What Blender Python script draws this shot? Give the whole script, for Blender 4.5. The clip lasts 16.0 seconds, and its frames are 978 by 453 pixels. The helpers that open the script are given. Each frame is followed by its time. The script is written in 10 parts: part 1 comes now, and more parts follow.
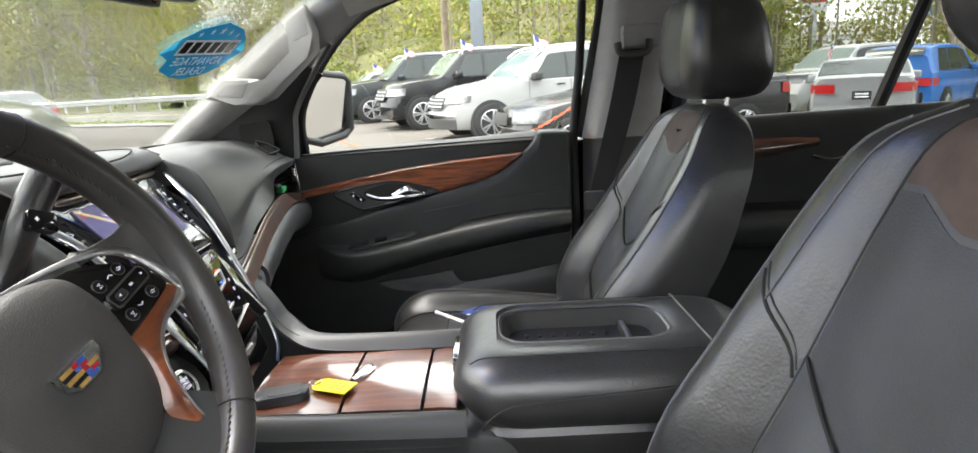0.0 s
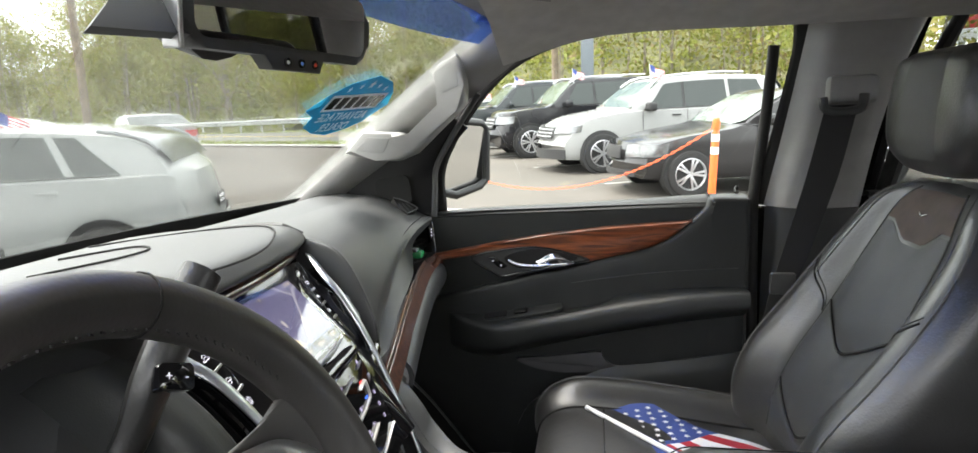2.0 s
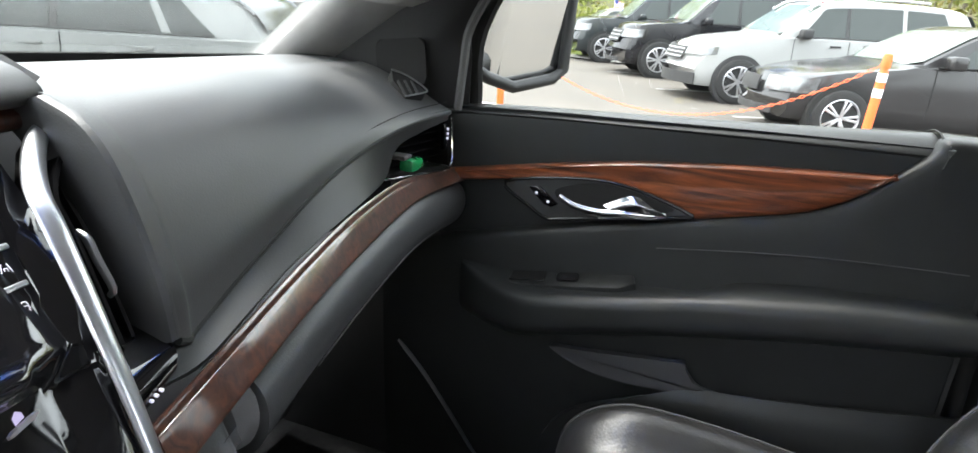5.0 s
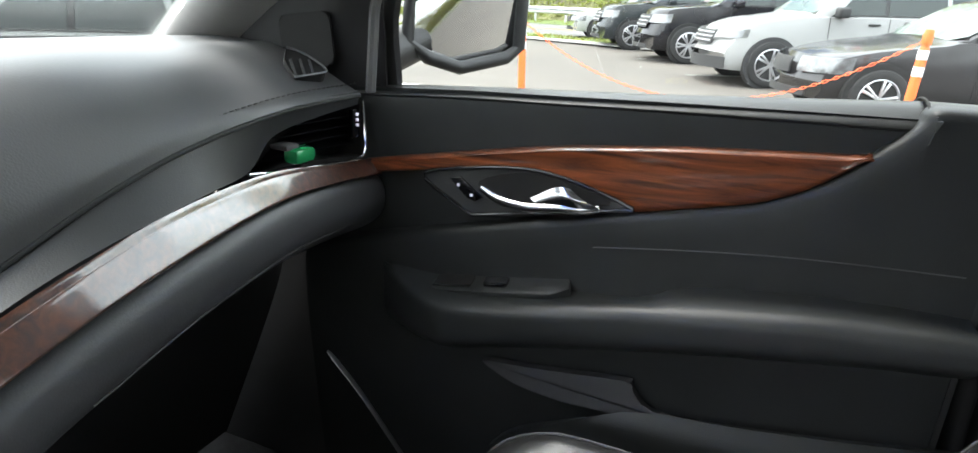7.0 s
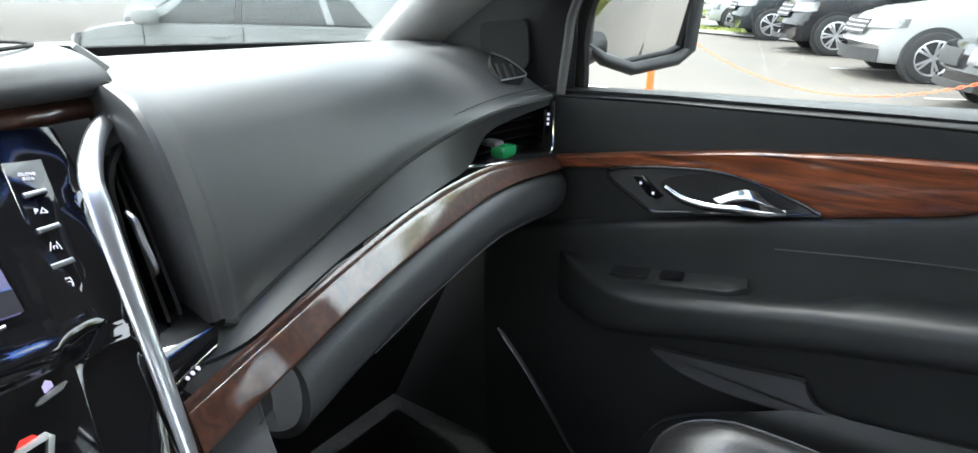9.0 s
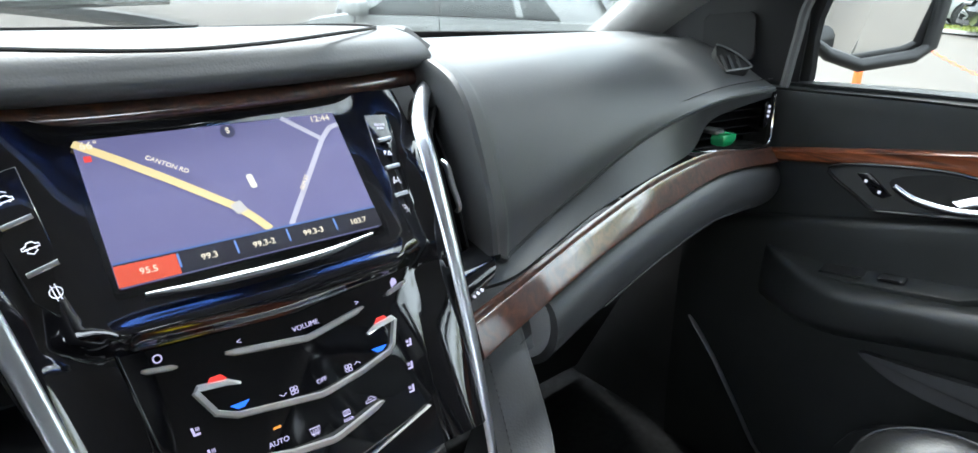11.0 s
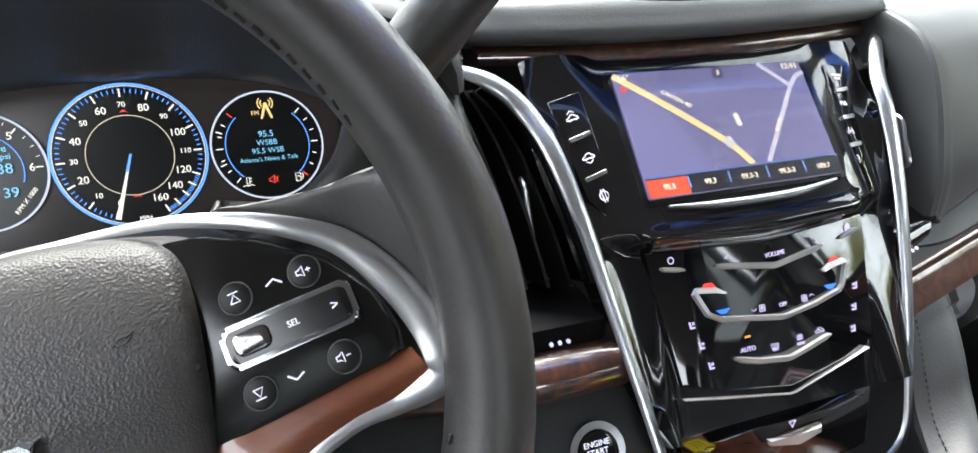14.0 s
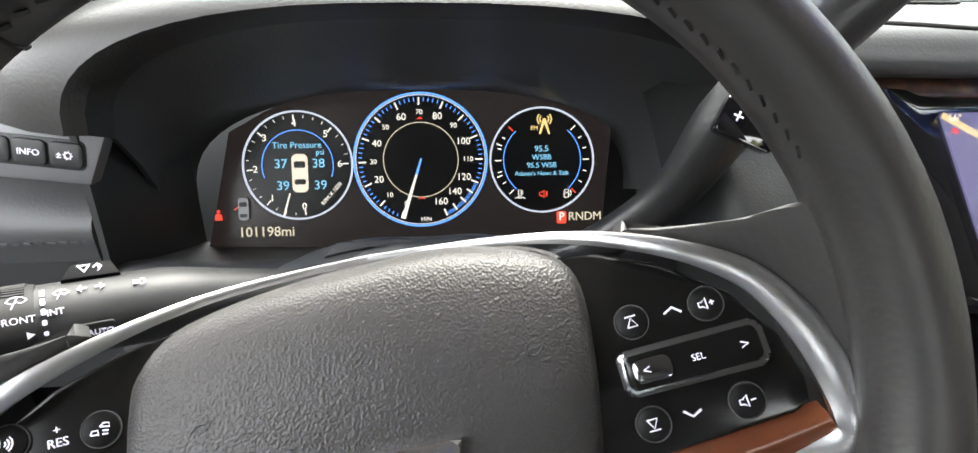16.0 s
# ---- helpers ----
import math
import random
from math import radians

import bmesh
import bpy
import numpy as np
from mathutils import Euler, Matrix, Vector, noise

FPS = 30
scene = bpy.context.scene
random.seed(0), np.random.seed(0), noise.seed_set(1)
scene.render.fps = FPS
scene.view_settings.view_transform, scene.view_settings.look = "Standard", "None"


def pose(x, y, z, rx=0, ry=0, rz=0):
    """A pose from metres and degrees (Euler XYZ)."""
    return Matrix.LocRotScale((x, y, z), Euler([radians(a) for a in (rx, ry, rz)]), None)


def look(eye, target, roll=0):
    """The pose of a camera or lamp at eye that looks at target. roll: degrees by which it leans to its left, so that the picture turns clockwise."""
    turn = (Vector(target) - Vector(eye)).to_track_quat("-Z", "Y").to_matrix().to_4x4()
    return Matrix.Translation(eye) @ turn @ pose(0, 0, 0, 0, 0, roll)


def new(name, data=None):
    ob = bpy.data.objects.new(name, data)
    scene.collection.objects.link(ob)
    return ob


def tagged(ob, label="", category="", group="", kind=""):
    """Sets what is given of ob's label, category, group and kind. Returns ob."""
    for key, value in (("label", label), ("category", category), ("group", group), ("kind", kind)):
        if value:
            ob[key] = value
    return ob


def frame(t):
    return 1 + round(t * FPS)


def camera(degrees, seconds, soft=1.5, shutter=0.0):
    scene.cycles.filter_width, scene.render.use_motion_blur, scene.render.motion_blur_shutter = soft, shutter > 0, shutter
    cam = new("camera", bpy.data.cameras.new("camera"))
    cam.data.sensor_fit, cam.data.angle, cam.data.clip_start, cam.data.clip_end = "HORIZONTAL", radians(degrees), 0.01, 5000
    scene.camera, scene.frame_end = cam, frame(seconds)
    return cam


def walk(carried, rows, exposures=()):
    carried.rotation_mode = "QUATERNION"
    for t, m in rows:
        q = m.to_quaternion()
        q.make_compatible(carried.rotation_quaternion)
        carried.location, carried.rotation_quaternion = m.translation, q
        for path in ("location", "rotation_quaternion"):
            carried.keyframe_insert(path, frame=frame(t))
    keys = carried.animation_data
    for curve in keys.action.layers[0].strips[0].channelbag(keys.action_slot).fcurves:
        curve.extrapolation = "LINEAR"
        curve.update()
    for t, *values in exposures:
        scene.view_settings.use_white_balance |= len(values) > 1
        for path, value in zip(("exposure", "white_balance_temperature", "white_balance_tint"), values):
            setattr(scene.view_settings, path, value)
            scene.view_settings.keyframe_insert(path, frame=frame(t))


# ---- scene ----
cam = camera(76.3, 16.0)
PATH = [
    (0, (0.01, -0.836, 1.42), (-0.014, 1.115, 0.981), -3.1),
    (0.5, (0.001, -0.852, 1.434), (-0.159, 1.093, 0.998), -3.5),
    (1, (-0.042, -0.845, 1.462), (-0.268, 1.104, 1.075), -2.6),
    (1.5, (-0.087, -0.777, 1.454), (-0.376, 1.171, 1.108), -2.0),
    (2, (-0.125, -0.633, 1.493), (-0.46, 1.308, 1.146), -2.2),
    (2.5, (-0.135, -0.545, 1.549), (-0.443, 1.379, 1.097), -0.5),
    (3, (-0.16, -0.46, 1.514), (-0.364, 1.434, 0.905), 3.2),
    (3.5, (-0.176, -0.398, 1.484), (-0.338, 1.48, 0.815), 7.2),
    (4, (-0.177, -0.231, 1.425), (-0.483, 1.644, 0.801), 7.9),
    (4.2, (-0.168, -0.191, 1.396), (-0.567, 1.673, 0.79), 7.3),
    (6.3, (-0.076, 0.021, 1.39), (-0.808, 1.764, 0.736), 2.2),
    (6.5, (-0.064, 0.037, 1.386), (-0.775, 1.79, 0.737), 2.3),
    (7, (-0.023, 0.084, 1.369), (-0.755, 1.829, 0.719), 2.2),
    (7.5, (-0.053, 0.058, 1.386), (-0.796, 1.789, 0.714), 1.7),
    (8, (-0.078, 0.028, 1.392), (-0.893, 1.724, 0.714), 1.3),
    (10.3, (-0.076, -0.086, 1.392), (-1.387, 1.252, 0.691), 1.8),
    (10.5, (-0.079, -0.098, 1.388), (-1.423, 1.208, 0.689), 1.6),
    (11, (-0.081, -0.126, 1.389), (-1.493, 1.093, 0.667), 1.6),
    (11.5, (-0.083, -0.146, 1.386), (-1.555, 0.982, 0.634), 1.6),
    (12, (-0.092, -0.172, 1.388), (-1.617, 0.852, 0.595), 1.5),
    (12.5, (-0.098, -0.203, 1.387), (-1.682, 0.706, 0.572), 1.0),
    (13, (-0.108, -0.236, 1.389), (-1.735, 0.558, 0.541), 0.8),
    (13.3, (-0.112, -0.258, 1.394), (-1.763, 0.464, 0.525), 0.6),
    (13.5, (-0.116, -0.277, 1.393), (-1.78, 0.413, 0.524), 0.4),
    (14, (-0.119, -0.311, 1.395), (-1.812, 0.286, 0.513), 0.5),
    (14.5, (-0.123, -0.344, 1.395), (-1.849, 0.143, 0.511), 0.4),
    (15, (-0.123, -0.375, 1.4), (-1.889, -0.03, 0.528), 0.0),
    (15.5, (-0.127, -0.395, 1.399), (-1.921, -0.171, 0.544), 0.1),
    (16, (-0.147, -0.4, 1.394), (-1.958, -0.246, 0.561), 0.5),
]
walk(cam, [(t, look(eye, target, roll)) for t, eye, target, roll in PATH], [(0, 2.8, 6850, 10), (2, 2.62, 6850, 9), (3, 2.7, 6600, 9), (4, 2.9, 6500, 9), (6.5, 2.66, 6450, 8), (8, 2.85, 6350, 7), (10.5, 2.93, 6050, 5), (12.5, 3.0, 6050, 6), (13.3, 3.14, 6350, 9), (14, 3.22, 6450, 9), (15, 3.4, 6550, 9), (16, 3.24, 6750, 9)])

# world: bright overcast spring day
SUN_EL, SUN_AZ = radians(48), radians(250)
world = bpy.data.worlds.new("world")
scene.world = world
world.use_nodes = True
wn, wl = world.node_tree.nodes, world.node_tree.links
sky = wn.new("ShaderNodeTexSky")
sky.sky_type, sky.sun_disc = "NISHITA", False
sky.sun_elevation, sky.sun_rotation = SUN_EL, SUN_AZ
sky.air_density, sky.dust_density = 1.0, 5.0
cloud = wn.new("ShaderNodeMixRGB")
cloud.inputs[0].default_value = 0.8
cloud.inputs[2].default_value = (9.2, 9.5, 10.0, 1)
wl.new(sky.outputs[0], cloud.inputs[1])
wl.new(cloud.outputs[0], wn["Background"].inputs[0])
wn["Background"].inputs[1].default_value = 0.12
sun = new("sun", bpy.data.lights.new("sun", "SUN"))
sun.data.energy, sun.data.angle, sun.data.color = 1.1, radians(20), (1, 0.97, 0.92)
sun.matrix_world = look((0, 0, 30), (12, -6, 0))


# ---- materials ----
def mat(name, base, rough=0.5, metal=0.0, coat=0.0, var=0.15, vscale=6.0, bump=0.0, bscale=400.0, bdist=0.001, spec=0.5, emit=None, power=0.0, kind="noise", rvar=0.1):
    m = bpy.data.materials.new(name)
    m.use_nodes = True
    n, l = m.node_tree.nodes, m.node_tree.links
    b = n["Principled BSDF"]
    b.inputs["Roughness"].default_value, b.inputs["Metallic"].default_value = rough, metal
    b.inputs["Coat Weight"].default_value, b.inputs["Coat Roughness"].default_value = coat, 0.04
    b.inputs["Specular IOR Level"].default_value = spec
    b.inputs["Base Color"].default_value = (*base, 1)
    if emit:
        b.inputs["Emission Color"].default_value, b.inputs["Emission Strength"].default_value = (*emit, 1), power
    co = n.new("ShaderNodeTexCoord")
    if var:
        t = n.new("ShaderNodeTexNoise")
        t.inputs["Scale"].default_value, t.inputs["Detail"].default_value = vscale, 6
        l.new(co.outputs["Object"], t.inputs["Vector"])
        r = n.new("ShaderNodeValToRGB")
        r.color_ramp.elements[0].position, r.color_ramp.elements[1].position = 0.3, 0.7
        r.color_ramp.elements[0].color = (*[c * (1 - var) for c in base], 1)
        r.color_ramp.elements[1].color = (*[min(1, c * (1 + var)) for c in base], 1)
        l.new(t.outputs["Fac"], r.inputs[0])
        l.new(r.outputs[0], b.inputs["Base Color"])
        if rvar:
            mr = n.new("ShaderNodeMapRange")
            mr.inputs["To Min"].default_value, mr.inputs["To Max"].default_value = max(0.0, rough * (1 - rvar)), min(1.0, rough * (1 + rvar))
            l.new(t.outputs["Fac"], mr.inputs["Value"])
            l.new(mr.outputs[0], b.inputs["Roughness"])
    if bump:
        if kind == "noise":
            g = n.new("ShaderNodeTexNoise")
            g.inputs["Detail"].default_value = 3
        else:
            g = n.new("ShaderNodeTexVoronoi")
            g.feature = "SMOOTH_F1"
        g.inputs["Scale"].default_value = bscale
        l.new(co.outputs["Object"], g.inputs["Vector"])
        bp = n.new("ShaderNodeBump")
        bp.inputs["Strength"].default_value, bp.inputs["Distance"].default_value = bump, bdist
        l.new(g.outputs[0], bp.inputs["Height"])
        l.new(bp.outputs[0], b.inputs["Normal"])
    return m


def wood_mat(name, dark, light, axis=(3, 40, 40), gloss=1.0):
    m = mat(name, light, 0.35, coat=gloss, var=0)
    n, l = m.node_tree.nodes, m.node_tree.links
    b = n["Principled BSDF"]
    co, mp = n.new("ShaderNodeTexCoord"), n.new("ShaderNodeMapping")
    mp.inputs["Scale"].default_value = axis
    t = n.new("ShaderNodeTexNoise")
    t.inputs["Scale"].default_value, t.inputs["Detail"].default_value, t.inputs["Distortion"].default_value = 2.0, 9, 1.2
    t.inputs["Roughness"].default_value = 0.62
    r = n.new("ShaderNodeValToRGB")
    e = r.color_ramp.elements
    e[0].position, e[0].color = 0.34, (*dark, 1)
    e[1].position, e[1].color = 0.68, (*light, 1)
    x = e.new(0.5)
    x.color = (*[(a + c) * 0.45 for a, c in zip(dark, light)], 1)
    l.new(co.outputs["Object"], mp.inputs[0])
    l.new(mp.outputs[0], t.inputs["Vector"])
    l.new(t.outputs["Fac"], r.inputs[0])
    l.new(r.outputs[0], b.inputs["Base Color"])
    return m


def glass_mat(name, tint=(1, 1, 1), gloss=0.6, rough=0.02):
    m = bpy.data.materials.new(name)
    m.use_nodes = True
    n, l = m.node_tree.nodes, m.node_tree.links
    n.remove(n["Principled BSDF"])
    tr, gl, fr, mx = n.new("ShaderNodeBsdfTransparent"), n.new("ShaderNodeBsdfGlossy"), n.new("ShaderNodeFresnel"), n.new("ShaderNodeMixShader")
    tr.inputs[0].default_value = (*tint, 1)
    gl.inputs["Roughness"].default_value = rough
    k = n.new("ShaderNodeMath")
    k.operation = "MULTIPLY"
    k.inputs[1].default_value = gloss
    l.new(fr.outputs[0], k.inputs[0])
    l.new(k.outputs[0], mx.inputs[0])
    l.new(tr.outputs[0], mx.inputs[1])
    l.new(gl.outputs[0], mx.inputs[2])
    l.new(mx.outputs[0], n["Material Output"].inputs[0])
    return m


def glow(name, color, power=1.0):
    return mat(name, tuple(c * 0.2 for c in color), 0.4, var=0, emit=color, power=power * 0.16)


def wrinkle(m, scale, strength, dist):
    """soft creases of worn leather under the fine grain"""
    n, l = m.node_tree.nodes, m.node_tree.links
    fine = [x for x in n if x.type == "BUMP"][0]
    co, t, bp = n.new("ShaderNodeTexCoord"), n.new("ShaderNodeTexNoise"), n.new("ShaderNodeBump")
    t.inputs["Scale"].default_value, t.inputs["Detail"].default_value, t.inputs["Distortion"].default_value = scale, 3, 0.8
    bp.inputs["Strength"].default_value, bp.inputs["Distance"].default_value = strength, dist
    l.new(co.outputs["Object"], t.inputs["Vector"])
    l.new(t.outputs["Fac"], bp.inputs["Height"])
    l.new(bp.outputs[0], fine.inputs["Normal"])


LEATHER = mat("black_leather", (0.026, 0.026, 0.0265), 0.36, var=0.3, vscale=9, bump=0.35, bscale=330, bdist=0.0006, kind="voronoi", spec=0.85)
wrinkle(LEATHER, 22, 0.22, 0.004)
LEATHER_IN = mat("perforated_leather", (0.050, 0.051, 0.052), 0.55, var=0.2, vscale=9, bump=0.5, bscale=520, bdist=0.0006, kind="voronoi")
SUEDE = mat("brown_patch", (0.080, 0.056, 0.045), 0.75, var=0.2, vscale=40)
SOFT = mat("dash_soft", (0.066, 0.068, 0.070), 0.45, var=0.12, vscale=5, bump=0.22, bscale=620, bdist=0.0005, kind="voronoi")
PLASTIC = mat("black_plastic", (0.042, 0.043, 0.043), 0.5, var=0.15, vscale=10, bump=0.2, bscale=900, bdist=0.0003)
# near-black: stands for shade in recesses, and colours joints and seams
DARK = mat("shade_and_joint_black", (0.010, 0.010, 0.010), 0.8, var=0.2)
COLM = mat("column_black", (0.004, 0.004, 0.005), 0.6, var=0, spec=0.1)
PIANO = mat("piano_black", (0.004, 0.004, 0.005), 0.06, var=0, coat=1.0)
CHROME = mat("chrome", (0.78, 0.79, 0.80), 0.14, metal=1.0, var=0.05)
# darker copy of the chrome: dim reflections are put into its base colour
CHROME2 = mat("shaded_chrome", (0.42, 0.43, 0.45), 0.16, metal=1.0, var=0.05)
SATIN = mat("satin_silver", (0.55, 0.56, 0.58), 0.32, metal=1.0, var=0.05)
GREY = mat("grey_trim", (0.30, 0.297, 0.287), 0.62, var=0.08, vscale=20, bump=0.15, bscale=900, bdist=0.0003)
DOORM = mat("door_vinyl", (0.025, 0.027, 0.027), 0.46, var=0.15, vscale=10, bump=0.3, bscale=800, bdist=0.0004, kind="voronoi", spec=0.4)
GREYDK = mat("grey_trim_dark", (0.10, 0.10, 0.10), 0.6, var=0.1)
CLOTH = mat("headliner_cloth", (0.55, 0.54, 0.52), 0.9, var=0.08, vscale=30, bump=0.3, bscale=1500, bdist=0.0004)
CARPET = mat("carpet", (0.034, 0.035, 0.035), 0.95, var=0.3, vscale=80, bump=0.6, bscale=600, bdist=0.003)
WOOD = wood_mat("walnut_gloss", (0.040, 0.011, 0.005), (0.32, 0.088, 0.030), gloss=0.6)
WOODK = wood_mat("walnut_dark_gloss", (0.022, 0.007, 0.004), (0.11, 0.036, 0.017))
WOODL = wood_mat("walnut_lid_gloss", (0.040, 0.012, 0.006), (0.20, 0.060, 0.026))
for m_, ior_ in ((WOOD, 1.7), (WOODK, 2.1), (WOODL, 1.9)):
    m_.node_tree.nodes["Principled BSDF"].inputs["Coat IOR"].default_value = ior_
    m_.node_tree.nodes["Principled BSDF"].inputs["Coat Roughness"].default_value = 0.08
RUBBER = mat("rubber", (0.018, 0.018, 0.018), 0.65, var=0.1)
THREAD = mat("thread", (0.09, 0.09, 0.092), 0.7, var=0)
RTHREAD = mat("rim_thread", (0.035, 0.035, 0.036), 0.7, var=0)
GLASS = glass_mat("window_glass", (0.95, 0.97, 0.955), 0.55)
TINT = glass_mat("tinted_glass", (0.55, 0.57, 0.56), 0.7)
TINTR = glass_mat("privacy_glass", (0.60, 0.62, 0.61), 0.7)
MIRROR = mat("mirror_silver", (0.72, 0.72, 0.71), 0.01, metal=1.0, var=0)
# ink for the marks, brightened by a faint added glow
WHITE_INK = mat("white_ink_glow", (0.75, 0.75, 0.78), 0.5, var=0, emit=(0.8, 0.78, 1.0), power=0.08)


# ---- geometry helpers ----
def adopt(ob, parent):
    if parent:
        ob.parent = parent
        if parent.data is None:
            ob.matrix_parent_inverse = Matrix.Translation(-parent.location)
    return ob


def part(name, bm, material, parent=None, label="", smooth=True, kind="", category="", group=""):
    me = bpy.data.meshes.new(name)
    bmesh.ops.recalc_face_normals(bm, faces=bm.faces)
    bm.to_mesh(me)
    bm.free()
    for m in material if isinstance(material, (list, tuple)) else (material,):
        me.materials.append(m)
    if smooth:
        me.polygons.foreach_set("use_smooth", [True] * len(me.polygons))
        me.set_sharp_from_angle(angle=radians(38))
    return tagged(adopt(new(name, me), parent), label, category, group, kind)


def thing(name, label, category, kind="", group="", at=(0, 0, 0)):
    ob = new(name)
    ob.empty_display_size = 0.05
    ob.location = at
    return tagged(ob, label, category, group, kind)


def cr(pts, n=6, closed=False):
    """A smooth curve through pts."""
    P = [Vector(p) for p in pts]
    k = len(P)
    out = []
    for i in range(k if closed else k - 1):
        p1, p2 = P[i], P[(i + 1) % k]
        p0 = P[i - 1] if (closed or i) else p1 * 2 - p2
        p3 = P[(i + 2) % k] if (closed or i + 2 < k) else p2 * 2 - p1
        for j in range(n):
            t = j / n
            out.append(0.5 * (2 * p1 + (p2 - p0) * t + (2 * p0 - 5 * p1 + 4 * p2 - p3) * t * t + (3 * p1 - p0 - 3 * p2 + p3) * t ** 3))
    if not closed:
        out.append(P[-1])
    return out


def lattice(bm, rows, close_u=False, close_v=False, mi=0):
    V = [[bm.verts.new(p) for p in r] for r in rows]
    a, b = len(V), len(V[0])
    for i in range(a if close_u else a - 1):
        for j in range(b if close_v else b - 1):
            q = (V[i][j], V[(i + 1) % a][j], V[(i + 1) % a][(j + 1) % b], V[i][(j + 1) % b])
            if len(set(q)) == 4:
                f = bm.faces.new(q)
                f.material_index = mi
    return V


def surface(ctrl, nu=5, nv=5):
    """Points of a smooth surface through a small grid of control points."""
    rows = [cr(r, nv) for r in ctrl]
    cols = [cr([r[j] for r in rows], nu) if len(rows) > 2 else [rows[0][j].lerp(rows[1][j], i / nu) for i in range(nu + 1)] for j in range(len(rows[0]))]
    return [[c[i] for c in cols] for i in range(len(cols[0]))]


def shell(rows, thick, bm=None):
    """A closed thin body: the surface and its copy moved by thick along the normals."""
    bm = bm or bmesh.new()
    a, b = len(rows), len(rows[0])
    back = []
    for i in range(a):
        r = []
        for j in range(b):
            du = rows[min(i + 1, a - 1)][j] - rows[max(i - 1, 0)][j]
            dv = rows[i][min(j + 1, b - 1)] - rows[i][max(j - 1, 0)]
            nrm = du.cross(dv)
            nrm = nrm.normalized() if nrm.length > 1e-12 else Vector((0, 0, 1))
            r.append(rows[i][j] - nrm * thick)
        back.append(r)
    F, B = lattice(bm, rows), lattice(bm, back)
    for i in range(a - 1):
        for j in (0, b - 1):
            bm.faces.new((F[i][j], F[i + 1][j], B[i + 1][j], B[i][j]))
    for j in range(b - 1):
        for i in (0, a - 1):
            bm.faces.new((F[i][j], F[i][j + 1], B[i][j + 1], B[i][j]))
    return bm


def patch(name, ctrl, material, parent=None, label="", nu=5, nv=5, thick=0.004, **kw):
    return part(name, shell(surface(ctrl, nu, nv), thick), material, parent, label, **kw)


def tube_bm(pts, r, seg=8, closed=False, bm=None, flat=1.0, up=None, cap=True):
    """A round bar along pts; r may be a list. flat squeezes it along up."""
    bm = bm or bmesh.new()
    P = [Vector(p) for p in pts]
    R = r if isinstance(r, (list, tuple)) else [r] * len(P)
    rings, n0 = [], None
    for i, p in enumerate(P):
        a = P[(i - 1) % len(P)] if (closed or i) else P[i]
        b = P[(i + 1) % len(P)] if (closed or i + 1 < len(P)) else P[i]
        t = (b - a).normalized()
        if up is not None:
            n0 = Vector(up) - t * t.dot(Vector(up))
        elif n0 is None:
            n0 = t.orthogonal()
        else:
            n0 = n0 - t * t.dot(n0)
        n0 = n0.normalized()
        s = t.cross(n0)
        rings.append([p + (n0 * math.cos(k * math.tau / seg) * flat + s * math.sin(k * math.tau / seg)) * R[i] for k in range(seg)])
    V = lattice(bm, rings, close_u=closed, close_v=True)
    if not closed and cap:
        bm.faces.new(V[0][::-1])
        bm.faces.new(V[-1])
    return bm


def tube(name, pts, r, material, parent=None, label="", seg=8, closed=False, smooth_n=0, flat=1.0, up=None, **kw):
    if smooth_n:
        n = len(pts)
        pts = cr(pts, smooth_n, closed)
        if isinstance(r, (list, tuple)):
            r = [r[min(i // smooth_n, n - 1)] * (1 - (i % smooth_n) / smooth_n) + r[min(i // smooth_n + 1, n - 1)] * (i % smooth_n) / smooth_n for i in range(len(pts))]
    return part(name, tube_bm(pts, r, seg, closed, flat=flat, up=up), material, parent, label, **kw)


def box_bm(lo, hi, bevel=0.0, bm=None, m=None, seg=2):
    bm = bm or bmesh.new()
    c, s = (Vector(lo) + Vector(hi)) / 2, Vector(hi) - Vector(lo)
    tmp = bmesh.new()
    bmesh.ops.create_cube(tmp, size=1, matrix=Matrix.Diagonal((*s, 1)))
    if bevel:
        bmesh.ops.bevel(tmp, geom=tmp.edges[:], offset=bevel, segments=seg, profile=0.5, affect="EDGES")
    bmesh.ops.transform(tmp, matrix=(m or Matrix()) @ Matrix.Translation(c), verts=tmp.verts)
    return join_bm(bm, tmp)


def join_bm(bm, tmp, mi=None):
    idx = {v: bm.verts.new(v.co) for v in tmp.verts}
    for f in tmp.faces:
        g = bm.faces.new([idx[v] for v in f.verts])
        g.material_index = f.material_index if mi is None else mi
    tmp.free()
    return bm


def box(name, lo, hi, material, parent=None, label="", bevel=0.004, m=None, **kw):
    return part(name, box_bm(lo, hi, bevel, m=m), material, parent, label, **kw)


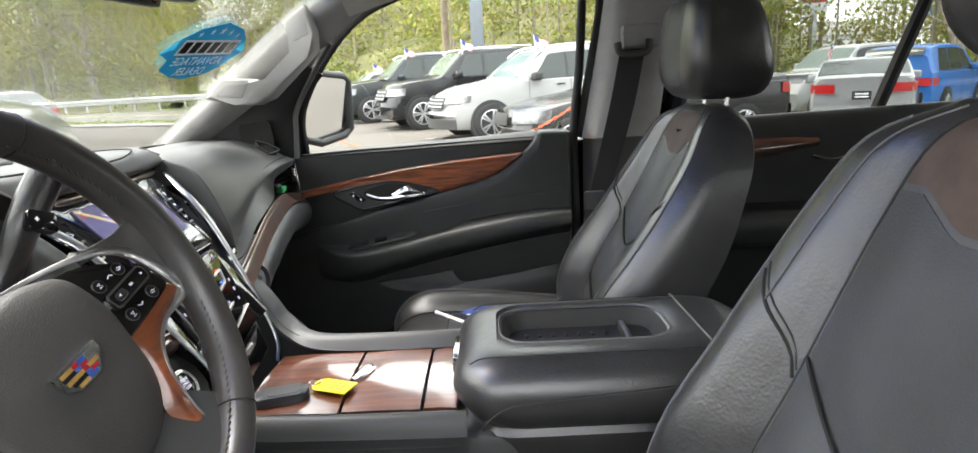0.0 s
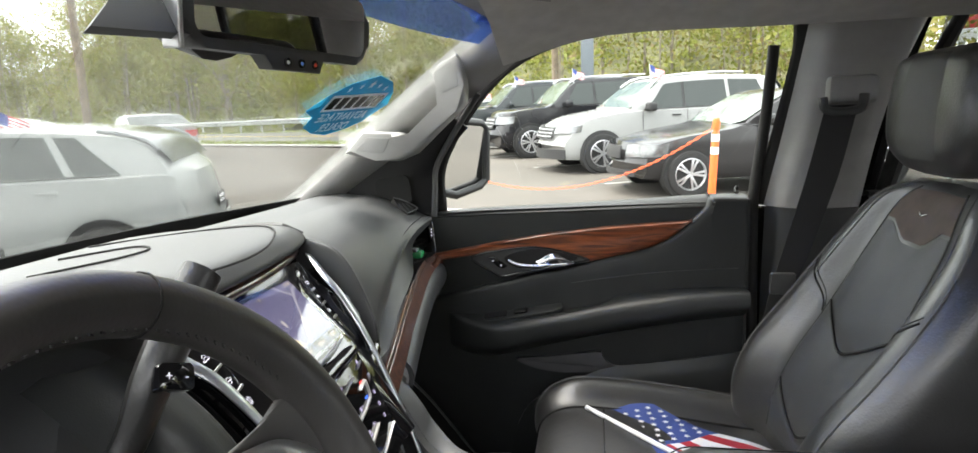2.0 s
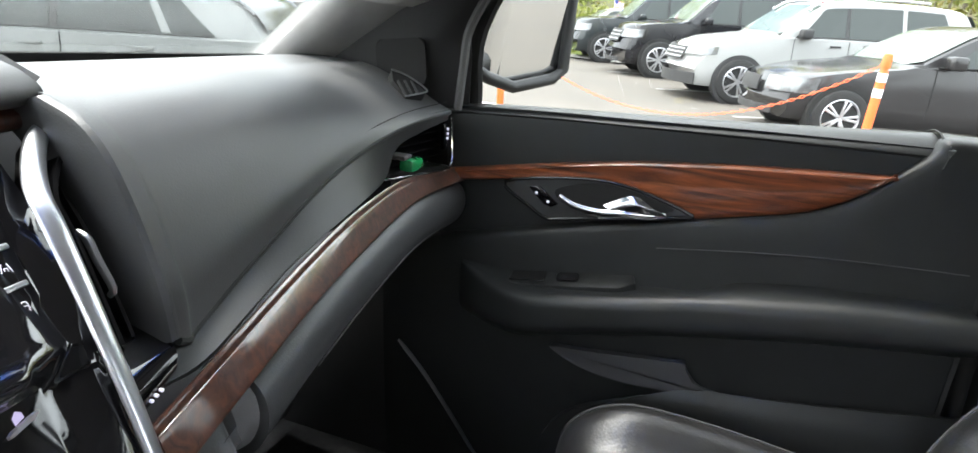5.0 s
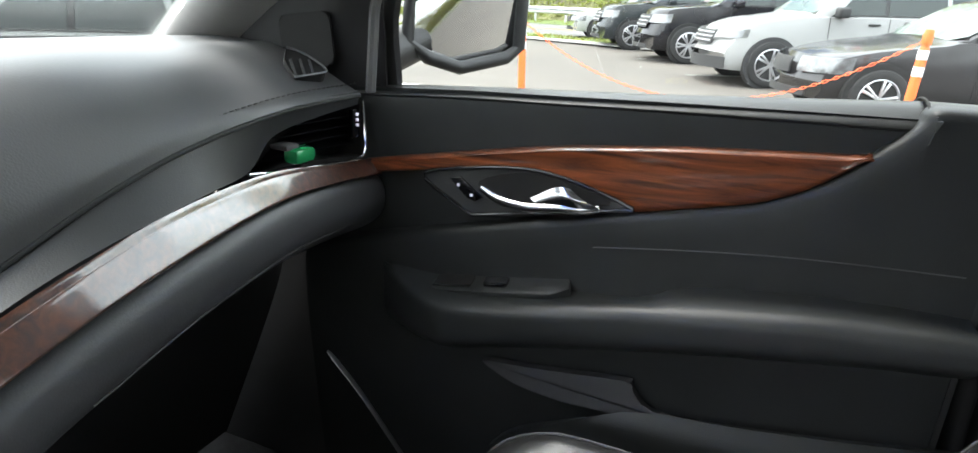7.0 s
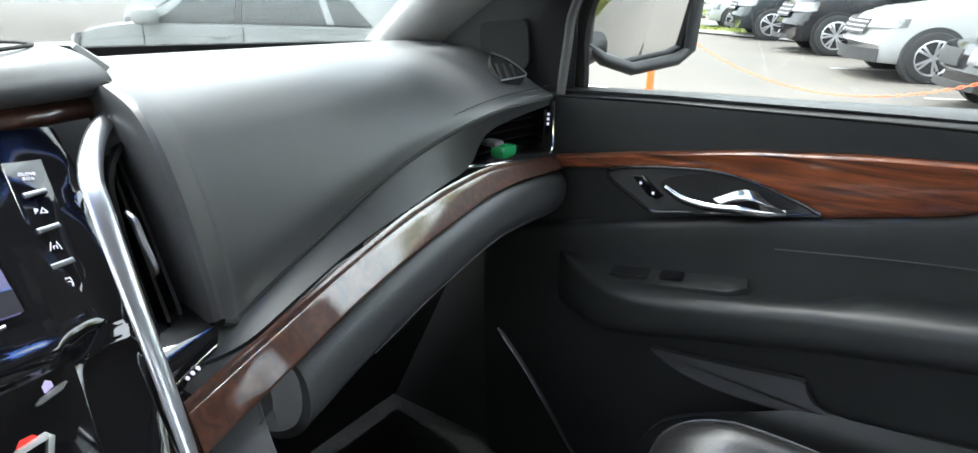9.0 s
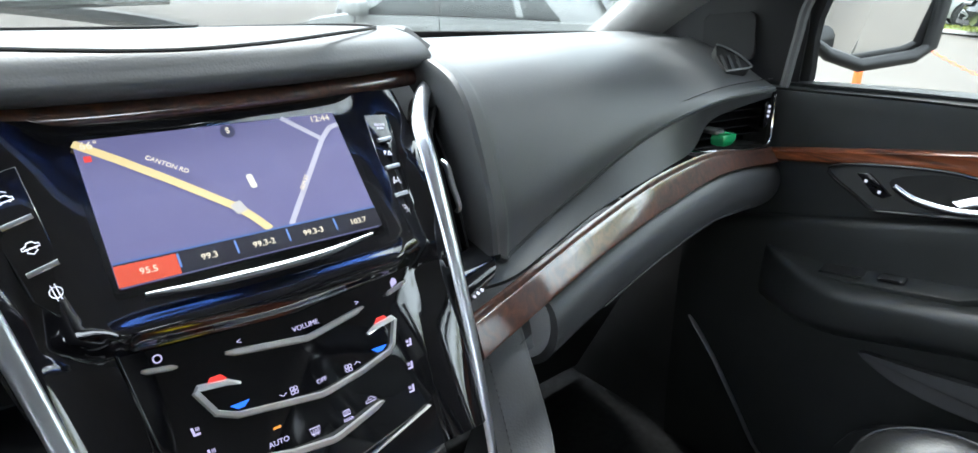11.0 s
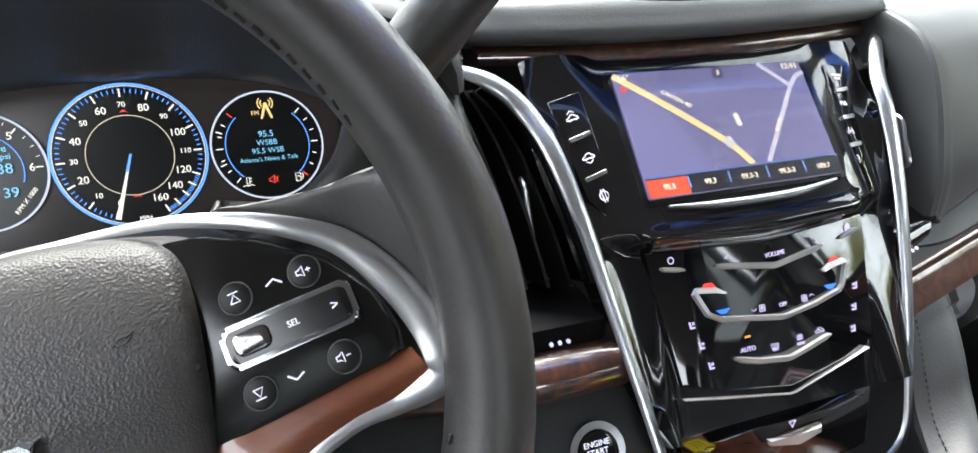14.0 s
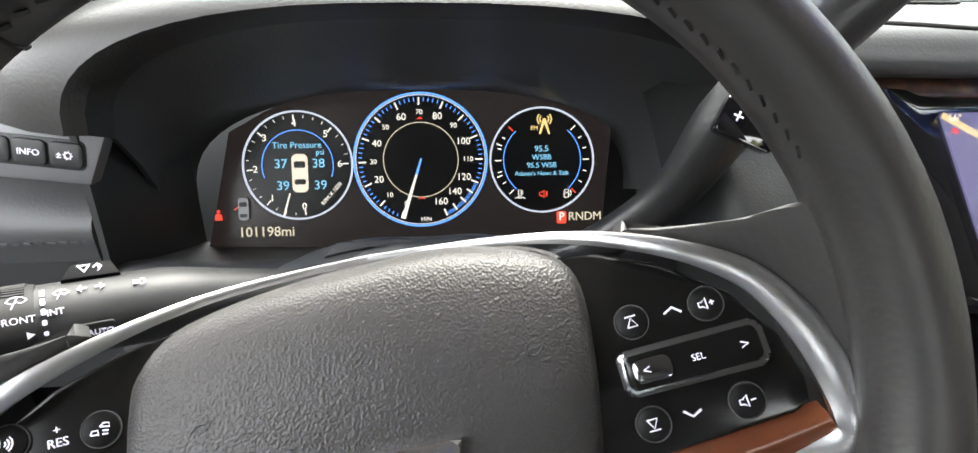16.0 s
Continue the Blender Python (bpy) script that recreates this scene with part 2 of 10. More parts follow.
def slab_bm(poly, m, depth, bevel=0.0, bm=None):
    """A flat outline (2D, in the plane of m) that goes depth back along m's z."""
    tmp = bmesh.new()
    top = [tmp.verts.new((x, y, 0)) for x, y in poly]
    bot = [tmp.verts.new((x, y, -depth)) for x, y in poly]
    n = len(poly)
    ft = tmp.faces.new(top)
    tmp.faces.new(bot[::-1])
    for i in range(n):
        tmp.faces.new((top[i], bot[i], bot[(i + 1) % n], top[(i + 1) % n]))
    if bevel:
        bmesh.ops.bevel(tmp, geom=list(ft.edges), offset=bevel, segments=2, profile=0.5, affect="EDGES")
    bmesh.ops.triangulate(tmp, faces=[f for f in tmp.faces if len(f.verts) > 4])
    bmesh.ops.transform(tmp, matrix=m, verts=tmp.verts)
    return join_bm(bm or bmesh.new(), tmp)


def slab(name, poly, m, depth, material, parent=None, label="", bevel=0.0, **kw):
    return part(name, slab_bm(poly, m, depth, bevel), material, parent, label, **kw)


def basis(o, x, y):
    """The pose with its origin at o, its x along x and its y as near to y as can be."""
    x = Vector(x).normalized()
    z = x.cross(Vector(y)).normalized()
    y = z.cross(x)
    return Matrix(((x.x, y.x, z.x, o[0]), (x.y, y.y, z.y, o[1]), (x.z, y.z, z.z, o[2]), (0, 0, 0, 1)))


def rrect(w, h, r, n=5, cx=0.0, cy=0.0):
    out = []
    for k, (sx, sy) in enumerate(((1, 1), (-1, 1), (-1, -1), (1, -1))):
        for i in range(n + 1):
            a = math.pi / 2 * (k + i / n)
            out.append((cx + sx * (w / 2 - r) + r * math.cos(a), cy + sy * (h / 2 - r) + r * math.sin(a)))
    return out


def disc(r, n=32, cx=0.0, cy=0.0):
    return [(cx + r * math.cos(i * math.tau / n), cy + r * math.sin(i * math.tau / n)) for i in range(n)]


def ring_bm(r0, r1, m, depth, n=48, bm=None, a0=0.0, a1=math.tau):
    bm = bm or bmesh.new()
    full = abs(a1 - a0 - math.tau) < 1e-6
    k = n if full else n + 1
    rows = []
    for i in range(k):
        a = a0 + (a1 - a0) * i / n
        c, s = math.cos(a), math.sin(a)
        rows.append([m @ Vector(p) for p in ((r0 * c, r0 * s, 0), (r1 * c, r1 * s, 0), (r1 * c, r1 * s, -depth), (r0 * c, r0 * s, -depth))])
    V = lattice(bm, rows, close_u=full, close_v=True)
    if not full:
        bm.faces.new(V[0])
        bm.faces.new(V[-1][::-1])
    return bm


def text(name, body, size, m, material, parent=None, label="", align="CENTER", depth=0.0003, bold=0.0):
    cu = bpy.data.curves.new("writing", "FONT")
    cu.body, cu.size, cu.align_x, cu.align_y, cu.extrude, cu.offset, cu.resolution_u = body, size, align, "CENTER", depth, bold, 3
    tmp = bpy.data.objects.new("writing", cu)
    me = bpy.data.meshes.new_from_object(tmp)
    bpy.data.objects.remove(tmp)
    me.transform(m)
    me.materials.clear()
    me.materials.append(material)
    return tagged(adopt(new(name, me), parent), label)

# ======== the cabin: x runs to the rear, y to the passenger's side, z up; the middle of the car is y = 0 ========
# ---- shell: floor, roof, pillars, glass ----
floor = box("floor", (-1.0, -0.86, 0.50), (2.2, 0.86, 0.56), CARPET, None, "black carpeted cabin floor of the vehicle", kind="structure", category="floor")
box("wall_front", (-1.12, -0.90, 0.45), (-1.02, 0.90, 1.24), PLASTIC, None, "plain dark bulkhead behind the dashboard", kind="structure", category="wall")
back = box("wall_rear", (2.25, -0.90, 0.50), (2.33, 0.90, 1.30), PLASTIC, None, "plain dark tailgate lining", kind="structure", category="wall")
patch("ceiling", [[(x, y, 1.775 - 0.10 * (abs(y) / 0.72) ** 4 - (0.05 if x < -0.2 else 0)) for y in (-0.72, -0.5, -0.25, 0, 0.25, 0.5, 0.72)] for x in (-0.32, -0.1, 0.3, 1.0, 1.7, 2.3)], CLOTH, None, "light grey cloth headliner under the roof", thick=0.03, kind="structure", category="ceiling")

# outer body skin under the sills and over the roof
for side in (-1, 1):
    patch("wall_sill", [[(x, side * 0.99, z) for x in (-1.1, 0.3, 2.3)] for z in (0.35, 0.6)], PLASTIC, None, "plain dark body sill under the doors", kind="structure", thick=0.03, category="wall")
patch("wall_roof", [[(x, y, 1.87 - 0.06 * (abs(y) / 0.75) ** 3) for y in (-0.76, -0.4, 0, 0.4, 0.76)] for x in (-0.4, 0.4, 1.4, 2.4)], PIANO, None, "dark painted roof panel of the vehicle", kind="structure", thick=0.02, category="roof")

# bonnet and cowl in front of the glass
hood = thing("bonnet", "dark painted bonnet and cowl in front of the windscreen", "car bonnet")
patch("bonnet_panel", [[(x, y, z - 0.07 * (abs(y) / 0.9) ** 2) for y in (-0.93, -0.5, 0, 0.5, 0.93)] for x, z in ((-2.6, 1.02), (-2.1, 1.14), (-1.5, 1.20), (-1.2, 1.21))], PIANO, hood, thick=0.02)
patch("cowl", [[(x, y, z - 0.05 * (abs(y) / 0.9) ** 2) for y in (-0.93, 0, 0.93)] for x, z in ((-1.21, 1.20), (-1.12, 1.235), (-1.04, 1.27))], PLASTIC, hood, thick=0.02)


for s in (1, -1):
    patch("fender", [[(x, s * 0.93, z - 0.075) for x, z in ((-2.6, 1.02), (-2.1, 1.14), (-1.5, 1.20), (-1.02, 1.23))], [(x, s * 0.99, 0.85) for x in (-2.6, -2.1, -1.5, -1.0)], [(x, s * 0.99, 0.45) for x in (-2.6, -2.1, -1.5, -1.0)]], PIANO, hood, "dark painted front wing", thick=0.02)
patch("nose", [[(-2.62 + 0.10 * (abs(y) / 0.93) ** 3, y, z - 0.07 * (abs(y) / 0.9) ** 2 * (z > 1)) for y in (-0.95, -0.5, 0, 0.5, 0.95)] for z in (0.45, 0.75, 1.02)], PIANO, hood, "dark painted nose", thick=0.02)


def ws(y, k):
    """A point of the windscreen: k 0 at the dashboard, 1 at the roof."""
    return Vector((-1.03 + 0.70 * k + 0.16 * (abs(y) / 0.75) ** 2 * (1 - 0.3 * k), y, 1.285 + 0.455 * k))


wind = thing("window_1", "wide raked clear windscreen with a blue tint band", "windscreen", kind="structure")
g = patch("pane", [[ws(y, k) for y in (-0.74, -0.4, 0, 0.4, 0.74)] for k in (0, 0.5, 1)], GLASS, wind, thick=0.004)
g.visible_shadow = False
TINTB = glass_mat("blue_tint", (0.34, 0.50, 0.90), 0.4)
g = patch("tint_band", [[ws(y, k) + Vector((0.006, 0, -0.006)) for y in (-0.72, -0.4, 0, 0.4, 0.72)] for k in (0.80, 0.9, 1)], TINTB, wind, thick=0.001)
g.visible_shadow = False
patch("black_border", [[ws(y, k) + Vector((0.012, 0, 0.002)) for y in (-0.74, -0.4, 0, 0.4, 0.74)] for k in (0.0, 0.075)], RUBBER, wind, thick=0.002)
wip = thing("windscreen_wiper", "black windscreen wiper resting on the glass", "wiper")
out_ = Vector((-0.016, 0, 0.020))
tube("blade", [ws(y, 0.055 + 0.10 * (y + 0.62)) + out_ for y in (-0.62, -0.4, -0.2, 0.0, 0.1)], 0.006, RUBBER, wip, smooth_n=3, seg=6)
tube("arm", [ws(0.16, 0.02) + out_, ws(0.05, 0.06) + out_ * 1.3, ws(-0.12, 0.095) + out_ * 1.5, ws(-0.25, 0.10) + out_ * 1.2], [0.012, 0.010, 0.007, 0.006], PLASTIC, wip, smooth_n=4, seg=6)


GRIP = mat("grip_grey", (0.30, 0.30, 0.29), 0.5, var=0.06, vscale=20, bump=0.1, bscale=900, bdist=0.0003)
# A-pillar linings with grab handles
for s, tag in ((1, "passenger"), (-1, "driver")):
    A = [(-0.93, 0.80 * s, 1.275), (-0.80, 0.765 * s, 1.355), (-0.62, 0.745 * s, 1.49), (-0.45, 0.72 * s, 1.615), (-0.30, 0.69 * s, 1.715)]
    B = [(-0.80, 0.82 * s, 1.275), (-0.70, 0.812 * s, 1.345), (-0.585, 0.805 * s, 1.42), (-0.41, 0.785 * s, 1.54), (-0.20, 0.75 * s, 1.685)]
    M = [((a[0] + b[0]) / 2, (a[1] + b[1]) / 2 - 0.035 * s, (a[2] + b[2]) / 2) for a, b in zip(A, B)]
    pil = thing("pillar_trim", "light grey plastic windscreen pillar lining", "pillar trim")
    patch("lining", [A, M, B], GREY, pil, thick=0.012 * -s, nu=6)
    if s == 1:
        GH = [(-0.667, 1.425), (-0.621, 1.471), (-0.554, 1.467), (-0.516, 1.454), (-0.441, 1.519), (-0.451, 1.557), (-0.460, 1.587), (-0.447, 1.604), (-0.406, 1.625), (-0.396, 1.605), (-0.392, 1.561), (-0.394, 1.524), (-0.411, 1.507), (-0.510, 1.419), (-0.547, 1.405), (-0.595, 1.408)]
        HM = basis((0, 0.668, 0), (1, 0, 0), (0, 0, 1))
        gh = slab("grab_handle", [(x, z) for x, z in GH], HM, 0.055, GRIP, pil, "pale grey moulded grab handle", bevel=0.009)
        slab("cap", [(-0.640, 1.430), (-0.608, 1.459), (-0.560, 1.455), (-0.575, 1.424)], HM @ pose(0, 0, 0.0012), 0.004, GRIP, gh, bevel=0.001)
        slab("cap", [(-0.438, 1.546), (-0.446, 1.588), (-0.408, 1.608), (-0.403, 1.560)], HM @ pose(0, 0, 0.0012), 0.004, GRIP, gh, bevel=0.001)

# roof rails over the doors
for s in (1, -1):
    r0 = [(-0.30, 0.69 * s, 1.725), (0.0, 0.69 * s, 1.745), (0.5, 0.69 * s, 1.75), (1.2, 0.69 * s, 1.74), (2.2, 0.69 * s, 1.70)]
    r1 = [(-0.22, 0.765 * s, 1.665), (0.0, 0.765 * s, 1.692), (0.5, 0.765 * s, 1.695), (1.2, 0.765 * s, 1.68), (2.2, 0.765 * s, 1.64)]
    r2 = [(x, y + 0.10 * s, z + 0.12) for x, y, z in r1]
    patch("wall_roof_rail", [r2, r1, r0], GREY, None, "grey roof rail lining above the doors", kind="structure", category="trim", thick=0.01 * s)

# B-pillar with belt
for s in (1, -1):
    pil = thing("pillar_trim", "light grey middle pillar lining with a black base", "pillar trim")
    f = [[(0.255, 0.845 * s, 0.6), (0.25, 0.84 * s, 1.0), (0.252, 0.835 * s, 1.272)], [(0.30, 0.79 * s, 0.6), (0.295, 0.79 * s, 1.0), (0.30, 0.79 * s, 1.272)], [(0.42, 0.79 * s, 0.6), (0.42, 0.79 * s, 1.0), (0.415, 0.79 * s, 1.272)], [(0.47, 0.85 * s, 0.6), (0.46, 0.85 * s, 1.0), (0.45, 0.84 * s, 1.272)]]
    patch("lower_cover", f, PLASTIC, pil, thick=0.01)
    f = [[(0.249, 0.835 * s, 1.274), (0.285, 0.81 * s, 1.48), (0.32, 0.765 * s, 1.74)], [(0.297, 0.788 * s, 1.274), (0.335, 0.755 * s, 1.48), (0.36, 0.70 * s, 1.74)], [(0.415, 0.788 * s, 1.274), (0.445, 0.755 * s, 1.48), (0.50, 0.70 * s, 1.74)], [(0.45, 0.838 * s, 1.274), (0.48, 0.82 * s, 1.48), (0.56, 0.77 * s, 1.74)]]
    patch("upper_cover", f, GREY, pil, thick=0.01)
    tube("weather_strip", [(0.255, 0.822 * s, 1.62), (0.246, 0.838 * s, 1.45), (0.228, 0.836 * s, 1.30), (0.226, 0.822 * s, 1.15), (0.230, 0.822 * s, 1.0), (0.238, 0.828 * s, 0.8)], 0.012, RUBBER, pil, seg=10, smooth_n=4)
    box("slider", (0.335, 0.738 * s - 0.016, 1.492), (0.430, 0.738 * s + 0.016, 1.548), GREY, pil, bevel=0.012)
    if s == 1:
        belt = thing("seat_belt", "black webbing seat belt hanging on the pillar", "seat belt")
        patch("webbing", [[(0.330, 0.722, 1.49), (0.302, 0.725, 1.35), (0.266, 0.73, 1.2), (0.235, 0.735, 1.06), (0.20, 0.74, 0.8)], [(0.390, 0.722, 1.49), (0.362, 0.725, 1.35), (0.320, 0.73, 1.2), (0.28, 0.735, 1.06), (0.245, 0.74, 0.8)]], mat("webbing", (0.02, 0.02, 0.021), 0.8, var=0.1, bump=0.5, bscale=900, bdist=0.0006), belt, thick=0.002)
        tube("guide_loop", [(0.322, 0.715, 1.505), (0.328, 0.712, 1.482), (0.360, 0.71, 1.476), (0.393, 0.712, 1.484), (0.398, 0.715, 1.510)], 0.009, PLASTIC, belt, smooth_n=4)
        box("latch_plate", (0.235, 0.70, 1.105), (0.285, 0.715, 1.15), PLASTIC, belt, bevel=0.004)

# C-pillar and rear side
for s in (1, -1):
    patch("pillar_rear", [[(1.50, 0.82 * s, 1.28), (1.62, 0.80 * s, 1.48), (1.70, 0.75 * s, 1.70)], [(1.70, 0.80 * s, 1.28), (1.8, 0.78 * s, 1.48), (1.85, 0.74 * s, 1.70)]], GREY, None, "grey rear pillar lining", kind="structure", category="trim", thick=0.02)
    patch("wall_rear_side", [[(1.35, 0.85 * s, 0.55), (1.35, 0.85 * s, 0.9), (1.35, 0.85 * s, 1.29)], [(2.3, 0.85 * s, 0.55), (2.3, 0.85 * s, 0.9), (2.3, 0.85 * s, 1.29)]], PLASTIC, None, "plain dark lining beside the rear seats", kind="structure", category="wall", thick=0.03)

# ---- passenger's front door ----
DY = 0.80
SAILM = mat("sail_black", (0.012, 0.012, 0.013), 0.5, var=0.15)
PLASTIC_G = mat("gloss_plastic", (0.02, 0.02, 0.021), 0.18, var=0.1)
POCKET = mat("pocket_lip_grey", (0.070, 0.070, 0.074), 0.5, var=0.1)
door = thing("door_1", "closed black front passenger door with walnut inlay", "car door", kind="structure")


def dp(x, z, y=DY):
    return Vector((x, y, z))


# main skin: a rolled sill and an upper panel with a crease
XU = (-0.62, -0.56, -0.50, -0.42, -0.34, -0.26, -0.18, -0.10, -0.03, 0.04, 0.09, 0.128)
SILL = ((-0.62, 1.263), (-0.53, 1.267), (-0.34, 1.276), (-0.177, 1.282), (-0.035, 1.289), (0.087, 1.296), (0.14, 1.299))
CREASE = ((-0.62, 1.252), (-0.50, 1.2587), (-0.36, 1.2655), (-0.24, 1.268), (-0.13, 1.2712), (-0.043, 1.2727), (0.03, 1.274), (0.14, 1.275))


def at_x(line, x):
    return float(np.interp(x, [p[0] for p in line], [p[1] for p in line]))


sill, crease = lambda x: at_x(SILL, x), lambda x: at_x(CREASE, x)
patch("upper_panel", [[dp(x, sill(x) - 0.006, 0.890) for x in XU], [dp(x, sill(x), 0.862) for x in XU], [dp(x, sill(x) - 0.001, 0.835) for x in XU], [dp(x, (sill(x) + crease(x)) / 2 - 0.001, 0.812) for x in XU], [dp(x, crease(x) + 0.002, 0.8035) for x in XU], [dp(x, crease(x), 0.8045) for x in XU], [dp(x, crease(x) - 0.002, 0.8065) for x in XU], [dp(x, crease(x) - 0.005, 0.8055) for x in XU], [dp(x, crease(x) - 0.03, 0.8045) for x in XU], [dp(x, crease(x) - 0.075, 0.805) for x in XU], [dp(x, crease(x) - 0.16, 0.807) for x in XU], [dp(x, crease(x) - 0.21, 0.812) for x in XU]], DOORM, door, "soft black upper door panel", thick=0.012, nu=3, nv=3)
# lower skin: its rolled top edge sweeps up behind the walnut to the sill
SWEEP = [(-0.62, 1.030), (-0.55, 1.049), (-0.48, 1.067), (-0.41, 1.085), (-0.353, 1.099), (-0.2575, 1.1236), (-0.149, 1.1485), (-0.08, 1.1645), (-0.016, 1.1805), (0.0135, 1.192), (0.041, 1.2067), (0.066, 1.2262), (0.09, 1.2478), (0.112, 1.2678), (0.1245, 1.2824), (0.1285, 1.292), (0.136, 1.2965), (0.165, 1.297), (0.205, 1.295)]
sw_c = cr([(x, 0, z) for x, z in SWEEP], 3)
sw_n = []
for i in range(len(sw_c)):
    d = (sw_c[min(i + 1, len(sw_c) - 1)] - sw_c[max(i - 1, 0)]).normalized()
    sw_n.append(Vector((-d.z, 0, d.x)))
rows = [[Vector((p.x + n.x * o, y, p.z + n.z * o)) for p, n in zip(sw_c, sw_n)] for o, y in ((0.004, 0.816), (0.0025, 0.806), (0.001, 0.7985), (-0.001, 0.7945), (-0.004, 0.7915), (-0.010, 0.7895))]
rows += [[Vector((p.x, y, 0.56 + (p.z - 0.59) * g)) for p in sw_c] for g, y in ((1.0, 0.7875), (0.93, 0.7865), (0.85, 0.787), (0.72, 0.790), (0.5, 0.797), (0.25, 0.805), (0.0, 0.82))]
part("lower_panel", shell(rows, 0.010), DOORM, door, "swept lower door panel with a rolled edge")
XE = (0.1300, 0.145, 0.165, 0.188, 0.207)
patch("sill_end", [[(x, 0.890, 1.292) for x in XE], [(x, 0.862, 1.2985) for x in XE], [(x, 0.838, 1.3005) for x in XE], [(x, 0.820, 1.3003) for x in XE], [(x, 0.806, 1.2975) for x in XE], [(x, 0.799, 1.2925) for x in XE]], DOORM, door, thick=0.008, nu=3, nv=2)
patch("door_end", [[(0.2065, 0.798, 1.293), (0.2065, 0.793, 1.15), (0.2065, 0.80, 0.90), (0.2065, 0.82, 0.56)], [(0.2085, 0.865, 1.293), (0.2085, 0.865, 1.15), (0.2085, 0.865, 0.90), (0.2085, 0.865, 0.56)]], PLASTIC, door, thick=0.006)
# walnut inlay with a ridge near its top
WT = [(-0.510, 1.1715), (-0.40, 1.192), (-0.313, 1.2076), (-0.232, 1.221), (-0.158, 1.229), (-0.089, 1.236), (-0.025, 1.2406), (0.034, 1.2443), (0.089, 1.2478)]
WB = [(-0.508, 1.1525), (-0.40, 1.1696), (-0.3115, 1.183), (-0.27, 1.186), (-0.229, 1.1796), (-0.189, 1.168), (-0.15, 1.1546), (-0.135, 1.1510), (-0.08, 1.1635), (-0.016, 1.1795), (0.0135, 1.191), (0.041, 1.2057), (0.066, 1.2252), (0.089, 1.2470)]
wt, wb = cr([(x, 0, z) for x, z in WT], 6), cr([(x, 0, z) for x, z in WB], 6)


def resample(c, n):
    L = [0]
    for a, b in zip(c, c[1:]):
        L.append(L[-1] + (b - a).length)
    out, j = [], 0
    for i in range(n):
        s = L[-1] * i / (n - 1)
        while j < len(L) - 2 and L[j + 1] < s:
            j += 1
        out.append(c[j].lerp(c[j + 1], (s - L[j]) / max(1e-9, L[j + 1] - L[j])))
    return out


wt, wb = resample(wt, 60), resample(wb, 60)
rows = []
for off, y in ((0.0, 0.803), (0.0006, 0.7965), (0.0035, 0.7915), (0.0050, 0.7902), (0.0060, 0.7904), (0.0075, 0.7912)):
    rows.append([Vector((a.x, y, a.z - off * min(1.0, (a.z - b.z) / 0.014))) for a, b in zip(wt, wb)])
for f, y in ((0.45, 0.7905), (0.65, 0.7900), (0.82, 0.7912), (0.94, 0.7945), (1.0, 0.801)):
    rows.append([Vector((a.x + (b.x - a.x) * f, y, a.z + (b.z - a.z) * f - 0.0075 * (1 - f) * min(1.0, (a.z - b.z) / 0.014))) for a, b in zip(wt, wb)])
part("wood_inlay", shell(rows, 0.004), WOOD, door, "glossy reddish walnut inlay")
# handle bezel
bez = [(-0.415, 1.165), (-0.30, 1.187), (-0.225, 1.184), (-0.145, 1.160), (-0.16, 1.152), (-0.32, 1.122), (-0.345, 1.118), (-0.37, 1.13)]
bz = [(p.x, p.z) for p in cr([(x, 0, z) for x, z in bez], 4, closed=True)]
DM = basis((0, 0.793, 0), (1, 0, 0), (0, 0, 1))  # door plane: x to the rear, y up, z towards the cabin
tube("bezel_rim", [DM @ Vector((x, z, 0.001)) for x, z in bz], 0.0028, PLASTIC_G, door, "glossy black rim of the handle bezel", closed=True, seg=8)
bezel = slab("handle_bezel", bz, DM, 0.012, PLASTIC, door, "dark recessed handle bezel", bevel=0.002)
cup = [(-0.335, 1.165), (-0.28, 1.183), (-0.225, 1.180), (-0.165, 1.163), (-0.20, 1.150), (-0.27, 1.140), (-0.32, 1.145)]
# flat dark slab: the shade of the hollow behind the handle, as colour
slab("cup", [(p.x, p.z) for p in cr([(x, 0, z) for x, z in cup], 4, closed=True)], DM @ pose(0, 0, 0.0015), 0.002, DARK, bezel)
tube("door_handle", [(-0.326, 0.775, 1.160), (-0.300, 0.772, 1.149), (-0.262, 0.770, 1.146), (-0.225, 0.770, 1.150), (-0.195, 0.772, 1.152), (-0.174, 0.776, 1.156)], [0.004, 0.0055, 0.0055, 0.0055, 0.005, 0.004], CHROME, door, "bright chrome inner door handle", seg=12, smooth_n=6, flat=0.5, up=(0, 1, 0))
patch("handle_blade", [[(-0.262, 0.779, 1.156), (-0.235, 0.776, 1.172), (-0.222, 0.775, 1.1765), (-0.212, 0.776, 1.176)], [(-0.250, 0.772, 1.152), (-0.225, 0.769, 1.164), (-0.208, 0.768, 1.167), (-0.194, 0.771, 1.166)], [(-0.240, 0.772, 1.147), (-0.215, 0.770, 1.151), (-0.195, 0.770, 1.154), (-0.172, 0.774, 1.156)]], CHROME2, door, "chrome handle blade", thick=0.004)
lock = slab("lock_switch", [(-0.378, 1.164), (-0.362, 1.167), (-0.330, 1.143), (-0.340, 1.137), (-0.352, 1.140)], DM @ pose(0, 0, 0.004), 0.006, PIANO, door, bevel=0.001)
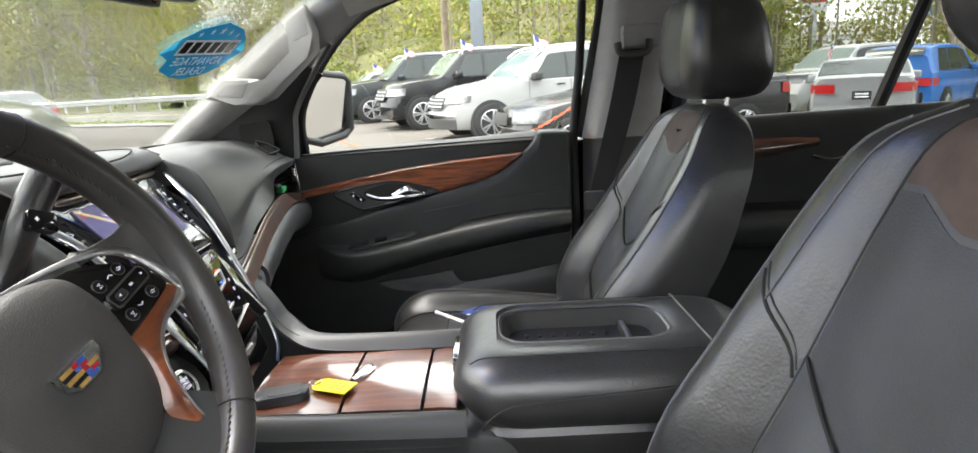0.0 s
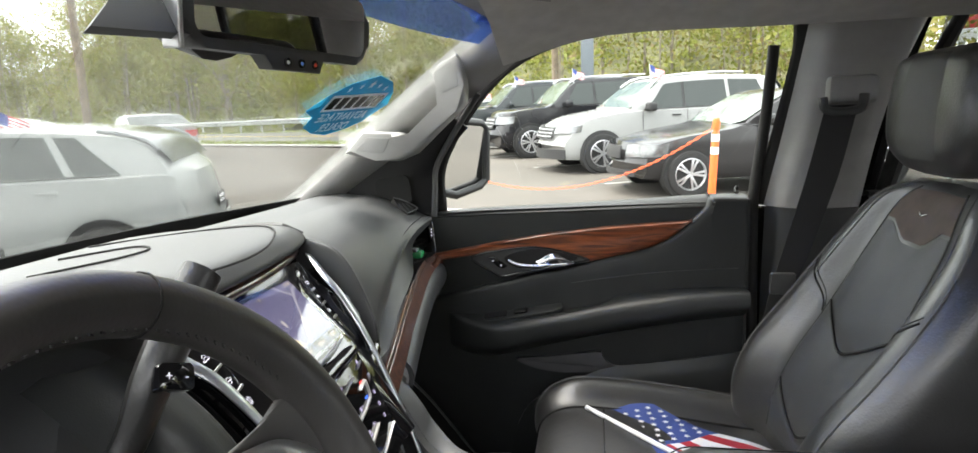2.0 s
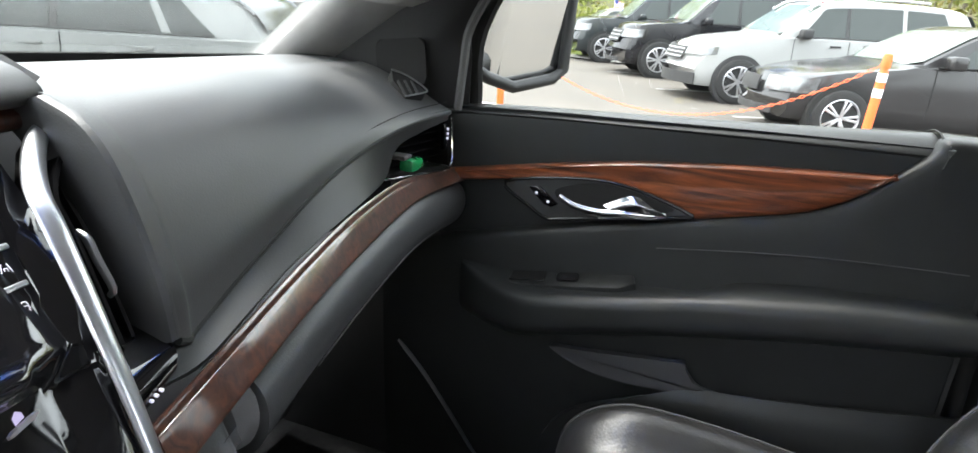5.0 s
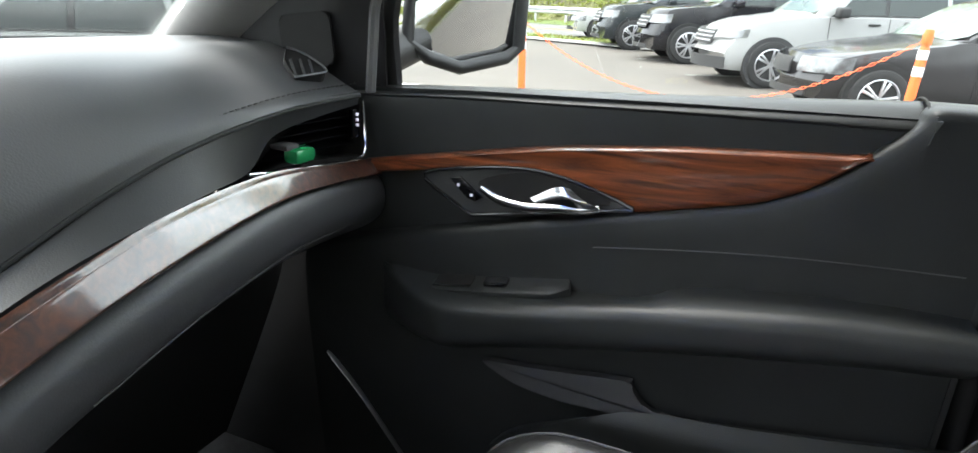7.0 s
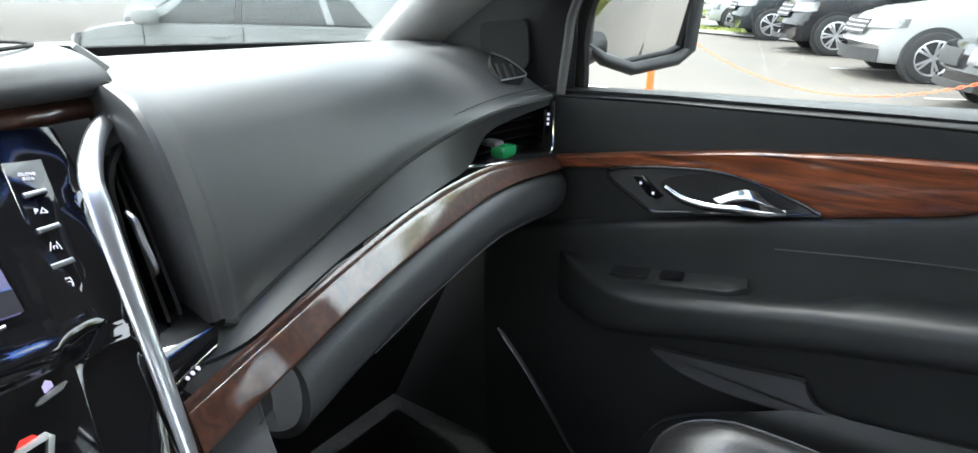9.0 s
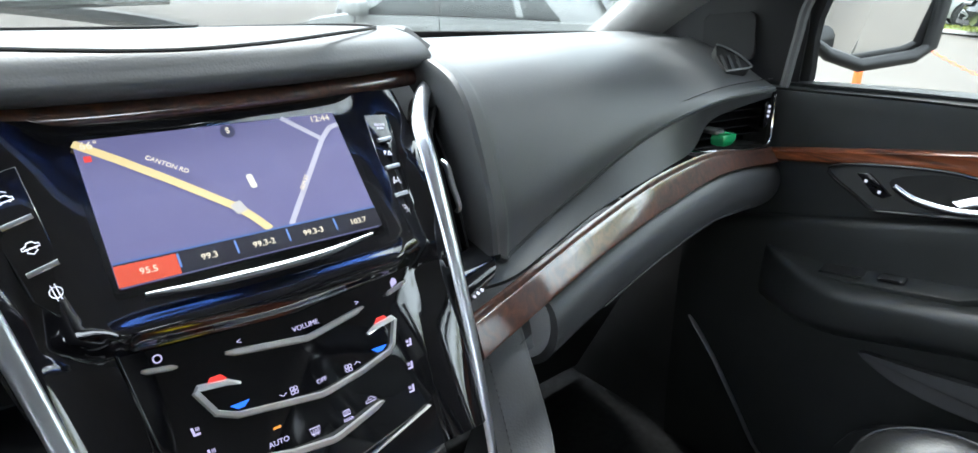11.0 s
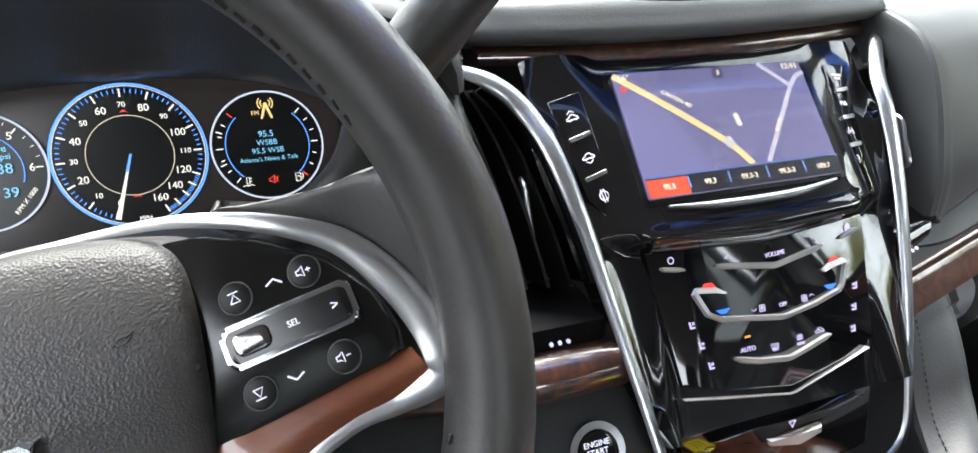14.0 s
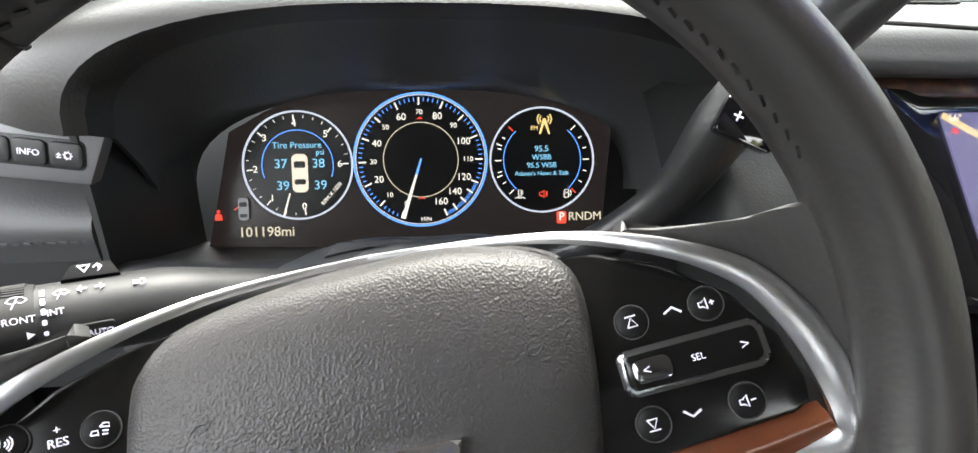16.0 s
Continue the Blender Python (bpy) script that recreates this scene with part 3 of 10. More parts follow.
for dx, dz in ((-0.364, 1.156), (-0.345, 1.145)):
    slab("mark", rrect(0.004, 0.004, 0.001, 2, dx, dz), DM @ pose(0, 0, 0.0046), 0.0004, WHITE_INK, lock)
# armrest: it swells out of the panel towards the rear
ar_t = [(-0.475, 1.030), (-0.45, 1.030), (-0.41, 1.030), (-0.36, 1.030), (-0.30, 1.034), (-0.23, 1.040), (-0.16, 1.046), (-0.125, 1.049), (-0.100, 1.0587), (-0.067, 1.0775), (0.0, 1.089), (0.062, 1.094), (0.12, 1.097), (0.17, 1.098), (0.204, 1.097)]
ROLL = ((-0.475, 1.026), (-0.443, 1.020), (-0.41, 1.013), (-0.363, 1.011), (-0.276, 1.022), (-0.125, 1.055), (-0.058, 1.067), (0.061, 1.085), (0.165, 1.094), (0.205, 1.096))
HEM = ((-0.475, 0.960), (-0.386, 0.9435), (-0.295, 0.9654), (-0.196, 0.990), (-0.087, 1.013), (0.01, 1.031), (0.096, 1.046), (0.205, 1.060))
swell = lambda x: min(1.0, max(0.0, (x + 0.485) / 0.13)) ** 0.7
roll_z, hem_z = lambda x: at_x(ROLL, x), lambda x: at_x(HEM, x)
A0 = [(x, 0.800, z) for x, z in ar_t]
A1 = [(x, 0.790 - 0.018 * swell(x), 0.55 * z + 0.45 * roll_z(x)) for x, z in ar_t]
A2 = [(x, 0.790 - 0.050 * swell(x), roll_z(x) + 0.002) for x, z in ar_t]
A3 = [(x, 0.790 - 0.063 * swell(x), roll_z(x) - 0.014) for x, z in ar_t]
A4 = [(x, 0.790 - 0.054 * swell(x), hem_z(x)) for x, z in ar_t]
A5 = [(x, 0.800, hem_z(x) - 0.035) for x, z in ar_t]
patch("armrest", [A0, A1, A2, A3, A4, A5], DOORM, door, "padded black armrest", thick=0.01, nu=6)
for dz in (0.004, 0.010):
    tube("seam", [Vector((x, y - 0.0006 - 0.24 * dz, z + dz)) for x, y, z in A4[2:-1]], 0.0009, THREAD, door, seg=5, smooth_n=4)
SWM = basis((-0.300, 0.757, 1.0315), (1, 0, 0.17), (0, 0.96, 0.28))
sw = slab("window_switch", [(-0.105, 0.004), (-0.060, -0.002), (0.080, -0.002), (0.102, 0.012), (0.096, 0.040), (-0.090, 0.042)], SWM, 0.012, DOORM, door, "flat switch panel", bevel=0.002)
slab("rocker", rrect(0.034, 0.020, 0.006, 4, 0.002, 0.018), SWM @ pose(0, 0, 0.004), 0.006, PIANO, sw, "glossy window rocker", bevel=0.002)
# no hollow here: a flat dark slab gives the shade of the finger cup
slab("pull_cup_shade", rrect(0.056, 0.024, 0.006, 4, -0.060, 0.020), SWM @ pose(0, 0, 0.0012), 0.002, DARK, sw)
slab("cup_edge", rrect(0.056, 0.003, 0.001, 2, -0.060, 0.008), SWM @ pose(0, 0, 0.0022), 0.002, PLASTIC_G, sw)
# pocket
pk = [(-0.314, 0.9185), (-0.26, 0.9240), (-0.20, 0.9312), (-0.120, 0.9412), (-0.113, 0.9365), (-0.1037, 0.9217), (-0.0867, 0.907), (-0.0559, 0.9024), (-0.075, 0.8965), (-0.116, 0.8921), (-0.198, 0.8879), (-0.26, 0.8940), (-0.297, 0.9071)]
slab("pocket_lip", [(p.x, p.z) for p in cr([(x, 0, z) for x, z in pk], 4, closed=True)], basis((0, 0.772, 0), (1, 0, 0), (0, 0, 1)), 0.012, POCKET, door, "grey map pocket lip", bevel=0.003)
patch("map_pocket", [[(-0.10, 0.775, 0.905), (0.0, 0.765, 0.92), (0.12, 0.762, 0.94), (0.25, 0.77, 0.96)], [(-0.20, 0.762, 0.86), (-0.05, 0.755, 0.87), (0.1, 0.752, 0.89), (0.25, 0.76, 0.91)], [(-0.30, 0.775, 0.78), (-0.05, 0.765, 0.78), (0.1, 0.762, 0.78), (0.25, 0.77, 0.78)], [(-0.35, 0.79, 0.60), (-0.05, 0.785, 0.60), (0.1, 0.785, 0.60), (0.25, 0.785, 0.60)]], DOORM, door, "black map pocket", thick=0.01)
tube("seam", [(-0.18, 0.7868, 1.104), (-0.072, 0.7858, 1.120), (0.024, 0.7855, 1.131), (0.111, 0.7855, 1.137), (0.19, 0.7858, 1.1405)], 0.0008, THREAD, door, seg=5, smooth_n=6)
tube("lock_pin", [(0.192, 0.842, 1.278), (0.192, 0.842, 1.300), (0.192, 0.842, 1.302), (0.192, 0.842, 1.315), (0.192, 0.842, 1.319)], [0.003, 0.003, 0.0055, 0.005, 0.002], PIANO, door, seg=10)
tube("sill_joint", [(0.1292, 0.885, 1.2965), (0.1292, 0.862, 1.3015), (0.1292, 0.838, 1.3025), (0.1292, 0.818, 1.2995), (0.1292, 0.8025, 1.291)], 0.0016, DARK, door, seg=5, smooth_n=3)
# window frame and glass
fr = [(-0.50, 1.262), (-0.492, 1.385), (-0.40, 1.528), (-0.29, 1.622), (-0.13, 1.672), (0.06, 1.692), (0.262, 1.686), (0.303, 1.63), (0.278, 1.45), (0.245, 1.275)]


def lean(z):
    return 0.852 - 0.17 * max(0, z - 1.27) ** 1.2


edge = [Vector((x, lean(z), z)) for x, z in fr]
tube("window_seal", cr(edge, 5), 0.016, RUBBER, door, "black rubber window frame", seg=8, flat=0.6, up=(0, 1, 0))
tube("door_frame", cr([p + Vector((0.028 if p.x > 0.2 else -0.02, 0.018, 0.028 if p.z > 1.5 else 0.0)) for p in edge], 5), 0.022, PLASTIC, door, "black door frame round the glass", seg=8)
glass_rows = [[Vector((x0 + (x1 - x0) * i / 8, lean(z) + 0.012, z)) for i in range(9)] for x0, x1, z in ((-0.50, 0.25, 1.262), (-0.49, 0.268, 1.39), (-0.40, 0.290, 1.53), (-0.28, 0.303, 1.63), (-0.10, 0.285, 1.685))]
g = part("pane", shell(glass_rows, 0.003), GLASS, door, "clear side glass")
g.visible_shadow = False
# black sail panel at the front corner of the glass
patch("sail_panel", [[(-0.84, 0.808, 1.266), (-0.715, 0.798, 1.330), (-0.600, 0.793, 1.405), (-0.45, 0.788, 1.500)], [(-0.62, 0.805, 1.262), (-0.585, 0.803, 1.32), (-0.53, 0.803, 1.39), (-0.435, 0.797, 1.485)], [(-0.50, 0.835, 1.262), (-0.497, 0.828, 1.33), (-0.49, 0.822, 1.39), (-0.415, 0.81, 1.470)]], SAILM, door, "black sail panel with tweeter", thick=0.008)
slab("tweeter", rrect(0.085, 0.07, 0.012), basis((-0.60, 0.793, 1.325), (0.9, 0.0, 0.1), (0.15, 0.0, 1)), 0.004, DARK, door, bevel=0.001)
tube("seal", [(-0.505, 0.803, 1.262), (-0.500, 0.805, 1.33), (-0.492, 0.805, 1.385), (-0.44, 0.79, 1.465), (-0.38, 0.775, 1.545)], 0.007, GREYDK, door, smooth_n=4)

# ---- rear doors ----
for s, nm in ((1, "door_2"), (-1, "door_3")):
    rd = thing(nm, "closed black rear door with tinted window" if s == 1 else "closed rear door on the driver's side", "car door", kind="structure")
    X2 = (0.46, 0.7, 1.0, 1.2, 1.38)
    patch("upper_panel", [[(x, s * 0.885, 1.300 + 0.02 * (x - .7)) for x in X2], [(x, s * 0.835, 1.308 + 0.02 * (x - .7)) for x in X2], [(x, s * 0.81, 1.295 + 0.02 * (x - .7)) for x in X2], [(x, s * 0.80, 1.20) for x in X2], [(x, s * 0.80, 1.08) for x in X2]], DOORM, rd, thick=0.01 * s)
    patch("lower_panel", [[(x, s * 0.80, 1.08) for x in X2], [(x, s * 0.74, 1.05) for x in X2], [(x, s * 0.74, 0.98) for x in X2], [(x, s * 0.80, 0.93) for x in X2], [(x, s * 0.80, 0.58) for x in X2]], DOORM, rd, thick=0.01 * s)
    # darker walnut than the front inlay: the dim rear is put into its colour
    patch("wood_inlay", [[(0.56, s * 0.797, 1.235), (0.70, s * 0.797, 1.25), (0.86, s * 0.797, 1.245)], [(0.56, s * 0.788, 1.22), (0.70, s * 0.786, 1.22), (0.86, s * 0.788, 1.235)], [(0.56, s * 0.797, 1.205), (0.70, s * 0.797, 1.20), (0.86, s * 0.797, 1.225)]], WOODK, rd, thick=0.005 * s)
    tube("door_handle", [(0.84, s * 0.785, 1.20), (0.88, s * 0.775, 1.19), (0.93, s * 0.775, 1.195)], 0.006, CHROME, rd, smooth_n=4)
    tube("window_frame", [(0.50, s * 0.845, 1.30), (0.53, s * 0.80, 1.5), (0.60, s * 0.77, 1.69), (1.1, s * 0.77, 1.69), (1.42, s * 0.775, 1.67), (1.38, s * 0.80, 1.5), (1.34, s * 0.845, 1.30)], 0.018, RUBBER, rd, seg=8)
    tube("divider", [(1.035, s * 0.845, 1.31), (1.09, s * 0.80, 1.53), (1.13, s * 0.77, 1.69)], 0.017, RUBBER, rd, seg=8)
    g = patch("pane", [[(0.50, s * 0.85, 1.29), (0.95, s * 0.85, 1.29), (1.36, s * 0.85, 1.29)], [(0.57, s * 0.775, 1.69), (0.95, s * 0.775, 1.69), (1.40, s * 0.775, 1.69)]], TINTR if s == 1 else TINT, rd, thick=0.003)
    g.visible_shadow = False
    tube("lock_pin", [(1.14, s * 0.835, 1.30), (1.14, s * 0.835, 1.335), (1.14, s * 0.835, 1.345)], [0.004, 0.006, 0.004], PLASTIC, rd)
    g = patch("quarter_pane", [[(1.50, s * 0.84, 1.29), (2.2, s * 0.84, 1.29)], [(1.56, s * 0.77, 1.66), (2.2, s * 0.77, 1.64)]], TINT, rd, thick=0.003)
    g.visible_shadow = False

for s in (1, -1):
    # added outer skin that keeps daylight from leaking past the door ends
    patch("wall_door_skin", [[(x, s * y, z) for x in (-1.0, -0.6, 0.2, 1.0, 2.3)] for y, z in ((0.905, 1.262), (0.955, 1.18), (0.985, 1.0), (0.99, 0.8), (0.985, 0.58))], PIANO, None, "dark painted outer skin of the doors", kind="structure", thick=0.004 * s, category="wall")
    patch("wall_fender_skin", [[(x, s * y, 0.58 + (z - 0.58) * f) for x, z in ((-2.60, 0.945), (-2.1, 1.065), (-1.5, 1.125), (-1.2, 1.14), (-1.005, 1.25))] for y, f in ((0.925, 1.0), (0.960, 0.85), (0.985, 0.5), (0.985, 0.0))], PIANO, None, "dark painted front wing of the vehicle", kind="structure", thick=0.004 * s, category="wall")
    # strip added outside the pillar to close a slit of daylight
    patch("wall_pillar_skin", [[(0.285, 0.885 * s, 1.24), (0.315, 0.845 * s, 1.48), (0.345, 0.79 * s, 1.74)], [(0.50, 0.885 * s, 1.24), (0.515, 0.845 * s, 1.48), (0.57, 0.79 * s, 1.74)]], PIANO, None, "dark outer cover of the middle pillar", kind="structure", thick=0.004 * s, category="wall")

# ---- door mirror outside ----
mir = thing("door_mirror", "dark door mirror with a large glass", "side mirror")
MH = [(-0.569, 1.028, 1.469), (-0.554, 1.048, 1.481), (-0.502, 1.117, 1.484), (-0.451, 1.186, 1.476), (-0.440, 1.200, 1.458), (-0.444, 1.195, 1.310), (-0.460, 1.174, 1.292), (-0.516, 1.098, 1.275), (-0.553, 1.049, 1.293), (-0.575, 1.020, 1.319)]
tube("housing_rim", MH, 0.012, SAILM, mir, "dark mirror rim", closed=True, seg=10)
fw = Vector((-0.80, 0.60, 0.0)).normalized() * 0.10
part("housing", shell([[Vector(p) for p in MH], [Vector(p) + fw * 0.7 for p in MH], [(Vector(p) - Vector((-0.505, 1.11, 1.38))) * 0.55 + Vector((-0.505, 1.11, 1.38)) + fw * 1.1 for p in MH]], 0.004), PIANO, mir, "dark glossy mirror housing")
bm = bmesh.new()
bm.faces.new([bm.verts.new(Vector(p) + fw * (0.05 - 1.2 * (p[2] - 1.38))) for p in MH])
bmesh.ops.triangulate(bm, faces=bm.faces[:])
part("mirror_glass", bm, MIRROR, mir, "clear mirror glass")
tube("turn_lamp", [(-0.443, 1.206, 1.402), (-0.441, 1.209, 1.396), (-0.442, 1.208, 1.380), (-0.444, 1.205, 1.374)], [0.004, 0.009, 0.009, 0.004], mat("clear_lamp", (0.62, 0.62, 0.60), 0.2, var=0.1, coat=0.6), mir, "clear turn lamp on the rim", smooth_n=3, seg=8)
tube("arm", [(-0.62, 0.87, 1.275), (-0.61, 0.95, 1.285), (-0.585, 1.07, 1.32)], [0.042, 0.034, 0.034], SAILM, mir, smooth_n=4, seg=10)

# ---- dashboard ----
dash = thing("dashboard", "black soft-touch dashboard with walnut trim and chrome", "dashboard")
# broad top from the windscreen to the brow
TY = (-0.80, -0.6, -0.42, -0.2, 0.0, 0.2, 0.4, 0.6, 0.79)
patch("dash_top", [[(-1.02 + 0.16 * (abs(y) / 0.75) ** 2, y, 1.278) for y in TY], [(-0.90 + 0.10 * (abs(y) / 0.75) ** 2, y, 1.305) for y in TY], [(-0.76, y, 1.325) for y in TY], [(-0.66, y, 1.330 if y < 0.3 else 1.326 - 0.02 * (y - 0.3)) for y in TY]], SOFT, dash, "soft dark grey dashboard top", thick=0.012)
# passenger's padded slope with a stitched lower edge
EDGE = [(-0.439, 0.196, 1.178), (-0.441, 0.206, 1.173), (-0.447, 0.218, 1.174), (-0.457, 0.268, 1.189), (-0.465, 0.322, 1.206), (-0.473, 0.378, 1.223), (-0.486, 0.462, 1.241), (-0.497, 0.559, 1.254), (-0.504, 0.66, 1.261), (-0.507, 0.783, 1.262)]
IN_ = [(-0.665, 1.331), (-0.58, 1.333), (-0.530, 1.329), (-0.500, 1.318), (-0.480, 1.300), (-0.464, 1.272), (-0.451, 1.240), (-0.441, 1.208), (-0.439, 1.178)]
OUT_ = [(-0.665, 1.3215), (-0.642, 1.3165), (-0.620, 1.309), (-0.598, 1.3015), (-0.575, 1.293), (-0.552, 1.283), (-0.534, 1.274), (-0.518, 1.267), (-0.507, 1.262)]
pad_rows = []
for k in range(9):
    r = []
    for ex, y, ez in EDGE:
        f = ((y - 0.196) / 0.587) ** 0.85
        w = (k / 8) ** 1.5
        x0, z0 = IN_[8][0] + (OUT_[8][0] - IN_[8][0]) * f, IN_[8][1] + (OUT_[8][1] - IN_[8][1]) * f
        r.append((IN_[k][0] + (OUT_[k][0] - IN_[k][0]) * f + (ex - x0) * w, y + (0.192 - y) * (0.6 if k < 8 and y < 0.2 else 0), IN_[k][1] + (OUT_[k][1] - IN_[k][1]) * f + (ez - z0) * w))
    pad_rows.append(r)
patch("passenger_pad", pad_rows, SOFT, dash, "padded stitched slope before the passenger", thick=0.01, nu=4, nv=5)
# the fold at its inner end, beside the vent
fold = [Vector(r[0]) for r in pad_rows[2:]]
part("pad_fold", shell([cr([p + o for p in fold], 4) for o in (Vector((0.000, 0.001, 0.0005)), Vector((0.0015, -0.003, 0.001)), Vector((0.000, -0.007, 0.0)), Vector((-0.006, -0.009, -0.002)), Vector((-0.030, -0.008, -0.008)), Vector((-0.060, -0.008, -0.012)))], 0.003), SOFT, dash, "rounded inner end of the pad")
tube("hem", [Vector(p) + Vector((-0.002, 0, -0.003)) for p in cr(EDGE, 6)], 0.003, DOORM, dash, seg=8)
# thread along the hem
THREADK = mat("dark_thread", (0.018, 0.018, 0.019), 0.7, var=0)
st = resample(cr([(x - 0.010, y, z + 0.0105) for x, y, z in EDGE], 8), 130)
bm = bmesh.new()
for a, b in zip(st[0::2], st[1::2]):
    tube_bm([a + Vector((0.002, 0, 0.002)), b + Vector((0.002, 0, 0.002))], 0.0009, 5, bm=bm)
part("stitching", bm, THREADK, dash, "dark thread along the pad")
# dark band under the pad, walnut band, lower pad
WTOP = [(-0.414, 0.147, 1.148), (-0.422, 0.22, 1.166), (-0.436, 0.32, 1.187), (-0.451, 0.43, 1.204), (-0.472, 0.57, 1.205), (-0.490, 0.70, 1.185), (-0.503, 0.798, 1.173)]
WBOT = [(-0.412, 0.147, 1.112), (-0.420, 0.215, 1.130), (-0.434, 0.315, 1.152), (-0.450, 0.43, 1.168), (-0.470, 0.57, 1.176), (-0.488, 0.70, 1.165), (-0.503, 0.800, 1.151)]
PB = [(-0.447, 0.192, 1.176), (-0.449, 0.218, 1.172), (-0.459, 0.268, 1.186), (-0.468, 0.322, 1.203), (-0.476, 0.378, 1.220), (-0.489, 0.462, 1.238), (-0.498, 0.545, 1.2495), (-0.503, 0.62, 1.2555), (-0.507, 0.70, 1.2595), (-0.510, 0.783, 1.2590)]
patch("under_band", [PB, [(-0.430, 0.165, 1.158), (-0.428, 0.205, 1.160), (-0.436, 0.262, 1.173), (-0.445, 0.322, 1.186), (-0.452, 0.390, 1.197), (-0.466, 0.475, 1.204), (-0.490, 0.558, 1.206), (-0.505, 0.612, 1.232), (-0.510, 0.690, 1.2415), (-0.512, 0.783, 1.2475)]], DOORM, dash, "dark band under the pad", thick=0.006)
patch("pad_lip", [[(x - 0.001, y, z) for x, y, z in EDGE], [(x - 0.018, y, z - 0.018) for x, y, z in EDGE]], DOORM, dash, thick=0.004)
def down(k, dx):
    """A line across the walnut band: k 0 at its top, 1 at its foot, dx towards the cabin."""
    return [(a[0] + dx, a[1] + (b[1] - a[1]) * k, a[2] + (b[2] - a[2]) * k) for a, b in zip(WTOP, WBOT)]


patch("wood_band", [WTOP, down(0.06, 0.0015), down(0.17, 0.0030), down(0.20, 0.0036), down(0.23, 0.0048), down(0.55, 0.0106), down(0.84, 0.0158), down(0.88, 0.0163), down(0.92, 0.0158), down(0.99, 0.0125), WBOT], WOODK, dash, "glossy dark walnut band along the dash", thick=0.005, nu=3)
LPY = (0.232, 0.25, 0.32, 0.43, 0.57, 0.70, 0.785, 0.800, 0.808)
LPI = (0, 0, 0, 0, 0, 0, 0, 0.004, 0.016)


def under(dx, dz):
    """A line along the dash below the band."""
    return [(at_x([(p[1], p[0]) for p in WBOT], y) + dx - i, y, at_x([(p[1], p[2]) for p in WBOT], y) + dz) for y, i in zip(LPY, LPI)]


patch("lower_pad", [under(0.002, 0.000), under(0.012, -0.004), under(0.020, -0.014), under(0.023, -0.030), under(0.019, -0.048), under(0.006, -0.066), under(-0.024, -0.084), under(-0.085, -0.096), under(-0.16, -0.098)], SOFT, dash, "black padded lower dash", thick=0.008, nu=4)
patch("glovebox", [under(-0.15, -0.10), [(-0.70, y, 0.93) for y in LPY], [(-0.85, y, 0.60) for y in LPY]], PLASTIC, dash, "black glovebox above the footwell", thick=0.008)
tube("pad_seam", under(0.0155, -0.0570)[2:6], 0.0009, THREAD, dash, seg=5, smooth_n=5)
# metal strip in the footwell
tube("foot_trim", [(-0.590, 0.792, 0.850), (-0.575, 0.793, 0.836), (-0.535, 0.797, 0.790), (-0.482, 0.80, 0.718), (-0.430, 0.803, 0.648), (-0.39, 0.805, 0.648), (-0.33, 0.806, 0.651)], [0.004, 0.0075, 0.0075, 0.006, 0.004, 0.003, 0.003], SATIN, dash, "thin metal strip in the footwell", flat=0.4, up=(1, 0, 0.3), smooth_n=4)
patch("kick_panel", [[(-0.90, 0.84, 1.0), (-0.60, 0.835, 1.0), (-0.50, 0.835, 1.0)], [(-0.90, 0.84, 0.56), (-0.56, 0.84, 0.56), (-0.40, 0.845, 0.56)]], PLASTIC, dash, thick=0.01)

# passenger's outer vent
vo = [(-0.535, 0.600, 1.188), (-0.525, 0.645, 1.222), (-0.520, 0.69, 1.243), (-0.517, 0.74, 1.250), (-0.515, 0.790, 1.247), (-0.510, 0.785, 1.178), (-0.522, 0.70, 1.186)]
bm = bmesh.new()
bm.faces.new([bm.verts.new(Vector(p) + Vector((-0.035, 0, 0))) for p in vo])
lattice(bm, [[Vector(p) for p in vo], [Vector(p) + Vector((-0.035, 0, 0)) for p in vo]], close_v=True)
vent = part("side_vent", bm, DARK, dash, "black louvred air vent")
for k in range(4):
    t = (k + 0.7) / 4.6
    a = Vector((-0.532, 0.615 + 0.05 * t, 1.190 + 0.052 * t))
    b = Vector((-0.520, 0.782, 1.186 + 0.056 * t))
    patch("louvre", [[a, (a + b) / 2, b], [a + Vector((-0.03, 0, 0.006)), (a + b) / 2 + Vector((-0.03, 0, 0.006)), b + Vector((-0.03, 0, 0.006))]], COLM, vent, thick=0.002, nu=1, nv=2)
tube("chrome_frame", [(-0.508, 0.789, 1.252), (-0.505, 0.787, 1.215), (-0.500, 0.779, 1.186), (-0.503, 0.760, 1.178), (-0.510, 0.70, 1.181), (-0.524, 0.64, 1.184), (-0.533, 0.60, 1.188)], 0.0022, CHROME, vent, "chrome vent edge", smooth_n=4)
for k in range(3):
    tube("dot", [(-0.507, 0.772, 1.222 + 0.007 * k), (-0.505, 0.772, 1.222 + 0.007 * k)], 0.0022, WHITE_INK, vent)
box("thumb_wheel", (-0.514, 0.764, 1.205), (-0.507, 0.780, 1.243), PIANO, vent, bevel=0.002)
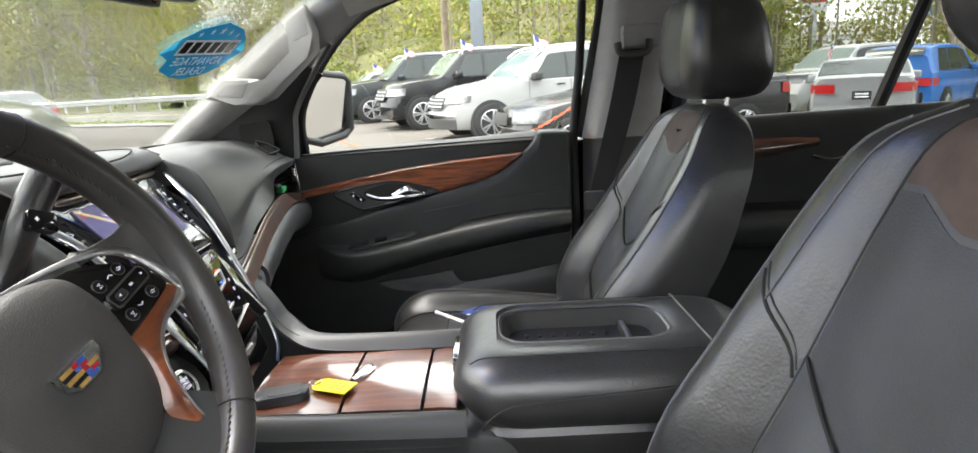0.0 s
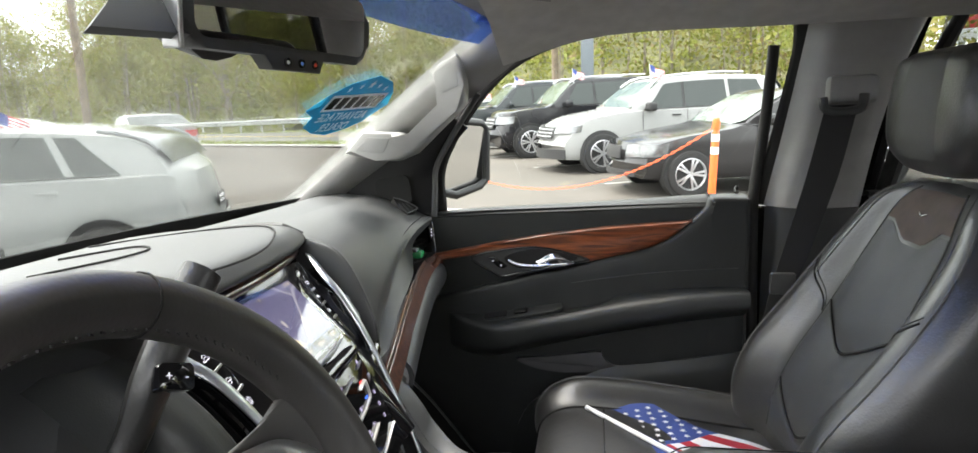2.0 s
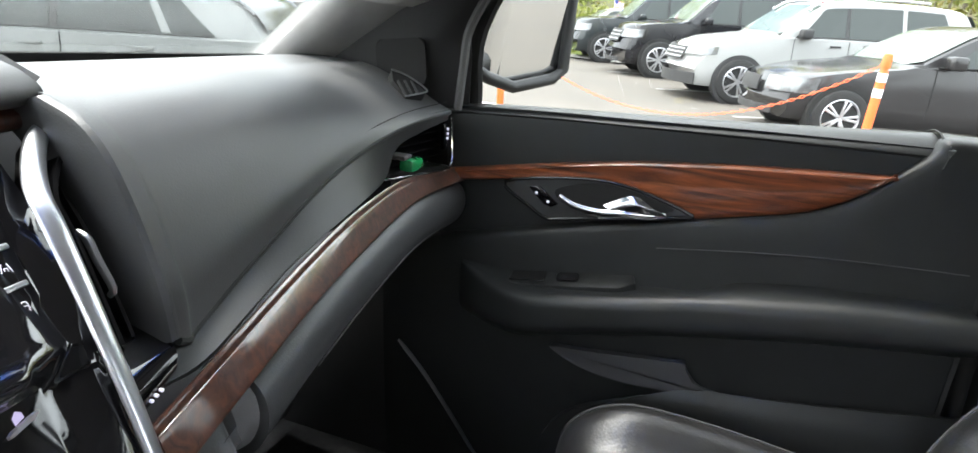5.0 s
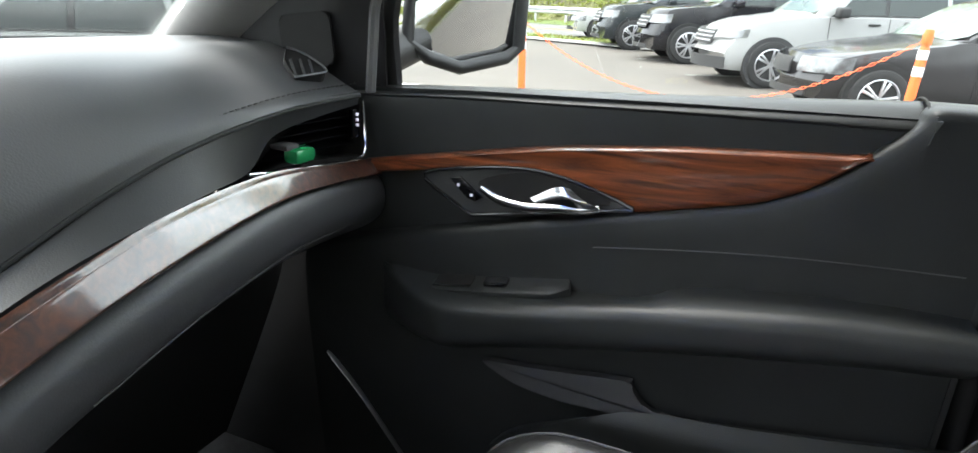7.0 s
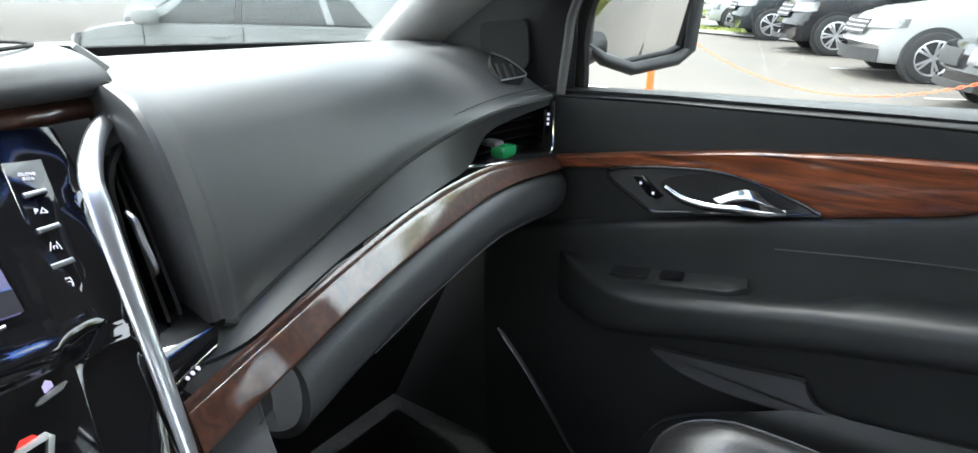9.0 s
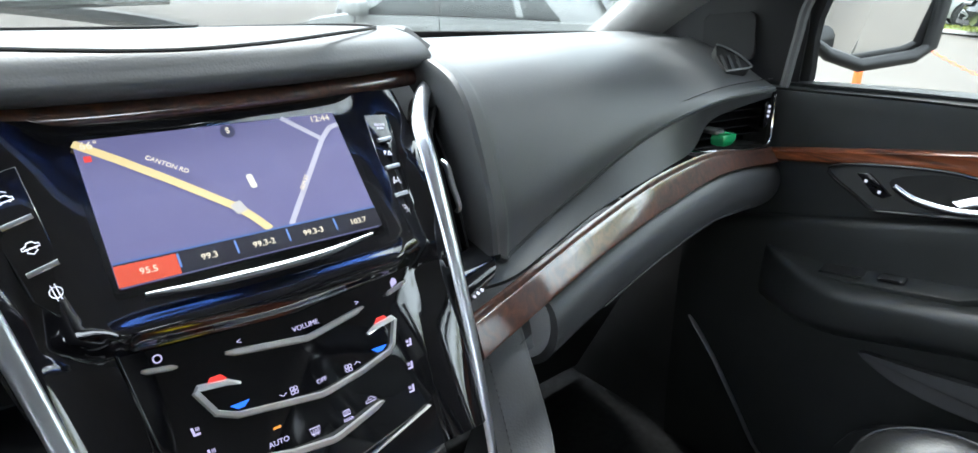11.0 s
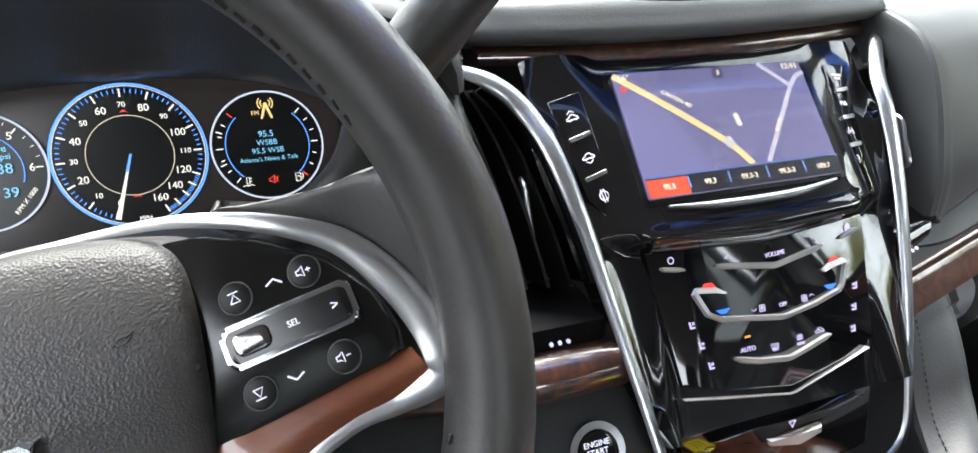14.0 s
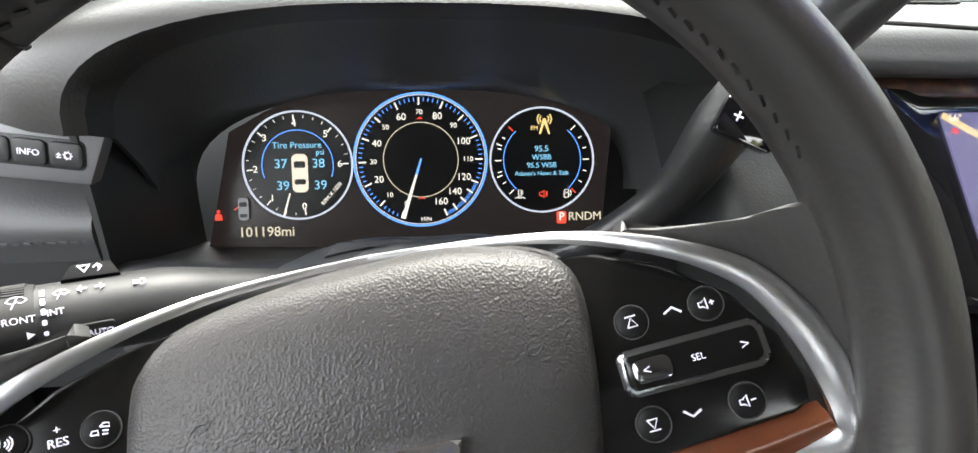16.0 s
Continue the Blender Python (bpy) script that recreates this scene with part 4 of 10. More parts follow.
# demister slot on the corner
LOUVRED = mat("slot_fin", (0.035, 0.036, 0.037), 0.45, var=0.1)
PODRIM = mat("slot_rim", (0.16, 0.165, 0.17), 0.4, metal=0.5, var=0.05)
dv = [Vector(p) for p in ((-0.583, 0.7317, 1.3150), (-0.5697, 0.7419, 1.3100), (-0.5539, 0.7459, 1.3025), (-0.5398, 0.7459, 1.2950), (-0.5306, 0.7425, 1.2895), (-0.5299, 0.7348, 1.2875), (-0.5342, 0.7135, 1.2860), (-0.5393, 0.6932, 1.2845), (-0.5552, 0.7020, 1.2940), (-0.5683, 0.7104, 1.3030))]
dn = Vector((0.5, -0.2, 0.84)).normalized()
bm = bmesh.new()
lattice(bm, [[p - dn * 0.012 for p in dv], [p + dn * 0.0035 for p in dv]], close_v=True)
# flat dark face near the rim: the slot's inner shade as colour
bm.faces.new([bm.verts.new(p + dn * 0.0015) for p in dv])
dem = part("demister", bm, DARK, dash, "triangular demister slot", smooth=False)
for k in range(3):
    a, b = dv[7].lerp(dv[5], 0.10 + 0.30 * k), dv[9].lerp(dv[2], 0.25 + 0.33 * k)
    patch("fin", [[a + dn * 0.0035, b + dn * 0.0035], [a + dn * 0.0014 + Vector((0, -0.004, 0)), b + dn * 0.0014 + Vector((0, -0.004, 0))]], LOUVRED, dem, thick=0.0012, nu=1, nv=1)
tube("rim", [p + dn * 0.0038 for p in dv[:8]], 0.0014, PODRIM, dem, smooth_n=3)

# central brow: a raised pad that overhangs the screen
BR = [(-0.56, -0.27, 1.335), (-0.535, -0.18, 1.333), (-0.522, -0.08, 1.332), (-0.520, 0.02, 1.333), (-0.524, 0.10, 1.335), (-0.532, 0.16, 1.336), (-0.543, 0.197, 1.336)]
B_in = [(p[0] - 0.028, p[1] - 0.01 * (1 if p[1] > 0.1 else 0), 1.350) for p in BR]
B_bk = [(-0.66, p[1] * 0.96, 1.349) for p in BR]
B_bk2 = [(-0.80, p[1] * 0.85, 1.338) for p in BR]
B_bk3 = [(-0.92, p[1] * 0.7, 1.312) for p in BR]
B_lo = [(p[0] + 0.001, p[1] - (0.002 if p[1] > 0.15 else 0), p[2] - 0.013) for p in BR]
B_un = [(p[0] - 0.03, p[1] - (0.02 if p[1] > 0.15 else 0), p[2] - 0.022) for p in BR]
brow = patch("brow", [B_bk3, B_bk2, B_bk, B_in, BR, B_lo, B_un], SOFT, dash, "raised padded brow over the screen", thick=0.006, nu=5, nv=6)
patch("brow_trim", [[(p[0] - 0.012, p[1] * 0.97, p[2] - 0.0165) for p in BR[1:]], [(p[0] - 0.004, p[1] * 0.96, p[2] - 0.0215) for p in BR[1:]], [(p[0] - 0.006, p[1] * 0.95, p[2] - 0.030) for p in BR[1:]], [(p[0] - 0.03, p[1] * 0.93, p[2] - 0.036) for p in BR[1:]]], WOODK, dash, "glossy dark strip under the brow", thick=0.004)
tube("speaker_line", cr([(-0.575, 0.164, 1.3525), (-0.556, 0.142, 1.3525), (-0.536, 0.105, 1.3515), (-0.516, 0.052, 1.349), (-0.510, 0.0, 1.347), (-0.512, -0.04, 1.347), (-0.517, -0.08, 1.3485), (-0.527, -0.12, 1.350), (-0.56, -0.22, 1.3505)], 6), 0.0014, DARK, brow, seg=5)
tube("speaker_line", cr([(-0.575, 0.164, 1.3525), (-0.60, 0.176, 1.352), (-0.64, 0.17, 1.351), (-0.72, 0.14, 1.346), (-0.80, 0.09, 1.340)], 6), 0.0014, DARK, brow, seg=5)
tube("speaker_line", cr([(-0.70, -0.10, 1.3485), (-0.66, -0.02, 1.3505), (-0.66, 0.03, 1.3505), (-0.70, 0.05, 1.3485), (-0.76, 0.0, 1.344)], 6), 0.0014, DARK, brow, seg=5)
patch("brow_side", [[(-0.543, 0.197, 1.336), (-0.60, 0.215, 1.336), (-0.70, 0.205, 1.332)], [(-0.57, 0.19, 1.350), (-0.61, 0.20, 1.349), (-0.70, 0.19, 1.342)]], SOFT, dash, thick=0.004)

# ---- centre stack ----
SC = Vector((-0.4835, 0.0045, 1.259))  # middle of the screen
SU = Vector((-0.067, 0, 0.070)).normalized()  # up along the screen
SM = basis(SC, (0, 1, 0), SU)
stack = thing("centre_stack", "piano black centre stack with touch screen and controls", "centre console")
# lines of the chrome arcs that border the stack
CH_FAR = [(-0.570, 0.222, 1.318), (-0.550, 0.208, 1.312), (-0.520, 0.175, 1.302), (-0.492, 0.153, 1.283), (-0.470, 0.146, 1.262), (-0.440, 0.141, 1.215), (-0.410, 0.139, 1.150), (-0.385, 0.136, 1.09), (-0.363, 0.130, 1.03), (-0.355, 0.10, 1.005)]
CH_NEAR = [(-0.492, -0.214, 1.314), (-0.492, -0.200, 1.311), (-0.493, -0.178, 1.302), (-0.486, -0.160, 1.287), (-0.465, -0.148, 1.265), (-0.440, -0.137, 1.228), (-0.418, -0.128, 1.189), (-0.374, -0.113, 1.115), (-0.350, -0.105, 1.07), (-0.335, -0.10, 1.02)]


def arc_at(ch, v):
    """Across and out from the screen, where an arc passes the height v along the screen."""
    q = sorted((p.y, p.x, p.z) for p in [SM.inverted() @ Vector(c) for c in ch[2:9]])
    return at_x([(a, b) for a, b, c in q], v), at_x([(a, c) for a, b, c in q], v)


# one glossy front: screen surround, button columns, lip, and the slope behind the control plate
rows = []
for v, mid in ((0.066, 0.0), (0.050, 0.0012), (0.025, 0.0014), (0.0, 0.0015), (-0.025, 0.0015), (-0.045, 0.0015), (-0.058, 0.0016), (-0.066, 0.0024), (-0.072, 0.0040), (-0.0755, 0.0036), (-0.079, -0.0010), (-0.083, -0.0085), (-0.098, -0.0140), (-0.125, -0.0212), (-0.160, -0.0300), (-0.205, -0.0420)):
    (xl, hl), (xr, hr) = arc_at(CH_NEAR, v), arc_at(CH_FAR, v)
    xl, xr = max(xl, -0.152), min(xr, 0.150)
    if v > 0.0:
        hl, hr = min(hl, 0.004), min(hr, 0.004)
    slope = -0.0165 + 0.12 * (v + 0.083)  # runs on below the button columns
    low = min(1.0, max(0.0, (-0.0655 - v) / 0.015))  # towards the slope
    cl = (0.0026 - 0.147 * (0.034 - v) - 0.0014 - 0.0025 * min(1.0, max(0.0, -v / 0.04))) * (1 - low) + slope * low
    cf = (0.0014 - 0.067 * (0.049 - v) - 0.0014) * (1 - low) + slope * low
    k = 1.0 - 0.13 * low
    line = [(xl + 0.002, hl - 0.006), (xl + 0.010, (hl - 0.006) * 0.35 + cl * 0.65), (-0.123 * k, cl), (-0.105 * k, cl * 0.45 + mid * 0.55 + 0.0006), (-0.085, mid), (-0.045, mid), (0.0, mid + 0.0003), (0.045, mid), (0.085, mid), (0.104 * k, cf * 0.4 + mid * 0.6), (0.120 * k, cf), (xr - 0.008, (hr - 0.006) * 0.35 + cf * 0.65), (xr - 0.002, hr - 0.006)]
    rows.append([SM @ Vector((x, v - 0.005 * (1 - min(1.0, abs(x) / 0.1)) * (low if v > -0.09 else 0), h)) for x, h in line])
part("fascia", shell(surface(rows, 4, 4), 0.012), PIANO, stack, "glossy black fascia")
NAVY = glow("map_ground", (0.19, 0.18, 0.36), 0.75)
scr = slab("screen", rrect(0.168, 0.097, 0.002, 3), SM @ pose(0, 0, 0.0035), 0.002, NAVY, stack, "lit navigation screen with a map")
def sq(x, y):
    return ((x - 0.5) * 0.168, (0.5 - y) * 0.097)


def band(name, a, b, w, material, lift=0.0042, parent=None):
    (x0, y0), (x1, y1) = sq(*a), sq(*b)
    d = Vector((x1 - x0, y1 - y0))
    n = Vector((-d.y, d.x)).normalized() * w / 2
    return slab(name, [(x0 - n.x, y0 - n.y), (x1 - n.x, y1 - n.y), (x1 + n.x, y1 + n.y), (x0 + n.x, y0 + n.y)], SM @ pose(0, 0, lift), 0.0003, material, parent or scr)


YEL, GRYR, INKY = glow("map_yellow", (0.85, 0.66, 0.32), 0.9), glow("map_grey", (0.55, 0.53, 0.62), 0.9), glow("map_ink", (0.92, 0.80, 0.62), 0.9)
road_pts = [(0.0, 0.02), (0.12, 0.17), (0.25, 0.345), (0.36, 0.50), (0.46, 0.645), (0.505, 0.74), (0.545, 0.84)]
for a, b in zip(road_pts, road_pts[1:]):
    band("main_road", a, b, 0.0052, YEL)
for a, b in (((0.76, 0.0), (0.90, 0.22)), ((1.0, 0.11), (0.955, 0.13)), ((0.955, 0.13), (0.90, 0.22)), ((0.90, 0.22), (0.63, 0.84))):
    band("side_road", a, b, 0.0036, GRYR, 0.0041)
bar_dk = glow("bar_dark", (0.03, 0.03, 0.05), 0.4)
slab("preset_bar", [sq(0, 0.85), sq(1, 0.85), sq(1, 1.0), sq(0, 1.0)], SM @ pose(0, 0, 0.0043), 0.0003, bar_dk, scr)
slab("preset_line", [sq(0, 0.842), sq(1, 0.842), sq(1, 0.855), sq(0, 0.855)], SM @ pose(0, 0, 0.0045), 0.0003, glow("line_blue", (0.10, 0.18, 0.45), 0.8), scr)
slab("preset_lit", [sq(0.0, 0.865), sq(0.195, 0.865), sq(0.195, 1.0), sq(0.0, 1.0)], SM @ pose(0, 0, 0.0046), 0.0003, glow("preset_red", (0.75, 0.10, 0.05), 0.8), scr)
for i, w in enumerate(("95.5", "99.3", "99.3-2", "99.3-3", "103.7")):
    x, y = sq(0.1 + 0.2 * i, 0.932)
    text("preset", w, 0.0057, SM @ pose(x, y, 0.005), INKY, scr)
    if i:
        x, y = sq(0.2 * i, 0.915)
        slab("divider", rrect(0.0012, 0.009, 0.0003, 1, x, y), SM @ pose(0, 0, 0.0048), 0.0003, glow("div_blue", (0.2, 0.35, 0.8), 0.7), scr)
for w, sz, x, y in (("12:44", 0.0070, 0.925, 0.05), ("66\u00b0", 0.0072, 0.045, 0.05)):
    x, y = sq(x, y)
    text("readout", w, sz, SM @ pose(x, y, 0.005), INKY, scr)
x, y = sq(0.27, 0.255)
text("street_name", "CANTON RD", 0.0043, SM @ pose(x, y, 0.005, 0, 0, -34), INKY, scr)
x, y = sq(0.745, 0.55)
text("street_name", "ELM ST", 0.0040, SM @ pose(x, y, 0.005, 0, 0, 54), INKY, scr)
x, y = sq(0.527, 0.06)
slab("compass", disc(0.005, 20, x, y), SM @ pose(0, 0, 0.0044), 0.0003, glow("compass_dark", (0.10, 0.10, 0.2), 0.5), scr)
text("compass_letter", "S", 0.006, SM @ pose(x, y, 0.005), INKY, scr)
x, y = sq(0.46, 0.645)
slab("position_mark", rrect(0.0075, 0.008, 0.001, 2), SM @ pose(x, y, 0.0048, 0, 0, 20), 0.0004, glow("pos_mark", (0.6, 0.57, 0.55), 0.9), scr)
x, y = sq(0.543, 0.47)
slab("vehicle_mark", rrect(0.0042, 0.0105, 0.0015, 2), SM @ pose(x, y, 0.0048, 0, 0, 5), 0.0004, glow("veh_mark", (0.85, 0.8, 0.68), 0.9), scr)
x, y = sq(0.03, 0.14)
slab("alert_mark", rrect(0.004, 0.004, 0.0005, 2), SM @ pose(x, y, 0.0046), 0.0004, glow("red_mark", (0.9, 0.05, 0.03), 0.9), scr)
# clear cover over the whole screen
g = slab("cover", rrect(0.176, 0.106, 0.004, 4, 0, 0), SM @ pose(0, 0, 0.0056), 0.0003, glass_mat("screen_cover", (1, 1, 1), 0.28, 0.06), stack, "clear glossy screen cover")
g.visible_shadow = False


def chevron(name, pts, w, material, m, parent, lift=0.004, label=""):
    """A raised metal bar along a bent line."""
    c = [m @ Vector((x, y, 0)) for x, y in pts]
    n = (m.to_3x3() @ Vector((0, 0, 1))).normalized()
    return tube(name, [p + n * lift for p in c], w, material, parent, label, seg=8, flat=0.6, up=n)


tube("screen_lip", [SM @ Vector((x, y, 0.006)) for x, y in ((-0.073, -0.056), (-0.03, -0.0595), (0.03, -0.0595), (0.073, -0.054))], [0.001, 0.0030, 0.0030, 0.001], mat("lip_metal", (0.30, 0.31, 0.33), 0.45, metal=1.0, var=0.05), stack, "satin bar under the screen", smooth_n=4)
# control plate
FT = Vector((-0.432, 0.0065, 1.196))
FU = Vector((-0.050, 0, 0.0905)).normalized()
FM = basis(FT, (0, 1, 0), FU)
plate = slab("control_plate", [(-0.097, 0.0), (-0.05, -0.005), (0.004, -0.008), (0.05, -0.004), (0.0945, 0.001), (0.0870, -0.0915), (0.075, -0.100), (0.0056, -0.1133), (-0.0506, -0.1038), (-0.0837, -0.0945)], FM, 0.01, PIANO, stack, "glossy black touch control plate", bevel=0.002)
BARM = mat("bar_satin", (0.62, 0.62, 0.60), 0.46, metal=0.8, var=0.06)


def wedge(name, pts, w, m, parent, label=""):
    """A faceted metal bar along a bent line, pointed at its ends."""
    P = [Vector((x, y, 0)) for x, y in pts]
    rows = [[], [], [], []]
    for i, p in enumerate(P):
        d = (P[min(i + 1, len(P) - 1)] - P[max(i - 1, 0)]).normalized()
        n = Vector((-d.y, d.x, 0)) * (w * (0.45 if i in (0, len(P) - 1) else 1.0))
        for r, (k, z) in zip(rows, ((1.0, -0.0005), (0.75, 0.0034), (-0.35, 0.0026), (-0.9, -0.0005))):
            r.append(m @ (p + n * k + Vector((0, 0, z))))
    bm = bmesh.new()
    lattice(bm, rows)
    for c in (0, -1):
        bm.faces.new([bm.verts.new(r[c]) for r in rows])
    bmesh.ops.recalc_face_normals(bm, faces=bm.faces[:])
    return part(name, bm, BARM, parent, label, smooth=False)


LIL, REDI, BLUI, AMB = glow("icon_lilac", (0.62, 0.55, 0.85), 0.8), glow("icon_red", (0.95, 0.05, 0.04), 1.0), glow("icon_blue", (0.03, 0.16, 1.0), 1.3), glow("icon_amber", (1.0, 0.35, 0.05), 0.9)
wedge("volume_bar", [(-0.0427, -0.0182), (-0.036, -0.0197), (0.0075, -0.0258), (0.0125, -0.0252), (0.0445, -0.0195), (0.0500, -0.0180)], 0.0026, FM, plate)
wedge("temperature_bar", [(-0.0390, -0.0375), (-0.046, -0.0345), (-0.0620, -0.0325), (-0.0640, -0.0345), (-0.0560, -0.0500), (-0.0450, -0.0555), (0.0060, -0.0632), (0.0110, -0.0630), (0.0368, -0.0590), (0.0600, -0.0530), (0.0640, -0.0490), (0.0705, -0.0330), (0.0690, -0.0312), (0.056, -0.0330), (0.0478, -0.0362)], 0.0024, FM, plate, "satin temperature bar")
wedge("fan_bar", [(-0.0395, -0.0840), (-0.034, -0.0862), (-0.0196, -0.0900), (0.0056, -0.0930), (0.0100, -0.0925), (0.0250, -0.0888), (0.040, -0.0848), (0.0450, -0.0828)], 0.0026, FM, plate)
wedge("power_bar", [(-0.0870, -0.0135), (-0.084, -0.0145), (-0.0720, -0.0165), (-0.0689, -0.0172)], 0.0020, FM, plate)
wedge("home_bar", [(0.0700, -0.0150), (0.073, -0.0140), (0.0835, -0.0110), (0.0865, -0.0095)], 0.0020, FM, plate)
for w, sz, x, y, r in (("VOLUME", 0.0046, 0.0085, -0.0175, 2), ("<", 0.0055, -0.0333, -0.0142, 0), (">", 0.0055, 0.0467, -0.0138, 0), ("OFF", 0.0040, 0.0087, -0.0543, 3), ("AUTO", 0.0046, -0.0270, -0.0799, 0), ("REAR", 0.0030, 0.0186, -0.0845, 2)):
    text("marking", w, sz, FM @ pose(x, y, 0.0006, 0, 0, r), LIL, plate)
for x, y, mm in ((-0.0512, -0.0305, REDI), (0.0607, -0.0294, REDI)):
    slab("warm_mark", [(x - 0.006, y - 0.002), (x + 0.006, y - 0.002), (x + 0.003, y + 0.0015), (x - 0.003, y + 0.0015)], FM @ pose(0, 0, 0.0005), 0.0003, mm, plate)
for x, y, mm in ((-0.0423, -0.0500, BLUI), (0.0534, -0.0484, BLUI)):
    slab("cool_mark", [(x - 0.006, y + 0.0012), (x + 0.006, y + 0.0012), (x + 0.002, y - 0.002), (x - 0.002, y - 0.002)], FM @ pose(0, 0, 0.0005), 0.0003, mm, plate)
slab("auto_light", rrect(0.005, 0.0014, 0.0004, 1, -0.0258, -0.0712), FM @ pose(0, 0, 0.0005), 0.0003, AMB, plate)


def fan_icon(x, y, s, m, parent, material):
    bm = bmesh.new()
    for a in (45, 135, 225, 315):
        cx, cy = x + 0.5 * s * math.cos(radians(a)), y + 0.5 * s * math.sin(radians(a))
        ring_bm(0.25 * s, 0.42 * s, m @ pose(cx, cy, 0.0006), 0.0003, 10, bm)
    return part("fan_icon", bm, material, parent, smooth=False)


def seat_icon(x, y, s, m, parent, material, flip=1):
    bm = slab_bm([(x - flip * 0.5 * s, y + 0.6 * s), (x - flip * 0.2 * s, y + 0.6 * s), (x - flip * 0.05 * s, y - 0.25 * s), (x + flip * 0.55 * s, y - 0.25 * s), (x + flip * 0.55 * s, y - 0.55 * s), (x - flip * 0.35 * s, y - 0.55 * s)], m @ pose(0, 0, 0.0006), 0.0003)
    for k in range(3):
        bm = slab_bm(rrect(0.10 * s, 0.5 * s, 0.03 * s, 1, x + flip * (0.1 + 0.18 * k) * s, y + 0.25 * s), m @ pose(0, 0, 0.0006), 0.0003, bm=bm)
    return part("seat_icon", bm, material, parent, smooth=False)


CAR_SIGN = [(-1, -0.35), (-0.95, 0.0), (-0.5, 0.08), (-0.25, 0.45), (0.35, 0.45), (0.62, 0.08), (0.95, 0.0), (1, -0.35), (-1, -0.35)]


def sign(lines, x, y, k, m, parent, material, turn=0, r=0.00030):
    """Thin strokes that make up one small sign."""
    bm = bmesh.new()
    z = m @ pose(x, y, 0.0006, 0, 0, turn)
    for line in lines:
        tube_bm([z @ Vector((a * k, b * k, 0)) for a, b in line], r, 4, bm=bm)
    return part("sign", bm, material, parent, smooth=False)


UP_, DN_ = [(-0.6, 0.75), (0.0, 1.15), (0.6, 0.75)], [(-0.6, -0.75), (0.0, -1.15), (0.6, -0.75)]
sign([[(-1, 0.3), (0, -0.4), (1, 0.3)]], -0.0170, -0.0540, 0.0022, FM, plate, LIL, 0)
sign([[(-1, -0.3), (0, 0.4), (1, -0.3)]], 0.0350, -0.0520, 0.0022, FM, plate, LIL, 0)
fan_icon(-0.0098, -0.0538, 0.0034, FM, plate, LIL)
fan_icon(0.0282, -0.0533, 0.0034, FM, plate, LIL)
for k in range(3):
    seat_icon(-0.0692 + 0.0051 * k, -0.0553 - 0.0149 * k, 0.0044, FM, plate, LIL)
    seat_icon(0.0765 - 0.0041 * k, -0.0519 - 0.0155 * k, 0.0044, FM, plate, LIL, -1)
sign([[(-0.75, -0.6), (-1, 0.5), (1, 0.5), (0.75, -0.6), (-0.75, -0.6)]] + [[(a, -1.0), (a - 0.15, -0.5), (a + 0.15, 0.0), (a, 0.3)] for a in (-0.45, 0.0, 0.45)], -0.0042, -0.0822, 0.0034, FM, plate, LIL, 0)
sign([[(-0.9, -0.6), (-0.9, 0.6), (0.9, 0.6), (0.9, -0.6), (-0.9, -0.6)]] + [[(a, -0.5), (a - 0.15, -0.1), (a + 0.15, 0.2), (a, 0.5)] for a in (-0.45, 0.0, 0.45)], 0.0184, -0.0800, 0.0026, FM, plate, LIL, 2)
sign([CAR_SIGN, [(-0.3, 0.05), (0.2, 0.05), (0.2, -0.15)]], 0.0368, -0.0783, 0.0038, FM, plate, LIL, 4)
part("power_icon", ring_bm(0.0018, 0.0026, FM @ pose(-0.0775, -0.0092, 0.0006), 0.0003, 12), LIL, plate, smooth=False)
part("home_icon", slab_bm([(0.0775, -0.005), (0.0825, -0.003), (0.0825, 0.0), (0.080, 0.0018), (0.0775, -0.001)], FM @ pose(-0.002, -0.006, 0.0006), 0.0003), LIL, plate, smooth=False)

# storage door under the plate
LM = basis((-0.380, 0.0065, 1.083), (0, 1, 0), (-0.030, 0, 0.09))
slab("storage_door", [(-0.088, 0.006), (0.0, -0.006), (0.090, 0.006), (0.082, -0.055), (0.0, -0.066), (-0.080, -0.055)], LM, 0.01, PIANO, stack, "glossy storage door with chevron", bevel=0.002)
wedge("storage_line", [(-0.0840, 0.0220), (-0.052, 0.0160), (0.0050, 0.0065), (0.0100, 0.0070), (0.050, 0.0180), (0.0780, 0.0265)], 0.0010, LM @ pose(0, 0, 0.004), stack)
slab("chevron_wing", [(-0.0660, -0.0125), (-0.0381, -0.0215), (-0.0203, -0.0220), (0.0, -0.0270), (0.030, -0.0200), (0.0684, -0.0105), (0.0630, -0.0023), (0.0290, -0.0100), (0.0, -0.0130), (-0.0265, -0.0115)], LM @ pose(0, 0, 0.007), 0.006, PIANO, stack, bevel=0.002)
slab("chevron_silver", [(-0.0190, -0.0217), (0.0050, -0.0262), (0.0305, -0.0220), (0.0297, -0.0283), (0.0095, -0.0330), (-0.0156, -0.0280)], LM @ pose(0, 0, 0.009), 0.004, BARM, stack, bevel=0.0015)
text("marking", "\u25bd", 0.007, LM @ pose(0.0041, -0.0165, 0.0075), LIL, stack)

